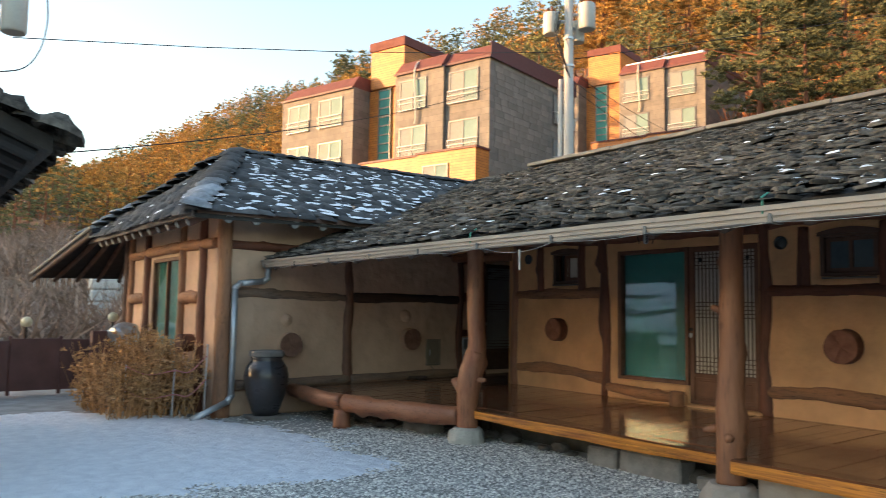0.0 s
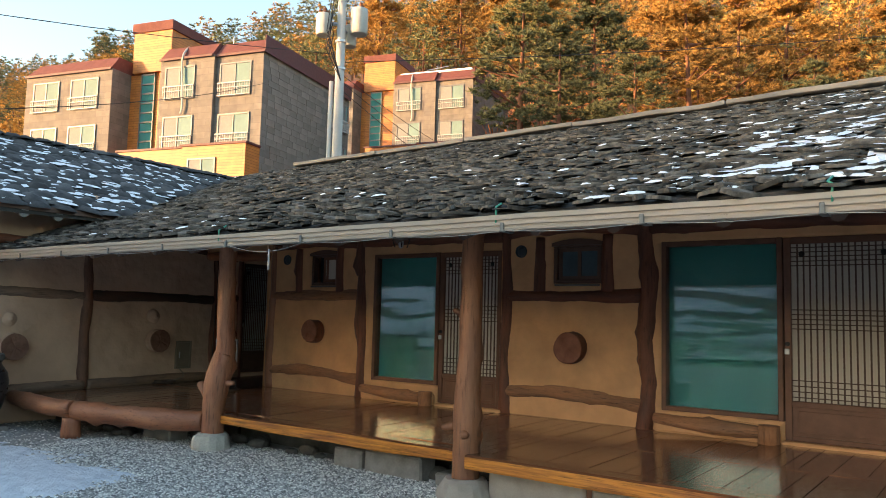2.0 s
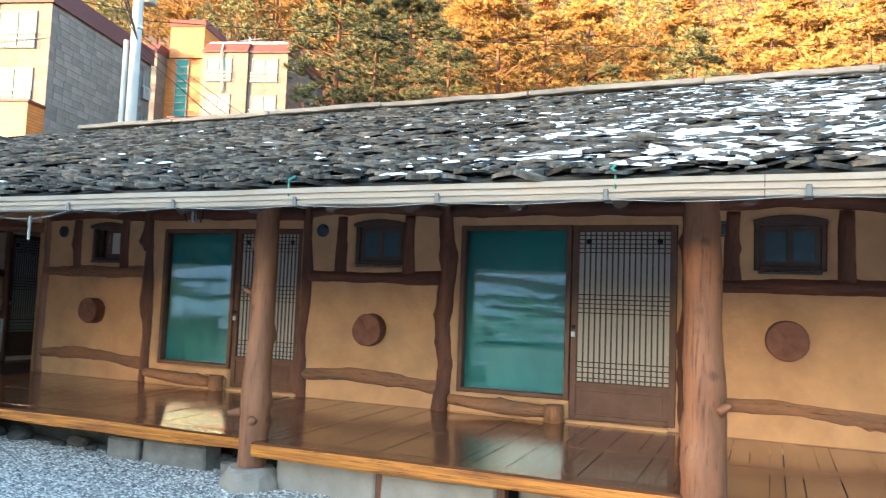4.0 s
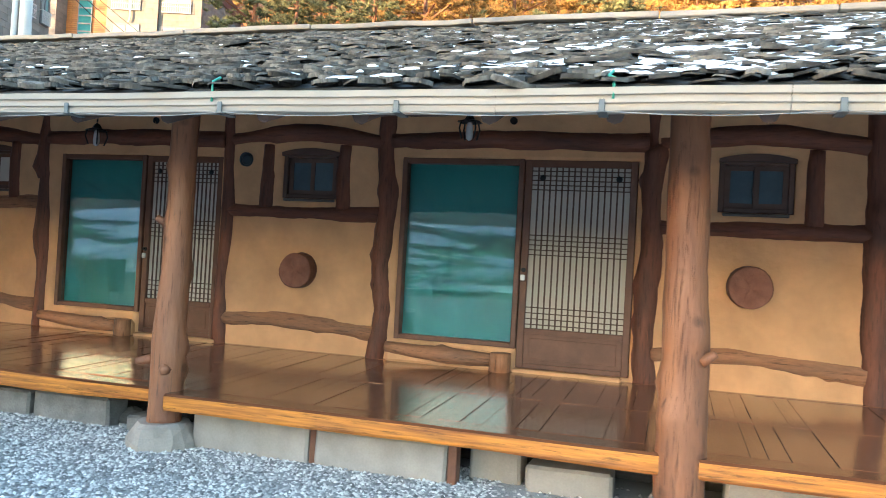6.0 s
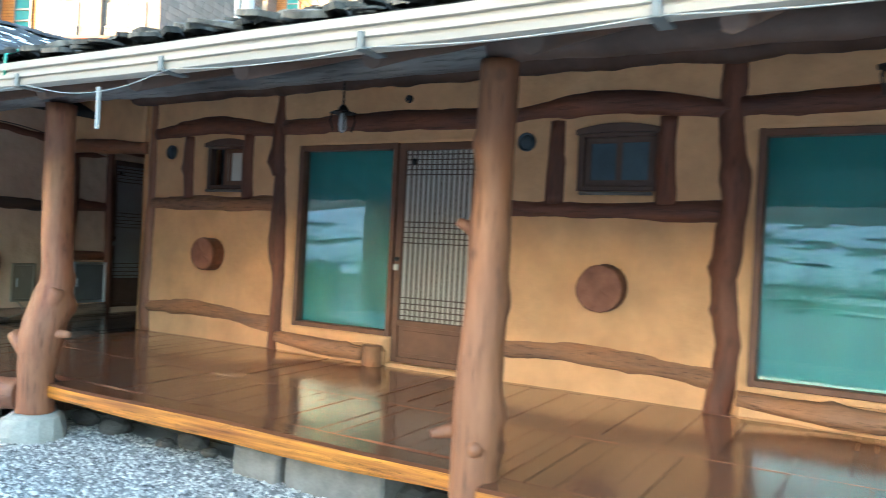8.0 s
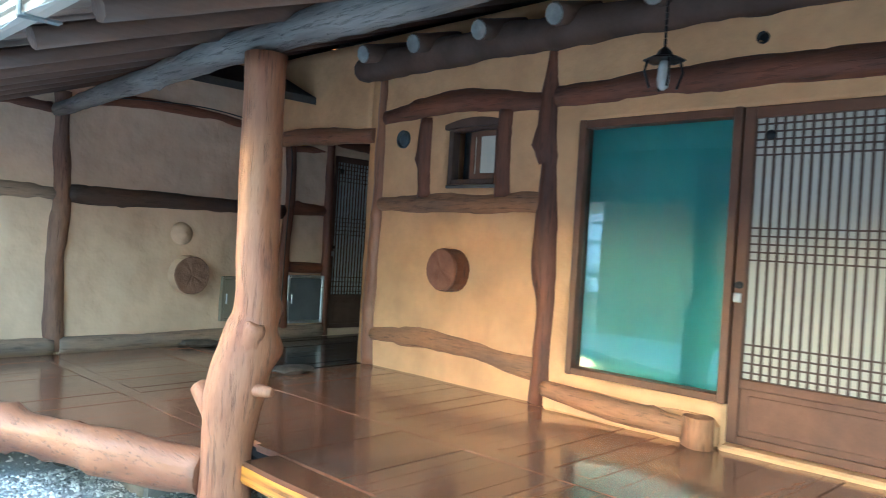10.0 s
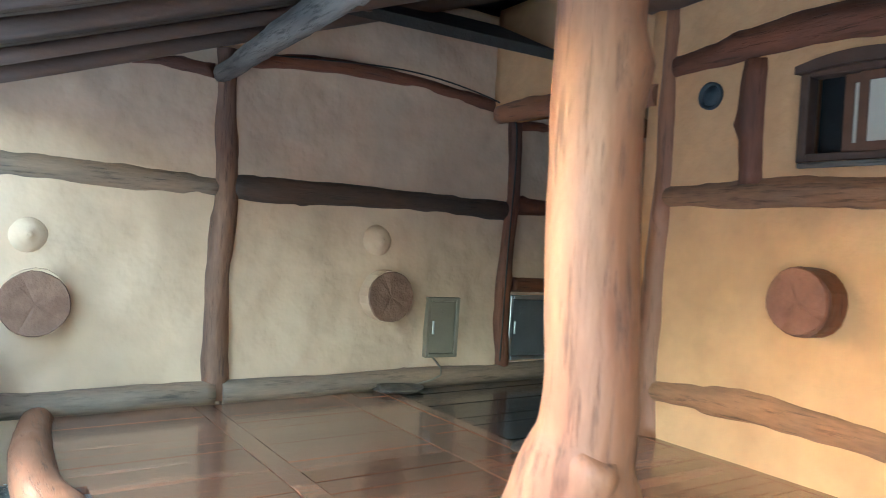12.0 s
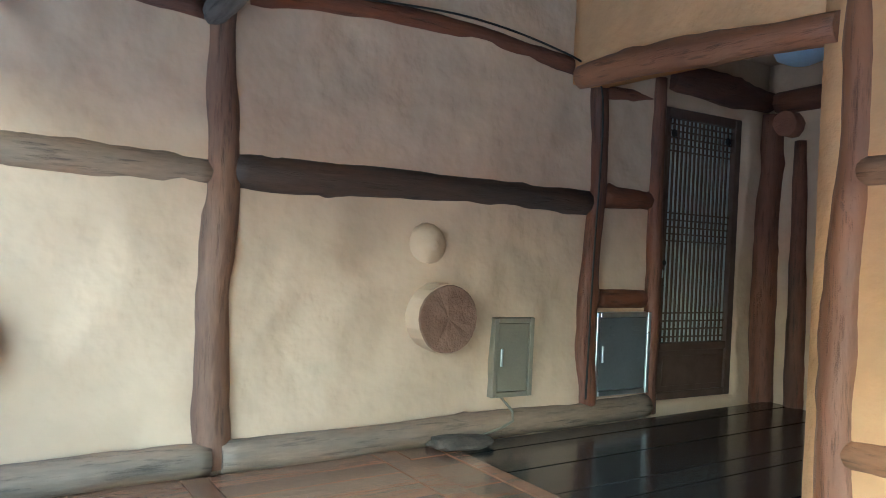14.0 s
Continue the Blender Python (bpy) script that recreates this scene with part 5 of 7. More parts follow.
roof_main = thing("slate_roof", "long roof of dark irregular stone slates, snow patches", "roof", kind="structure")
slab_meshes = [from_np("slate", v, f, "slate") for v, f in SHAPES]
rest, snow = Heap(), Heap()
frame_main = Matrix(((0, math.cos(slope), -math.sin(slope)), (-1, 0, 0), (0, math.sin(slope), math.cos(slope)))).to_4x4()
rq = random.Random(12)
length = (ROOF_X1 - ROOF_X0) / math.cos(slope)
i, s = 0, 0.05
count = 0
while s < length:
    y = -6.0 + rq.uniform(0, 0.2)
    while y < 14.2:
        x = ROOF_X0 + s * math.cos(slope)
        z = main_z(x)
        valley = 10.93 if z < HUT_Z0 + 0.03 else min(14.2, HUT_Y0 + (z - HUT_Z0) / ((HUT_Z1 - HUT_Z0) / (HUT_Y1 - HUT_Y0)) + 0.25)
        if y < valley:
            big = rq.choice((0.4, 0.55, 0.7, 0.9, 1.0, 1.2, 1.8) if s > 0.6 else (0.35, 0.45, 0.6, 0.8)) * (1.05 if y < 2.2 else 0.92)
            jx = rq.uniform(-0.05, 0.05)
            m = Matrix.Translation((x + jx, y, main_z(x + jx) - 0.045 + rq.uniform(-0.01, 0.015))) @ frame_main @ Matrix.Rotation(rq.uniform(-0.9, 0.9), 4, "Z") @ Matrix.Rotation(-0.20 + rq.uniform(-0.15, 0.13), 4, "X") @ Matrix.Rotation(rq.uniform(-0.16, 0.16), 4, "Y") @ Matrix.Diagonal((big, rq.uniform(0.7, 1.25) * (1.25 if big > 1.5 else 1), rq.uniform(0.5, 1.9), 1))
            which = rq.randrange(8)
            if 1.0 < y < 6.2 and s < 2.4 and count < 300:
                o = new("slate", slab_meshes[which])
                o.parent = roof_main
                o.matrix_world = m
                count += 1
            else:
                rest.add(SHAPES[which], m)
            # small remnants behind the slates
            if rq.random() < float(np.interp(y, [-2, 2, 4, 10], [0.5, 0.28, 0.07, 0.02])):
                k = rq.uniform(0.16, 0.5)
                snow.add(SNOW[rq.randrange(6)], Matrix.Translation((x + rq.uniform(0.02, 0.10), y + rq.uniform(-0.1, 0.1), z - 0.012 + rq.uniform(0, 0.016))) @ frame_main @ Matrix.Rotation(rq.uniform(-0.5, 0.5), 4, "Z") @ Matrix.Diagonal((k, k * rq.uniform(0.6, 1.4), 1, 1)))
        y += rq.uniform(0.11, 0.19)
    s += rq.uniform(0.078, 0.10)
    i += 1
o = new("slate_bed", rest.make("slate_bed", "slate_j"))
o.parent = roof_main
o["kind"] = "stuff"
# snow bedded between the slates, their raised edges showing through
sv, sf, ids = [], [], {}
CELL = 0.05
for i in range(int(8.6 / CELL)):
    for j in range(int(length / CELL)):
        y, s = -6 + i * CELL, j * CELL
        d = float(np.interp(y, [-2, 0.3, 1.6, 2.6], [0.45, 0.2, -0.12, -0.6])) + 0.55 * noise.noise((y * 1.1, s * 1.6, 3)) + 0.5 * noise.noise((y * 6, s * 8, 5)) - (0.5 if s < 0.45 else 0.0)
        if d > 0:
            ring = []
            for a, c in ((0, 0), (1, 0), (1, 1), (0, 1)):
                if (i + a, j + c) not in ids:
                    yy, ss = y + a * CELL, s + c * CELL
                    h = -0.010 + 0.022 * noise.noise((yy * 5, ss * 7, 1)) + 0.012 * noise.noise((yy * 14, ss * 14, 2))
                    xx = ROOF_X0 + ss * math.cos(slope)
                    ids[(i + a, j + c)] = len(sv)
                    sv.append((xx - math.sin(slope) * h, yy, main_z(xx) + math.cos(slope) * h))
                ring.append(ids[(i + a, j + c)])
            sf.append(ring[::-1])
tagged(new("bedded_snow", from_np("bedded_snow", sv, sf, "snow", True)), "net of thin snow between the slates of the long roof", "snow", kind="stuff")
tagged(new("roof_snow", snow.make("roof_snow", "snow", True)), "thin snow caught between the slates of the long roof", "snow", kind="stuff")

# hut roof: hipped, covered with thick curved slates
roof_hut = thing("hut_roof", "hipped roof of thick grey slates streaked with snow", "roof", kind="structure")
hs, hsnow = Heap(), Heap()
NY = 2 * HUT_Y1 - HUT_Y0
faces = [  # eave start, eave end, ridge start, ridge end
    (Vector((HUT_X0, HUT_Y0, HUT_Z0 - 0.06)), Vector((12.5, HUT_Y0, HUT_Z0)), Vector((HUT_RX, HUT_Y1, HUT_Z1)), Vector((12.5, HUT_Y1, HUT_Z1))),
    (Vector((HUT_X0, NY, HUT_Z0 - 0.02)), Vector((HUT_X0, HUT_Y0, HUT_Z0 - 0.06)), Vector((HUT_RX, HUT_Y1, HUT_Z1)), Vector((HUT_RX, HUT_Y1, HUT_Z1))),
    (Vector((12.5, NY, HUT_Z0)), Vector((HUT_X0, NY, HUT_Z0 - 0.02)), Vector((12.5, HUT_Y1, HUT_Z1)), Vector((HUT_RX, HUT_Y1, HUT_Z1))),
]
for fi, (ea, eb, ra, rb_) in enumerate(faces):
    bm = bmesh.new()
    vs = [bm.verts.new(p - Vector((0, 0, 0.05))) for p in (ea, eb, rb_)] + ([bm.verts.new(ra - Vector((0, 0, 0.05)))] if (ra - rb_).length > 0.1 else [])
    bm.faces.new(vs)
    r = bmesh.ops.extrude_face_region(bm, geom=bm.faces[:])
    for q in r["geom"]:
        if isinstance(q, bmesh.types.BMVert):
            q.co.z -= 0.07
    bmesh.ops.recalc_face_normals(bm, faces=bm.faces)
    part("roof_bed", bm, "roof_bed", roof_hut)
    along = (eb - ea).normalized()
    upv = ((ra + rb_) / 2 - (ea + eb) / 2)
    upv = (upv - along * upv.dot(along)).normalized()
    nrm = along.cross(upv).normalized()
    h = (ra - ea).dot(upv)
    fm = Matrix((along, upv, nrm)).transposed().to_4x4()
    d = 0.05
    while d < h:
        a = ea + (ra - ea) * (d / h)
        b = eb + (rb_ - eb) * (d / h)
        L = (b - a).length
        u = 0.0
        while u < L:
            p = a + (b - a).normalized() * u
            if not (fi == 0 and p.z < main_z(p.x) - 0.03 and p.x > 6.1) and not (fi == 2 and p.x > 9):
                m = Matrix.Translation(p - nrm * 0.03) @ fm @ Matrix.Rotation(rq.uniform(-0.2, 0.2), 4, "Z") @ Matrix.Rotation(-0.27 + rq.uniform(-0.08, 0.08), 4, "X") @ Matrix.Rotation(rq.uniform(-0.1, 0.1), 4, "Y") @ Matrix.Diagonal((rq.uniform(0.8, 1.15), rq.uniform(0.9, 1.2), rq.uniform(0.7, 1.5), 1))
                hs.add(HSHAPES[rq.randrange(8)], m)
                for _ in range(2):
                    if rq.random() > (0.8 if fi == 0 else 0.12):
                        continue
                    k = rq.uniform(0.3, 0.85)
                    hsnow.add(SNOW[rq.randrange(6)], Matrix.Translation(p + upv * rq.uniform(-0.08, 0.10) + along * rq.uniform(-0.2, 0.2) + nrm * rq.uniform(0.025, 0.06)) @ fm @ Matrix.Rotation(rq.uniform(-0.4, 0.4), 4, "Z") @ Matrix.Diagonal((k, k * rq.uniform(0.6, 1.3), 1, 1)))
            u += rq.uniform(0.27, 0.36)
        d += 0.19
hip = Heap()
for n, c in ((16, Vector((HUT_X0, HUT_Y0, HUT_Z0 - 0.06))), (16, Vector((HUT_X0, NY, HUT_Z0)))):
    top = Vector((HUT_RX, HUT_Y1, HUT_Z1))
    dirv = (top - c).normalized()
    side = dirv.cross(Vector((0, 0, 1))).normalized()
    fm = Matrix((side, dirv, side.cross(dirv))).transposed().to_4x4()
    for k in range(n):
        (hip if k < 6 else hs).add(HSHAPES[rq.randrange(8)], Matrix.Translation(c + (top - c) * (k / n) + Vector((0, 0, 0.05))) @ fm @ Matrix.Rotation(rq.uniform(-0.2, 0.2), 4, "Y") @ Matrix.Rotation(-0.2, 4, "X") @ Matrix.Diagonal((1.2, 1.1, 1.3, 1)))
for k in range(26):
    hs.add(HSHAPES[rq.randrange(8)], Matrix.Translation((HUT_RX + k * 0.26, HUT_Y1, HUT_Z1 + 0.02)) @ Matrix.Rotation(rq.uniform(-0.3, 0.3), 4, "Z") @ Matrix.Rotation(rq.uniform(-0.1, 0.1), 4, "X"))
o = new("hip_slates", hip.make("hip_slates", "slate_pale"))
o.parent = roof_hut
o["kind"] = "stuff"
o = new("slate_bed", hs.make("slate_bed", "slate_hut"))
o.parent = roof_hut
o["kind"] = "stuff"
tagged(new("hut_roof_snow", hsnow.make("hut_roof_snow", "snow", True)), "snow lying in streaks between the hut slates", "snow", kind="stuff")


def eave_rafter(p, d, back=1.3):
    t = thing("eave_rafter", "round log rafter end with pale weathered cut face", "rafter", "hut eave rafters")
    p, d = Vector(p), Vector(d).normalized()
    bm = bmesh.new()
    q = p - d * back
    log(bm, [(*q, 0.07), (*p, 0.068)], segs=12, rough=0.05, step=0.3, seed=p.x)
    part("rafter_log", bm, "rafter", t, smooth=True)
    bm = bmesh.new()
    log(bm, [(*(p - d * 0.004), 0.064), (*(p + d * 0.008), 0.060)], segs=12, rough=0.02, step=0.1)
    part("cut_end", bm, "rafter_end", t)


for x in (3.73, 4.13, 4.72, 5.17, 5.74, 6.33):
    eave_rafter((x, HUT_Y0 + 0.02, HUT_Z0 - 0.16), (0, -1, -0.40))
for k in range(12):
    yy = 10.75 + k * 0.47
    eave_rafter((HUT_X0 + 0.05, yy, HUT_Z0 - 0.20), (-1, 0, -0.5), (0.35, 0.7, 1.0)[min(k, 2)])
bm = bmesh.new()
box(bm, HUT_X0 + 0.02, 6.6, HUT_Y0 - 0.03, HUT_Y0 + 0.0, HUT_Z0 - 0.12, HUT_Z0 - 0.05)
part("fascia", bm, "rafter", roof_hut)
bm = bmesh.new()
box(bm, HUT_X0 - 0.03, HUT_X0, HUT_Y0 + 0.02, NY, HUT_Z0 - 0.16, HUT_Z0 - 0.08)
part("fascia", bm, "grey_wood", roof_hut)

# ---- gutter, downpipe and cords ----
gut = thing("gutter", "cream ribbed metal gutter along the eave", "gutter")
GX, GZ = 4.50, 2.172
prof = [(0.012, 0.0), (-0.010, 0.006), (-0.018, 0.026), (0.002, 0.030), (0.002, 0.037), (-0.022, 0.041), (-0.026, 0.062), (-0.004, 0.066), (-0.004, 0.074), (-0.032, 0.078), (-0.038, 0.108), (-0.026, 0.112), (-0.020, 0.100), (-0.002, 0.012), (0.040, 0.012), (0.070, 0.10), (0.074, 0.10), (0.046, 0.0)]
cuts = [-6.0, -3.0, 0.0, 1.3, 4.3, 7.3, 10.92]
for a, b in zip(cuts, cuts[1:]):
    bm = bmesh.new()
    n, prev = max(2, int((b - a) / 0.4)), None
    for i in range(n + 1):
        yy = a + (b - a) * i / n
        sag = 0.006 * noise.noise((yy * 1.3, 0, 0)) - 0.008 * math.sin((yy + 6) / 17 * math.pi)
        ring = [bm.verts.new((GX + p[0] + 0.006 * noise.noise((yy * 0.9, 2, 0)), yy + (0.004 if i == 0 else 0), GZ + p[1] + sag)) for p in prof]
        if prev:
            for k in range(len(prof)):
                q = (k + 1) % len(prof)
                bm.faces.new((prev[k], prev[q], ring[q], ring[k]))
        prev = ring
    bmesh.ops.recalc_face_normals(bm, faces=bm.faces)
    part("gutter_length", bm, "gutter", gut)
bm = bmesh.new()
box(bm, -0.032, -0.022, -0.014, 0.014, -0.012, 0.05, bevel=0.003)
box(bm, -0.028, 0.10, -0.022, 0.022, -0.012, -0.004)
bme = finish("bracket", bm, "bracket_zinc")
for k in range(16):
    o = new("bracket", bme)
    o.parent = gut
    o.location = (GX, -4.2 + k * 1.0, GZ + 0.0)
ys = [-1.2, -0.2, 0.8, 1.78, 2.78, 3.75, 4.75, 5.75, 6.75, 7.8, 8.8, 9.8, 10.8]
for a, b in zip(ys, ys[1:]):
    bm = bmesh.new()
    sg = 0.025 if a != 4.75 else 0.07
    tube(bm, [(GX - 0.02, a, GZ - 0.005), (GX - 0.02, (a * 2 + b) / 3, GZ - sg * 0.9), (GX - 0.02, (a + 2 * b) / 3, GZ - sg * 0.9), (GX - 0.02, b, GZ - 0.005)], 0.0022, 5)
    part("cord", bm, "string", gut, "pale cord looped under the gutter", True)
bm = bmesh.new()
box(bm, GX - 0.026, GX - 0.014, 5.19, 5.203, GZ - 0.23, GZ - 0.05)
solo("hanging_strip", bm, "string", "white plastic strip hanging from the cord", "cord")
for y in (0.75, 2.85, 5.9):
    bm = bmesh.new()
    tube(bm, [(GX - 0.028, y, GZ + 0.05), (GX - 0.035, y - 0.01, GZ + 0.12), (GX - 0.01, y + 0.02, GZ + 0.19), (GX + 0.03, y + 0.03, GZ + 0.16), (GX + 0.06, y + 0.01, GZ + 0.20)], 0.007, 5)
    solo("plastic_tie", bm, "green_tie", "green plastic tie round the gutter", "tie", "gutter ties", smooth=True)
dp = thing("downpipe", "galvanised downpipe bending down the hut corner", "downpipe")
route = [(4.56, 10.86, 2.18), (4.56, 10.88, 2.02), (4.50, 10.89, 1.97), (4.15, 10.88, 1.93), (4.06, 10.86, 1.86), (4.04, 10.82, 0.32), (3.98, 10.80, 0.24), (3.45, 10.72, 0.03)]
for a, b in zip(route, route[1:]):
    bm = bmesh.new()
    log(bm, [(*a, 0.045), (*b, 0.045)], segs=12, rough=0.0, step=10)
    part("pipe_length", bm, "zinc", dp, smooth=True)
for p in route[1:-1] + [(4.05, 10.84, 1.15)]:
    bm = bmesh.new()
    bmesh.ops.create_uvsphere(bm, u_segments=12, v_segments=6, radius=0.049)
    bm.transform(pose(*p))
    part("joint", bm, "zinc", dp, smooth=True)

# ---- lamps under the eave ----
def porch_lantern(x, y, z):
    t = thing("porch_lantern", "black iron lantern with clear glass hanging by chain", "lamp", "porch lanterns", at=pose(x, y, z))
    bm = bmesh.new()
    top = main_z(x) - z - 0.26
    for k in range(int(top / 0.035)):
        bmesh.ops.create_cone(bm, cap_ends=True, segments=6, radius1=0.008, radius2=0.008, depth=0.03, matrix=pose(0, 0, 0.13 + k * 0.035, 0, 0, 90 * (k % 2)))
    part("chain", bm, "iron", t)
    bm = bmesh.new()
    lathe(bm, [(0.115, 0.06), (0.11, 0.068), (0.05, 0.085), (0.03, 0.12), (0.012, 0.135)], segs=6)
    part("cap", bm, "iron", t)
    for k in range(4):
        bm = bmesh.new()
        a = radians(45 + 90 * k)
        tube(bm, [(0.09 * math.cos(a), 0.09 * math.sin(a), 0.06), (0.105 * math.cos(a), 0.105 * math.sin(a), 0.0), (0.075 * math.cos(a), 0.075 * math.sin(a), -0.09)], 0.008, 6)
        part("arm", bm, "iron", t)
    bm = bmesh.new()
    lathe(bm, [(0.022, 0.06), (0.03, 0.02), (0.035, -0.04), (0.028, -0.085), (0.01, -0.10)], segs=12)
    part("bulb", bm, "bulb", t, "clear glass bulb", True)


porch_lantern(7.5, 6.25, 2.53)
porch_lantern(7.5, 2.25, 2.62)
t = thing("recess_lamp", "round pale blue globe lamp on the recess ceiling", "lamp")
bm = bmesh.new()
lathe(bm, [(0.07, 0.0), (0.14, -0.04), (0.16, -0.10), (0.13, -0.17), (0.06, -0.20)][::-1], (9.05, 10.2, 2.80), segs=20)
part("globe", bm, "globe_blue", t, smooth=True)
bm = bmesh.new()
lathe(bm, [(0.07, -0.065), (0.07, 0.0)], (9.05, 10.2, 2.86), segs=20)
part("base", bm, "white_render", t)

# ---- jar by the hut ----
t = thing("onggi_jar", "large dark glazed earthenware jar with grey lid", "jar")
bm = bmesh.new()
lathe(bm, [(0.17, 0.0), (0.21, 0.10), (0.27, 0.28), (0.31, 0.46), (0.315, 0.56), (0.29, 0.67), (0.235, 0.75), (0.215, 0.79), (0.235, 0.82), (0.20, 0.83)], (4.45, 10.55, 0.06), segs=32)
part("body", bm, "jar", t, smooth=True)
bm = bmesh.new()
lathe(bm, [(0.235, 0.825), (0.25, 0.835), (0.25, 0.895), (0.235, 0.91), (0.05, 0.915)], (4.45, 10.55, 0.06), segs=24, wob=0.03)
part("lid", bm, "stone", t, "grey weathered lid")
block("jar_slab", 4.2, 4.72, 10.32, 10.76, -0.01, 0.06, "stone", "flat stone slab under the jar", 0.01)


# ---- apartment houses on the slope ----
def apartment(at, label):
    """Local x runs to the right along the front (0 is the right corner), y into the house, z up."""
    t = thing("apartment_building", label, "apartment building", "apartment houses on the slope", at=at)

    def wing(name, x0, x1, y0, y1, z0, z1, mat, lab=""):
        bm = bmesh.new()
        box(bm, x0, x1, y0, y1, z0, z1)
        return part(name, bm, mat, t, lab)

    flank = wing("wall", -3.2, 0.0, 0.0, 10.4, 0.0, 11.0, "cladding", "stone-clad right wing")
    slabs = []
    for wide in (0.74, 1.10, 0.92):
        bm = bmesh.new()
        box(bm, 0.002, 0.028, 0.008, wide - 0.008, 0.008, 0.37, bevel=0.006)
        slabs.append((wide, finish("panel", bm, "panel_stone")))
    pick = random.Random(15)
    for row in range(18):
        u, z = -pick.uniform(0, 0.5), 4.15 + 0.38 * row
        while u < 10.4:
            wide, me = slabs[pick.randrange(3)]
            clash = any(u < b and u + wide > a and z < d and z + 0.38 > c for a, b in ((7.3, 8.7), (9.2, 10.3)) for c, d in ((5.4, 7.6), (8.4, 10.6)))
            if u >= 0 and u + wide < 10.4 and not clash:
                o = new("panel", me)
                o.parent = flank
                o.location = (pick.uniform(-0.003, 0.003), u, z)
            u += wide
    wing("wall", -7.05, -3.2, -0.25, 10.4, 0.0, 11.0, "cladding")
    wing("wall", -18.1, -11.0, 0.0, 10.4, 0.0, 11.0, "cladding", "stone-clad left wing")
    wing("wall", -11.0, -7.05, 1.6, 10.4, 0.0, 11.0, "cedar", "cedar-clad stair bay")
    wing("tower", -10.65, -7.7, 1.3, 5.4, 11.0, 13.6, "cedar", "cedar-clad stair tower")
    wing("tower_cap", -10.75, -7.6, 1.2, 5.5, 13.6, 14.2, "red_roof", "red shingled tower cap")
    wing("base_wall", -9.2, -4.35, -1.0, 0.6, 0.0, 5.35, "cedar", "cedar-clad ground floor")
    wing("base_wall", -4.25, 0.02, -1.35, -0.01, 0.0, 5.35, "cedar", "cedar-clad ground floor")
    wing("base_cap", -4.35, 0.12, -1.45, -0.02, 5.35, 5.47, "red_trim")
    wing("base_cap", -9.3, -4.36, -1.1, -0.26, 5.35, 5.47, "red_trim")
    for x0, x1, y0, y1 in ((-3.25, 0.0, 0.0, 10.4), (-7.05, -3.25, -0.25, 10.4), (-18.1, -11.0, 0.0, 10.4)):
        bm = bmesh.new()
        lo = [bm.verts.new(p) for p in ((x0, y0 - 0.12, 11.0), (x1 + (0.12 if x1 == 0 else 0), y0 - 0.12, 11.0), (x1 + (0.12 if x1 == 0 else 0), y1, 11.0), (x0, y1, 11.0))]
        hi = [bm.verts.new(p) for p in ((x0 + (0.55 if x0 < -18 else 0.12), y0 + 0.5, 11.85), (x1 - 0.0, y0 + 0.5, 11.85), (x1, y1, 11.85), (x0 + (0.55 if x0 < -18 else 0.12), y1, 11.85))]
        bm.faces.new(lo[::-1])
        bm.faces.new(hi)
        for k in range(4):
            bm.faces.new((lo[k], lo[(k + 1) % 4], hi[(k + 1) % 4], hi[k]))
        part("mansard", bm, "red_roof", t, "red shingled mansard roof")
        bm = bmesh.new()
        box(bm, x0, x1 + 0.16 * (x1 == 0), y0 - 0.17, y0 - 0.121, 10.9, 11.04)
        part("eave_trim", bm, "red_trim", t)
    bm = bmesh.new()
    box(bm, 0.121, 0.17, -0.1, 10.4, 10.9, 11.9)
    part("eave_trim", bm, "red_trim", t)
    # windows
    def window(x0, x1, z0, z1, y, side=False):
        bm = bmesh.new()
        f = 0.09
        for b in ((x0, x0 + f, z0, z1), (x1 - f, x1, z0, z1), (x0 + f, x1 - f, z0, z0 + f), (x0 + f, x1 - f, z1 - f, z1), ((x0 + x1) / 2 - 0.04, (x0 + x1) / 2 + 0.04, z0 + f, z1 - f)):
            box(bm, b[0], b[1], y - 0.07, y + 0.02, b[2], b[3])
        if side:
            bm.transform(Matrix(((0, -1, 0, 0), (1, 0, 0, 0), (0, 0, 1, 0), (0, 0, 0, 1))))
        w = part("window", bm, "steel_dark", t)
        for a, b, mt in ((x0 + f, (x0 + x1) / 2 - 0.04, "blind"), ((x0 + x1) / 2 + 0.04, x1 - f, "pale_glass")):
            bm = bmesh.new()
            box(bm, a, b, y - 0.03, y - 0.012, z0 + f, z1 - f)
            if side:
                bm.transform(Matrix(((0, -1, 0, 0), (1, 0, 0, 0), (0, 0, 1, 0), (0, 0, 0, 1))))
            part("pane", bm, mt, w)
        bm = bmesh.new()
        h = z0 + 0.75
        for b in ((x0 - 0.04, x1 + 0.04, h, h + 0.06), (x0 - 0.04, x1 + 0.04, h - 0.28, h - 0.24), (x0 - 0.04, x1 + 0.04, z0 + 0.02, z0 + 0.07)):
            box(bm, b[0], b[1], y - 0.20, y - 0.16, b[2], b[3])
        nb = 13
        for k in range(nb + 1):
            xx = x0 + (x1 - x0) * k / nb
            box(bm, xx - 0.012, xx + 0.012, y - 0.19, y - 0.17, z0 + 0.05, h)
        for xx in (x0 - 0.03, x1 + 0.01):
            box(bm, xx, xx + 0.03, y - 0.19, y - 0.02, h, h + 0.05)
        if side:
            bm.transform(Matrix(((0, -1, 0, 0), (1, 0, 0, 0), (0, 0, 1, 0), (0, 0, 0, 1))))
        part("railing", bm, "white_render", w)["kind"] = "stuff"

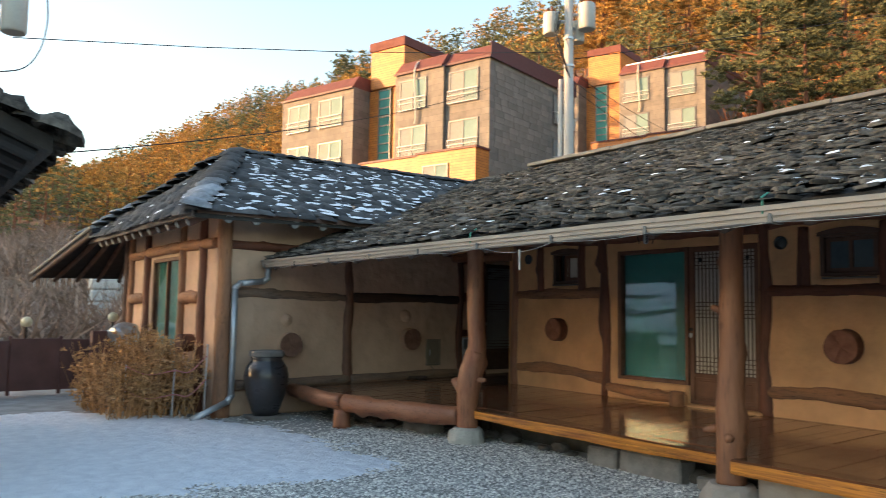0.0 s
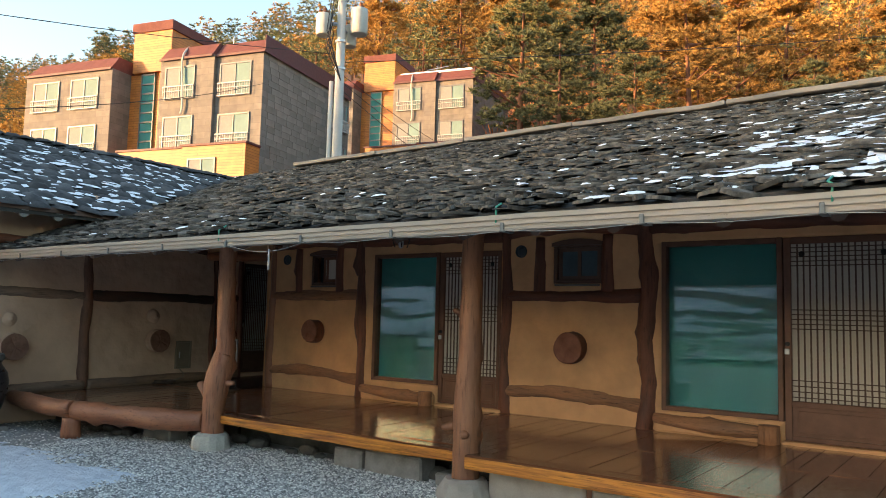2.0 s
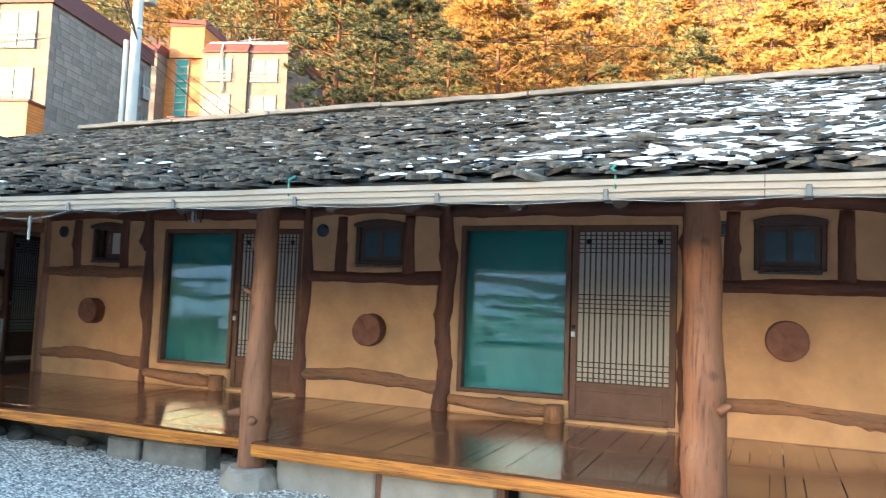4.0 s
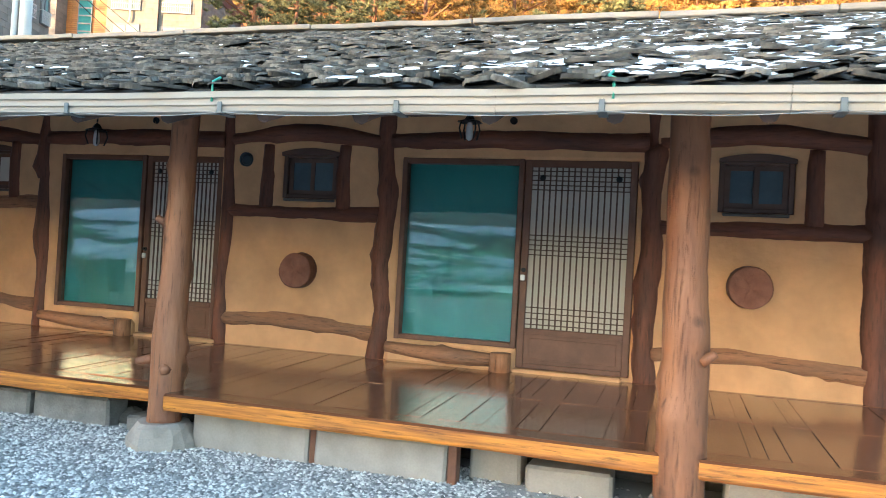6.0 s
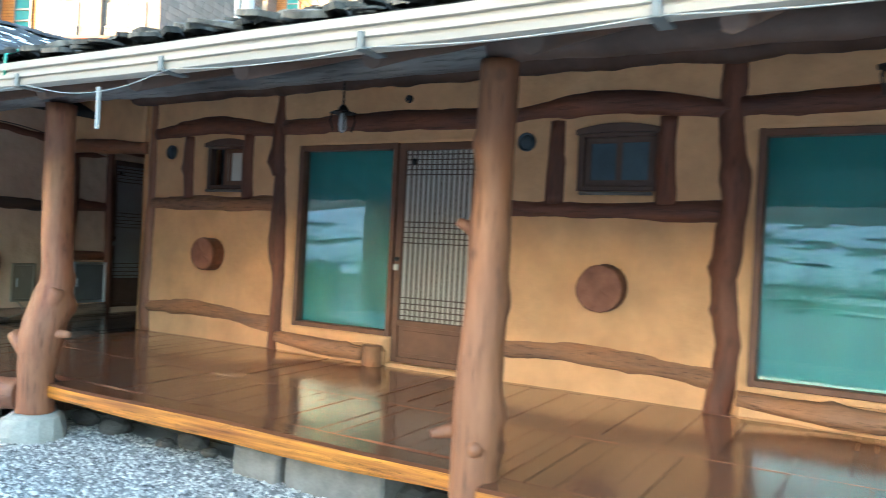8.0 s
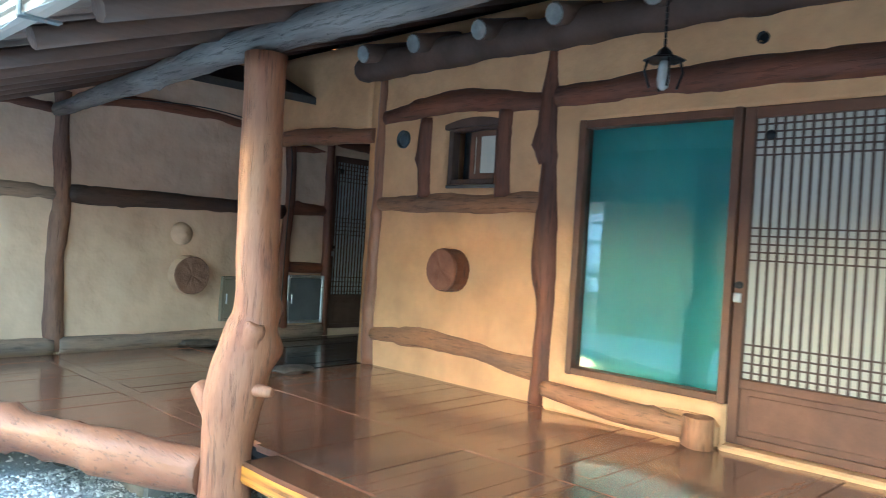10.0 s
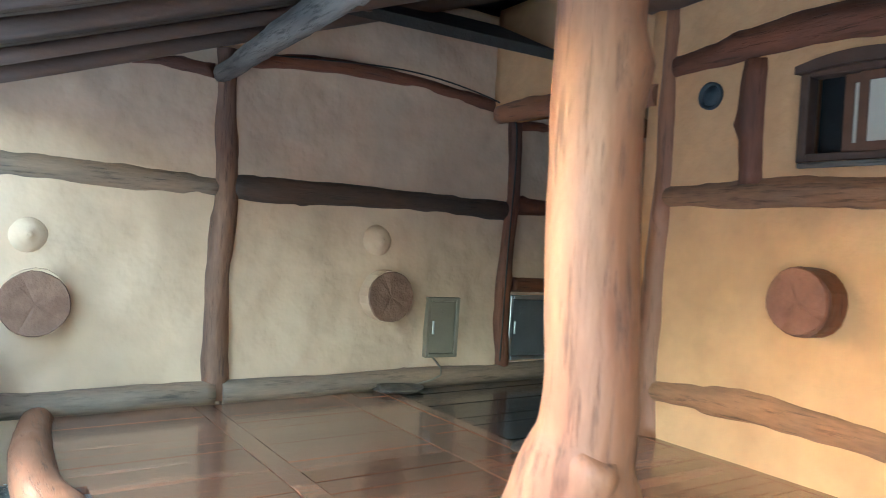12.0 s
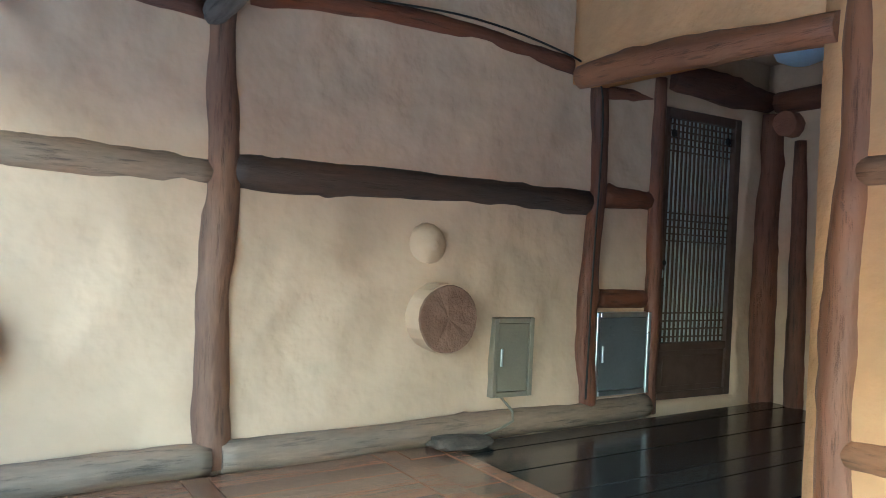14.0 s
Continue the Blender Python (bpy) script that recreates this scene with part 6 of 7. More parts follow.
    for z0, z1 in ((8.5, 10.5), (5.5, 7.5)):
        window(-2.93, -0.77, z0, z1, 0.0)
        window(-6.65, -4.5, z0, z1, -0.25)
        window(-14.27, -12.01, z0, z1, 0.0)
        window(-17.41, -15.22, z0, z1, 0.0)
        window(7.4, 8.6, z0, z1, 0.0, True)
        window(9.3, 10.2, z0, z1, 0.0, True)
    window(-3.8, -1.9, 2.9, 4.65, -1.35)
    window(-8.0, -6.0, 2.9, 4.65, -1.0)
    bm = bmesh.new()
    box(bm, -10.05, -9.0, 1.52, 1.59, 5.4, 10.98)
    g = part("stair_window", bm, "far_glass", t, "tall green stair window")
    bm = bmesh.new()
    for k in range(10):
        z = 5.4 + 5.5 * k / 9
        box(bm, -10.07, -8.98, 1.46, 1.515, z - 0.05, z + 0.05)
    for x in (-10.07, -9.04):
        box(bm, x, x + 0.06, 1.46, 1.515, 5.4, 10.98)
    part("mullions", bm, "steel_dark", g)
    bm = bmesh.new()
    tube(bm, [(-5.6, 0.4, 11.9), (-5.35, -0.35, 11.2), (-5.35, -0.42, 10.4), (-5.2, -0.42, 8.2), (-5.3, -0.4, 7.6)], 0.06, 6)
    part("drain_hose", bm, "tank", t)
    bm = bmesh.new()
    polytube(bm, [(-4.5, 3.2, 11.8), (-4.5, 3.2, 13.4)], 0.03, 5)
    polytube(bm, [(-5.4, 3.2, 13.1), (-3.4, 3.2, 13.3)], 0.03, 5)
    polytube(bm, [(-4.5, 3.2, 12.4), (-3.2, 3.2, 12.9)], 0.03, 5)
    part("aerial", bm, "steel", t)
    return t


B1 = apartment(pose(27.9, 34.1, 5.5, 0, 0, -73.74), "stone-clad apartment house with red roof and cedar tower")
B2 = copy_thing(B1, pose(50.8, 35.6, 10.4, 0, 0, -73.74))
bm = bmesh.new()
box(bm, -6.9, -0.3, 0.6, 9.0, 11.84, 12.12, bevel=0.1)
part("roof_snow", bm, "snow", B2, "snow lying on the flat roof")


# ---- utility poles and wires ----
def utility_pole(x, y, h, tanks, label):
    t = thing("utility_pole", label, "utility pole")
    z0 = float(ground_z(np.array(x), np.array(y)))
    bm = bmesh.new()
    log(bm, [(x, y, z0 - 0.1, 0.15), (x, y, h, 0.10)], segs=16, rough=0, step=10)
    part("shaft", bm, "pole", t, smooth=True)
    for dx, dy, tz, r, hh in tanks:
        r, hh = r * 0.82, hh * 0.88
        bm = bmesh.new()
        lathe(bm, [(r * 0.9, 0), (r, 0.04), (r, hh - 0.05), (r * 0.95, hh), (r * 0.4, hh + 0.05)], (x + dx, y + dy, tz), segs=18)
        tk = part("transformer", bm, "tank", t, "cream cylindrical transformer", True)
        for k in range(3):
            a = k * 2.1
            bm = bmesh.new()
            lathe(bm, [(0.03, 0), (0.05, 0.03), (0.03, 0.06), (0.05, 0.09), (0.02, 0.13)], (x + dx + 0.5 * r * math.cos(a), y + dy + 0.5 * r * math.sin(a), tz + hh + 0.02), segs=8)
            part("bushing", bm, "bark", tk)
        bm = bmesh.new()
        polytube(bm, [(x, y, tz + hh * 0.6), (x + dx * 0.8, y + dy * 0.8, tz + hh * 0.6)], 0.04, 6)
        part("arm", bm, "zinc", t)
    for z in (h - 2.6, h - 1.9, h - 0.8):
        bm = bmesh.new()
        lathe(bm, [(0.14, 0), (0.14, 0.06)], (x, y, z), segs=14)
        part("band", bm, "zinc", t)
    bm = bmesh.new()
    for k in range(6):
        polytube(bm, [(x - 0.15 - 0.05 * (k % 3), y + 0.1, h - 1.6 + 0.2 * k), (x - 0.35 - 0.1 * (k % 2), y + 0.05, h - 2.3 + 0.12 * k), (x - 0.05, y - 0.1, h - 2.9)], 0.012, 5)
    part("leads", bm, "cable", t)
    return t


PX, PY = 13.5, 13.5
utility_pole(PX, PY, 10.3, ((-0.32, 0.30, 8.55, 0.24, 0.62), (0.32, -0.30, 8.65, 0.27, 0.75), (0.42, 0.12, 8.45, 0.22, 0.6)), "concrete utility pole with cream transformers")
bm = bmesh.new()
polytube(bm, [(PX - 0.14, PY + 0.16, 0.3), (PX - 0.13, PY + 0.15, 7.4)], 0.055, 8)
solo("conduit", bm, "pole", "pale conduit pipe strapped beside the pole", "conduit", smooth=True)
utility_pole(1.05, 14.9, 9.0, ((0.45, 0.0, 6.22, 0.26, 0.95),), "concrete utility pole with a grey transformer")


def wire(a, b, sag, r=0.009, label="black overhead wire between poles"):
    bm = bmesh.new()
    a, b = Vector(a), Vector(b)
    pts = [(*(a + (b - a) * (k / 10) - Vector((0, 0, sag * 4 * (k / 10) * (1 - k / 10)))),) for k in range(11)]
    log(bm, [(*q, r) for q in pts], segs=5, rough=0.0, step=3.0)
    return solo("overhead_wire", bm, "cable", label, "wire", "overhead wires", smooth=True)


wire((1.5, 14.9, 6.14), (PX - 0.2, PY, 8.05), 0.12)
wire((1.2, 14.9, 3.98), (27.95, 33.9, 14.6), 0.5, 0.013)
wire((PX, PY, 7.9), (46, -6, 16.5), 0.5, 0.011)
wire((PX + 0.1, PY, 7.4), (48.0, 32.0, 13.0), 0.7)
wire((PX + 0.1, PY, 7.6), (50.0, 34.0, 14.5), 0.6)
wire((PX + 0.1, PY, 7.2), (30, 18, 6.0), 0.3)
bm = bmesh.new()
tube(bm, [(1.88, 14.8, 7.4), (1.98, 14.8, 6.9), (2.0, 14.8, 6.45), (1.9, 14.8, 5.95), (1.66, 14.8, 5.6), (1.2, 14.8, 5.45)], 0.013, 5)
solo("cable_loop", bm, "cable", "black cable drooping in a loop from the pole", "cable", smooth=True)


# ---- pines and brush ----
def blades(centres, radius, n, width, up, rg):
    """Tufts of needles: thin triangles round each centre."""
    C = len(centres)
    d = rg.normal(size=(C, n, 3))
    d[..., 2] = np.abs(d[..., 2]) * up + d[..., 2] * (1 - up)
    d /= np.linalg.norm(d, axis=-1, keepdims=True)
    r = radius[:, None, None] * rg.uniform(0.55, 1.1, (C, n, 1))
    s = np.cross(d, rg.normal(size=(C, n, 3)))
    s /= np.linalg.norm(s, axis=-1, keepdims=True) + 1e-9
    c = centres[:, None, :] + d * r * 0.15
    tip = centres[:, None, :] + d * r
    w = s * (radius[:, None, None] * width)
    return np.stack([c - w, c + w, tip], axis=2).reshape(-1, 3)


def pine(rg, h, nclump, nblade, lean=0.0, rad=None, low=0.35, width=0.16, cs=1.0):
    """Needle triangles, trunk lines and limb lines of one pine at the origin."""
    spread = h * 0.27 if rad is None else rad
    t = low + (1 - low) * rg.random(nclump) ** 0.8
    prof = np.interp(t, [low, low + 0.15, 0.6, 0.85, 1.0], [0.45, 0.9, 1.0, 0.6, 0.1]) * spread
    layers = np.round(t * 7) / 7 + rg.normal(0, 0.02, nclump)
    a = rg.uniform(0, 2 * np.pi, nclump)
    rr = prof * np.sqrt(rg.uniform(0.08, 1.0, nclump))
    c = np.stack([rr * np.cos(a) + lean * layers * h, rr * np.sin(a), layers * h - 0.12 * rr], -1)
    rad_c = cs * spread * rg.uniform(0.22, 0.42, nclump)
    v = blades(c, rad_c, nblade, width, 0.75, rg)
    bark = [((0, 0, -0.5), (lean * h, 0, h * 0.93), h * 0.022, h * 0.005)]
    for k in rg.choice(nclump, min(12, nclump), replace=False):
        z = max(c[k][2] - 0.3 * np.hypot(c[k][0], c[k][1]), h * low * 0.8)
        bark.append(((lean * z, 0, z), tuple(c[k]), h * 0.008, h * 0.003))
    return v, bark


def stick(a, b, r0, r1):
    a, b = np.array(a, float), np.array(b, float)
    d = b - a
    d /= np.linalg.norm(d)
    s = np.cross(d, (0.3, 0.5, 0.8))
    s /= np.linalg.norm(s)
    u = np.cross(d, s)
    ring = [(s * math.cos(k * 1.2566) + u * math.sin(k * 1.2566)) for k in range(5)]
    v = np.array([a + o * r0 for o in ring] + [b + o * r1 for o in ring])
    f = []
    for k in range(5):
        q = (k + 1) % 5
        f += [(k, q, 5 + q), (k, 5 + q, 5 + k)]
    return v, np.array(f)


def wood_mesh(name, bark):
    vs, fs, n = [], [], 0
    for b in bark:
        v, f = stick(*b)
        vs.append(v)
        fs.append(f + n)
        n += len(v)
    return from_np(name, np.vstack(vs), np.vstack(fs), "bark")


rg = np.random.default_rng(21)


def clear(x, y):
    """Not on an apartment house or in front of one."""
    for cx, cy in ((27.9, 34.1), (50.8, 35.6)):
        dx, dy = x - cx, y - cy
        s, d = -0.28 * dx + 0.96 * dy, 0.96 * dx + 0.28 * dy
        if -2.5 < s < 20.5 and -3 < d < 13:
            return False
    a, r = math.degrees(math.atan2(x, y)), math.hypot(x, y)
    if a < 56.5 and r < (62 if a < 40 else 80) and a > 20:
        return False
    return True


# large pines close behind the house, each a thing of its own
models = []
for k in range(5):
    h = (13.5, 12.0, 15.0, 9.0, 8.0)[k]
    if k < 3:
        v, bark = pine(rg, h, 640, 44, lean=rg.uniform(-0.06, 0.06), low=0.2, rad=h * 0.30, width=0.07, cs=0.38)
    else:
        v, bark = pine(rg, h, 600, 44, low=0.06, rad=h * 0.32, width=0.07, cs=0.38)
    me = from_np("crown", v, np.arange(len(v)).reshape(-1, 3), "needles")
    # second crown in the shade colour, for every third pine or so
    green = me.copy()
    green.materials[0] = M["needles_shaded"]
    models.append((me, green, wood_mesh("trunk", bark), h))
PINES = ((58.5, 56, 0, 1.0), (61.5, 50, 3, 1.1), (64, 58, 1, 1.05), (67, 47, 4, 1.1), (69, 66, 2, 0.9), (71, 54, 0, 0.95), (74, 62, 1, 1.0), (77, 70, 2, 0.9), (79, 46, 3, 0.8), (81, 58, 4, 1.0), (84, 66, 0, 0.9),
         (85, 48, 3, 1.05), (87.5, 55, 4, 1.25), (90, 50, 3, 1.2), (92, 62, 1, 1.0), (93, 45, 4, 1.1), (96, 53, 3, 1.25), (99, 47, 4, 1.1), (101, 60, 0, 1.0), (104, 50, 3, 1.2), (57, 88, 2, 1.0), (47.5, 100, 2, 1.0), (60, 74, 2, 1.0), (54, 96, 0, 1.1))
for a, r, k, s in PINES:
    x, y = r * math.sin(radians(a)), r * math.cos(radians(a))
    t = thing("pine_tree", "tall pine with layered golden-green needle clumps" if k < 3 else "bushy young pine with dense golden-green needles", "tree", "pines behind the house",
              at=pose(x, y, float(ground_z(np.array(x), np.array(y))), 0, 0, (a * 37) % 360) @ Matrix.Scale(s, 4))
    for nm, me in (("crown", models[k][1 if int(a) % 3 == 1 else 0]), ("trunk", models[k][2])):
        o = new(nm, me)
        o.parent = t
# the woods beyond
protos = [pine(rg, 11.0, 90, 13, low=0.15, rad=3.3, width=0.13, cs=0.6)[0] for _ in range(7)]
small = [pine(rg, 11.0, 50, 10, low=0.08, rad=3.8, width=0.16, cs=0.7)[0] for _ in range(7)]
allv, dark, trunks, made = [], [], [], 0
for trial in range(9000):
    a = rg.uniform(4, 106) if trial < 4200 else rg.uniform(2, 30)
    r = math.sqrt(rg.uniform(58 ** 2, 212 ** 2))
    x, y = r * math.sin(radians(a)), r * math.cos(radians(a))
    if not clear(x, y) or (a < 22 and r < 75) or made > (1200 if trial < 4200 else 2500):
        continue
    made += 1
    s, rot = rg.uniform(0.6, 1.05) * (0.52 if a < 28 else 1.0), rg.uniform(0, 6.28)
    v = (small if a < 28 else protos)[made % 7] * s
    z = float(ground_z(np.array(x), np.array(y)))
    v = np.stack([v[:, 0] * math.cos(rot) - v[:, 1] * math.sin(rot) + x, v[:, 0] * math.sin(rot) + v[:, 1] * math.cos(rot) + y, v[:, 2] + z], -1)
    # noise picks which trees take the painted shade colour
    shade_pick = noise.noise((x * 0.045, y * 0.045, 4.0)) + rg.normal(0, 0.18) + (0.25 if 34 < a < 62 else -0.28 if a < 28 else -0.08)
    (dark if shade_pick > 0.0 else allv).append(v)
    if r < 150:
        trunks.append(((x, y, z - 0.3), (x, y, z + 9.5 * s), 0.2 * s, 0.05))
allv = np.vstack(allv)
wood = new("pine_wood", from_np("pine_wood", allv, np.arange(len(allv)).reshape(-1, 3), "needles"))
tagged(wood, "hillside pine woods, the low sun's gold put into their colour", "woods", kind="stuff")
dark = np.vstack(dark)
wood = new("dark_pine_wood", from_np("dark_pine_wood", dark, np.arange(len(dark)).reshape(-1, 3), "needles_shaded"))
tagged(wood, "hillside pines coloured dark blue-green for the shaded parts of the woods", "woods", kind="stuff")
o = new("pine_trunks", wood_mesh("pine_trunks", trunks))
tagged(o, "reddish pine trunks of the hillside woods", "woods", kind="stuff")


def scrub(name, mat, spots, hmin, hmax, n, label, cat="brush", width=0.03):
    cs, rad = [], []
    for x, y in spots:
        z = float(ground_z(np.array(x), np.array(y)))
        cs.append((x, y, z))
        rad.append(rg.uniform(hmin, hmax))
    v = blades(np.array(cs), np.array(rad), n, width, 1.0, rg)
    tagged(new(name, from_np(name, v, np.arange(len(v)).reshape(-1, 3), mat)), label, cat, kind="stuff")


pts = []
for _ in range(1500):
    a, r = rg.uniform(-8, 26), rg.uniform(19, 85)
    pts.append((r * math.sin(radians(a)), r * math.cos(radians(a))))
scrub("dry_brush", "brush", pts, 0.8, 2.4, 22, "bare brown winter brush on the slope", width=0.025)
pts = []
for _ in range(900):
    a, r = rg.uniform(56, 106), rg.uniform(34, 120)
    pts.append((r * math.sin(radians(a)), r * math.cos(radians(a))))
scrub("russet_brush", "redbrush", pts, 1.5, 4.0, 24, "bare russet undergrowth below the pines", width=0.03)

pts = []
for _ in range(900):
    pts.append((rg.uniform(-105, -14), rg.uniform(-28, 62)))
scrub("field_brush", "brush", pts, 0.5, 2.2, 16, "bare winter stalks standing in the snowy field", width=0.02)

# dry bush against the hut, tied in with pink tape
t = thing("dry_bush", "thicket of dead straw-brown stems beside the hut", "bush")
cs = []
vs = []
for _ in range(520):
    bx, by = rg.uniform(2.5, 3.75), rg.uniform(11.15, 13.4)
    hh = rg.uniform(0.5, 1.3) * (1.0 - 0.3 * abs(bx - 3.2))
    dx, dy = rg.normal(0, 0.16, 2)
    cs.append(((bx, by, 0.0), (bx + dx, by + dy, hh), 0.007, 0.004))
    for _ in range(5):
        f = rg.uniform(0.3, 1.0)
        vs.append((bx + dx * f + rg.normal(0, 0.06), by + dy * f + rg.normal(0, 0.06), hh * f))
o = new("stem_mass", wood_mesh("stem_mass", cs))
o.data.materials[0] = M["stem"]
o.parent = t
vs = np.array(vs)
lv = blades(vs, rg.uniform(0.04, 0.10, len(vs)), 7, 0.22, 0.5, rg)
o = new("dry_leaves", from_np("dry_leaves", lv, np.arange(len(lv)).reshape(-1, 3), "stem"))
o.parent = t
for k, (x, y, h) in enumerate(((2.75, 11.5, 0.75), (3.3, 11.1, 0.7), (3.72, 11.0, 1.05))):
    bm = bmesh.new()
    polytube(bm, [(x, y, 0), (x + 0.02, y, h)], 0.012, 6)
    solo("stake", bm, "zinc", "thin metal stake holding tape round the bush", "stake", "stakes round the bush")
for z in (0.45, 0.78):
    bm = bmesh.new()
    tube(bm, [(2.76, 11.48, z - 0.05), (3.0, 11.25, z - 0.16), (3.31, 11.08, z - 0.1), (3.5, 11.02, z - 0.12), (3.73, 10.99, z + 0.1)], 0.009, 5)
    solo("marking_tape", bm, "pink_tape", "faded pink tape strung round the bush", "tape", "tape round the bush", smooth=True)

# ---- fence, globes and lean-to beyond the hut ----
fence = thing("fence", "low maroon sheet fence at the end of the yard", "fence")
x = -3.0
k = 0
while x < 3.9:
    bm = bmesh.new()
    box(bm, x, x + 0.78, 15.3 + 0.02 * (k % 2), 15.33 + 0.02 * (k % 2), 0.08, 0.98 - 0.02 * (k % 3), bevel=0.005)
    part("panel", bm, "fence", fence)
    bm = bmesh.new()
    box(bm, x - 0.03, x + 0.03, 15.36, 15.42, 0.0, 1.02)
    part("post", bm, "fence", fence)
    x += 0.8
    k += 1
for x, y, z, r in ((1.55, 16.3, 1.05, 0.10), (2.18, 16.4, 1.25, 0.10), (3.75, 16.6, 1.35, 0.10)):
    t = thing("garden_lamp", "round pale globe garden lamp on a thin post", "lamp", "garden lamps")
    bm = bmesh.new()
    bmesh.ops.create_uvsphere(bm, u_segments=16, v_segments=10, radius=r)
    bm.transform(pose(x, y, z))
    part("globe", bm, "globe", t, smooth=True)
    bm = bmesh.new()
    polytube(bm, [(x, y, float(ground_z(np.array(x), np.array(y))) - 0.05), (x, y, z - r * 0.9)], 0.02, 8)
    part("post", bm, "iron", t)
lt = thing("lean_to", "dark boarded lean-to roof behind the hut, icicles at its edge", "lean-to")
LA, LB, LC, LD = Vector((2.6, 19.0, 2.16)), Vector((4.4, 19.0, 2.20)), Vector((4.0, 16.0, 3.0)), Vector((3.14, 15.95, 2.98))
bm = bmesh.new()
bm.faces.new([bm.verts.new(p) for p in (LA, LB, LC, LD)])
r = bmesh.ops.extrude_face_region(bm, geom=bm.faces[:])
for q in r["geom"]:
    if isinstance(q, bmesh.types.BMVert):
        q.co.z += 0.07
part("roof_sheet", bm, "dark", lt)
for k in range(5):
    f = k / 4
    a, b = LA.lerp(LB, f), LD.lerp(LC, f)
    bm = bmesh.new()
    polytube(bm, [a - Vector((0, 0, 0.05)), b - Vector((0, 0, 0.05))], 0.045, 8)
    part("rafter_pole", bm, "rafter", lt)
bm = bmesh.new()
polytube(bm, [LA + Vector((-0.02, 0, 0.09)), LD + Vector((-0.02, 0, 0.09))], 0.035, 6)
part("edge_trim", bm, "ridge", lt, "pale board along the roof edge")
bm = bmesh.new()
log(bm, [(3.88, 16.2, 0, 0.06), (3.88, 16.2, 2.9, 0.055)], segs=10, rough=0.04, step=0.3)
part("post", bm, "rafter", lt)
for k in range(7):
    p = LA.lerp(LB, 0.03 + 0.07 * k)
    bm = bmesh.new()
    lathe(bm, [(0.002, 0), (0.014, 0.10 + 0.05 * (k % 3)), (0.022, 0.24)], (p.x, p.y, p.z - 0.22), segs=6)
    solo("icicle", bm, "snow", "thin white icicle hanging from the lean-to edge", "icicle", "icicles on the lean-to")
bm = bmesh.new()
box(bm, 3.05, 3.38, 15.0, 15.25, 0.0, 1.12, bevel=0.01)
solo("rusty_drum_box", bm, "fence", "rust-brown metal box by the fence", "box")
bm = bmesh.new()
bmesh.ops.create_icosphere(bm, subdivisions=3, radius=0.3)
for q in bm.verts:
    q.co = Vector((q.co.x, q.co.y, q.co.z * 0.75)) * (1 + 0.3 * noise.noise(q.co * 4.5))
    q.co += Vector((3.62, 15.0, 1.05))
box(bm, 3.45, 3.8, 14.88, 15.14, 0.0, 0.9)
solo("sheeted_pile", bm, "zinc", "grey pile under a crumpled sheet by the fence", "pile")
gb = float(ground_z(np.array(6.0), np.array(27.0)))
for i in range(3):
    for j in range(5):
        bm = bmesh.new()
        box(bm, 0, 0.43, 0, 0.5, 0, 0.40, bevel=0.07)
        bm.transform(pose(5.45 + 0.44 * i + 0.02 * (j % 2), 27.0, gb - 0.02 + 0.40 * j))
        solo("bulk_bag", bm, "bag", "white filled bulk bag stacked on the slope", "bag", "stacked bulk bags", smooth=False)

# ---- neighbouring eave and stump table at the yard's west side ----
# only the eave corner is known; unseen bulk added, length set to block sky glow
nb = thing("neighbour_house", "dark stone-roofed house across the yard", "house")
bm = bmesh.new()
box(bm, -3.6, -0.3, 7.3, 12.6, 0, 2.55)
part("wall", bm, "clay", nb)
bm = bmesh.new()
v = [bm.verts.new(p) for p in ((0.9, 6.5, 2.72), (0.9, 13.2, 2.72), (-1.9, 13.2, 3.87), (-1.9, 6.5, 3.87), (-4.8, 13.2, 2.75), (-4.8, 6.5, 2.75))]
bm.faces.new((v[0], v[1], v[2], v[3]))
bm.faces.new((v[3], v[2], v[4], v[5]))
r = bmesh.ops.extrude_face_region(bm, geom=bm.faces[:])
for q in r["geom"]:
    if isinstance(q, bmesh.types.BMVert):
        q.co.z += 0.12
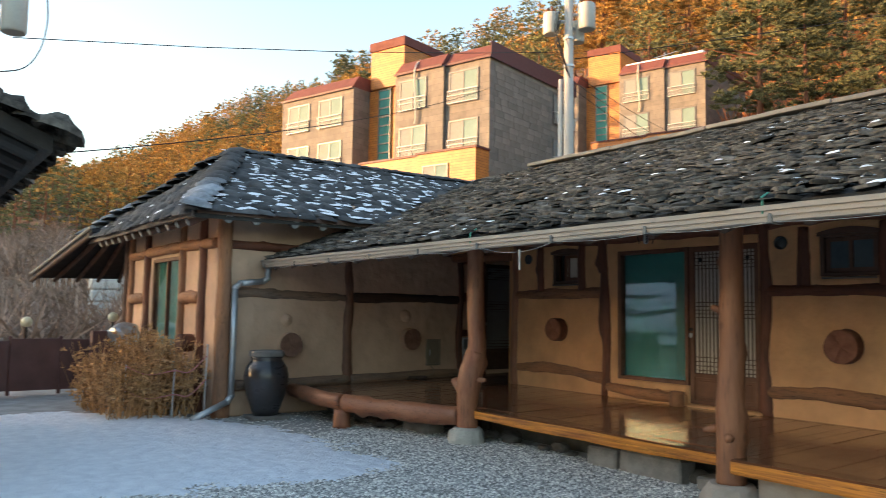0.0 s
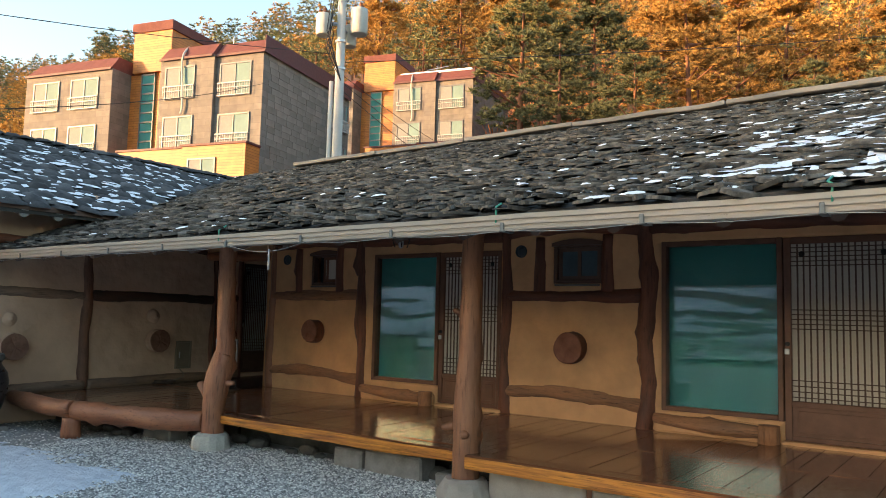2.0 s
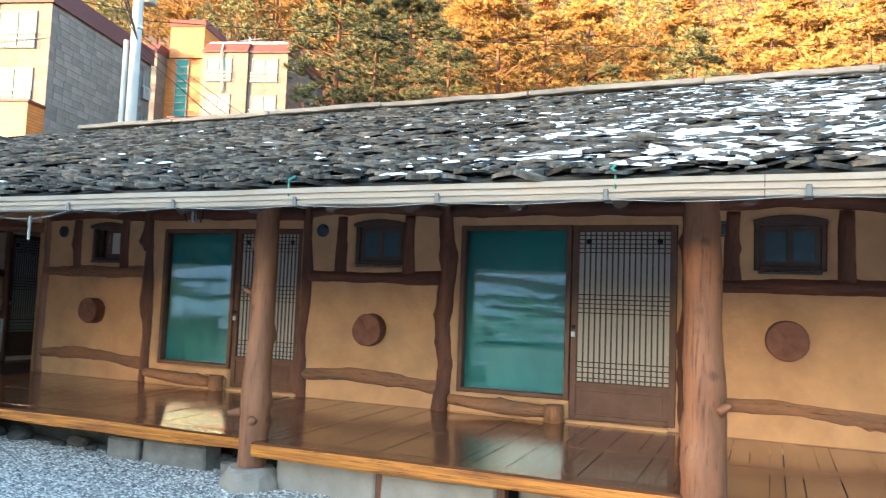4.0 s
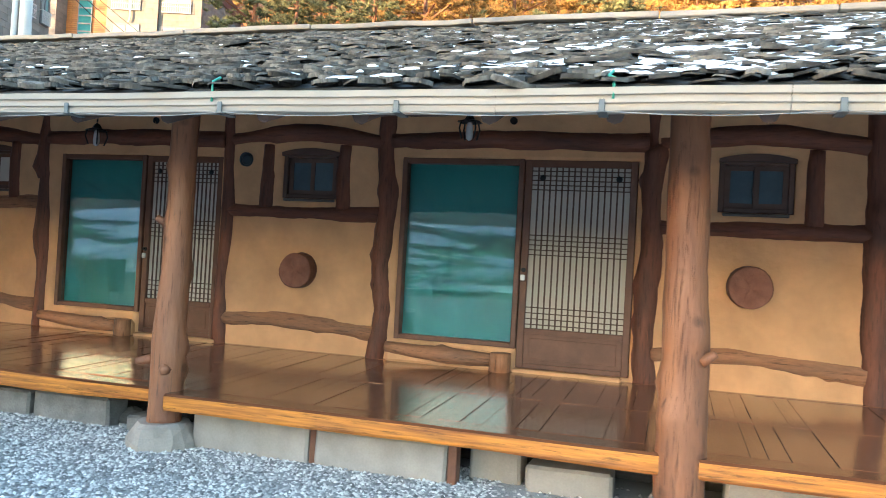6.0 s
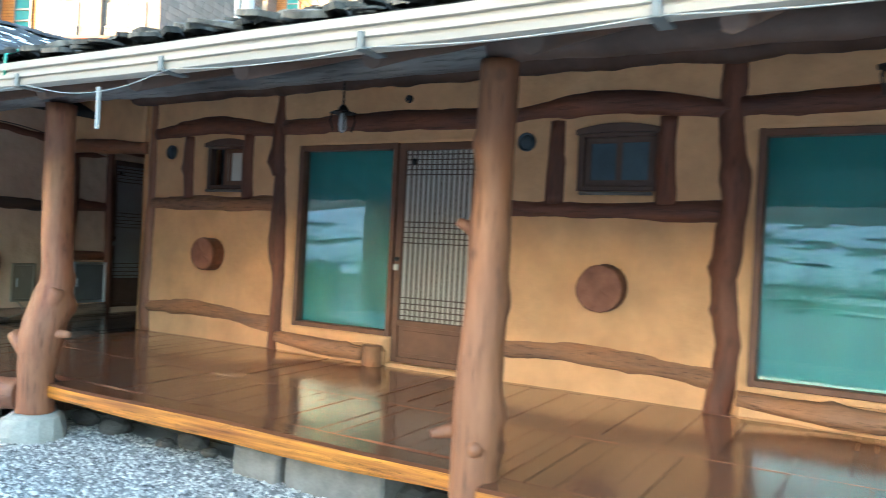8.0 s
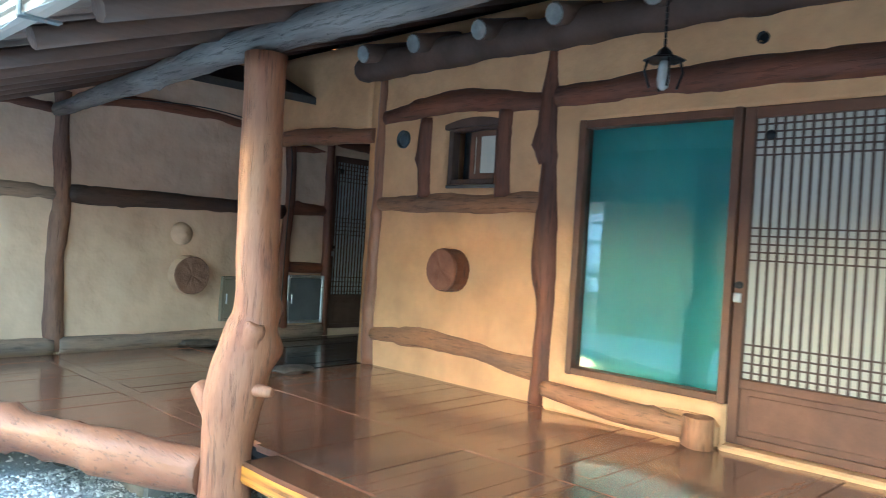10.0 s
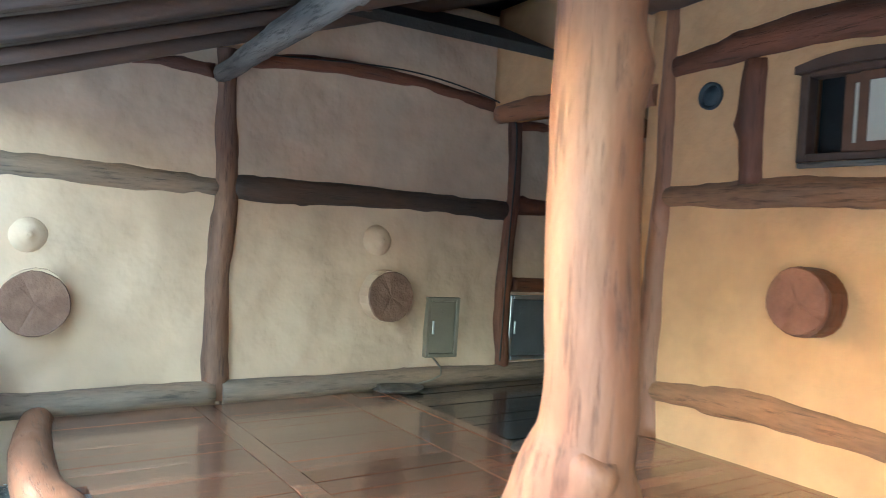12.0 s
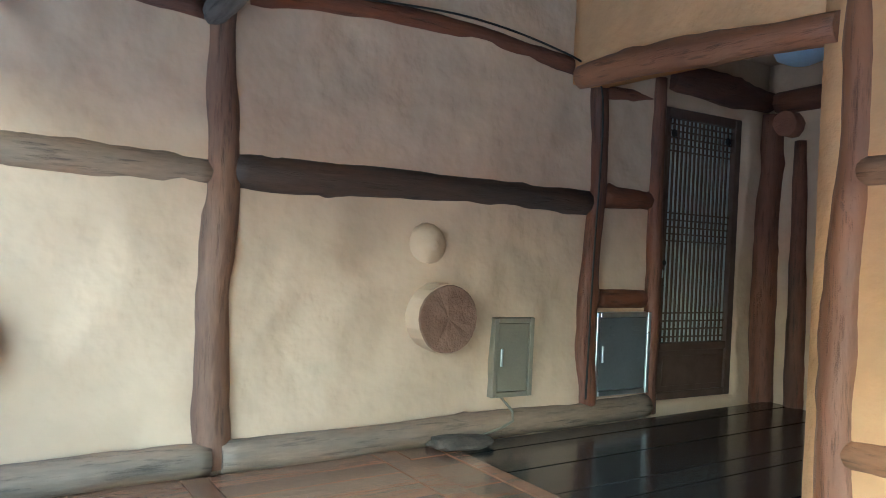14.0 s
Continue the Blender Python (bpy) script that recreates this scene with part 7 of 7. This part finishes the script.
bmesh.ops.recalc_face_normals(bm, faces=bm.faces)
part("roof", bm, "roof_bed", nb)
# rafters coloured near-black to put the eave's underside shade in
for k in range(13):
    bm = bmesh.new()
    y = 6.65 + k * 0.53
    log(bm, [(0.80, y, 2.70, 0.055), (-1.2, y, 3.52, 0.06)], segs=8, rough=0.05, step=0.4, seed=k)
    part("rafter", bm, "dark", nb)
hp, hp2 = Heap(), Heap()
rn = random.Random(31)
sl = math.atan2(1.65, 4.15)
fm = Matrix(((0, -math.cos(sl), math.sin(sl)), (1, 0, 0), (0, math.sin(sl), math.cos(sl)))).to_4x4()
for i in range(18):
    for j in range(24):
        x, y = 0.93 - i * 0.16, 6.5 + j * 0.29 + rn.uniform(-0.05, 0.05)
        z = 2.85 + (0.93 - x) * 1.65 / 4.15
        m = Matrix.Translation((x, y, z)) @ fm @ Matrix.Rotation(rn.uniform(-0.3, 0.3), 4, "Z") @ Matrix.Rotation(-0.1 + rn.uniform(-0.08, 0.08), 4, "X") @ Matrix.Diagonal((1, 1, rn.uniform(1, 2.2), 1))
        hp.add(HSHAPES[rn.randrange(8)], m)
        if rn.random() < 0.3:
            hp2.add(SNOW[rn.randrange(6)], Matrix.Translation((x, y, z + 0.09)) @ fm @ Matrix.Diagonal((0.9, 1, 1, 1)))
o = new("slate_bed", hp.make("slate_bed", "slate_j"))
o.parent = nb
o["kind"] = "stuff"
o = new("roof_snow", hp2.make("roof_snow", "snow", True))
tagged(o, "snow remnants on the neighbouring roof", "snow", kind="stuff")
t = thing("stump_table", "snow-topped round log stump table in the yard", "table")
bm = bmesh.new()
log(bm, [(0.20, 5.95, 0.0, 0.38), (0.20, 5.95, 0.36, 0.40)], segs=18, rough=0.05, step=0.1, seed=3)
part("stump", bm, "timber", t, smooth=True)
bm = bmesh.new()
lathe(bm, [(0.39, 0.35), (0.41, 0.375), (0.39, 0.41), (0.2, 0.425), (0.05, 0.427)], (0.20, 5.95, 0), segs=20, wob=0.05)
part("snow_cap", bm, "snow", t, "smooth cap of snow", True)
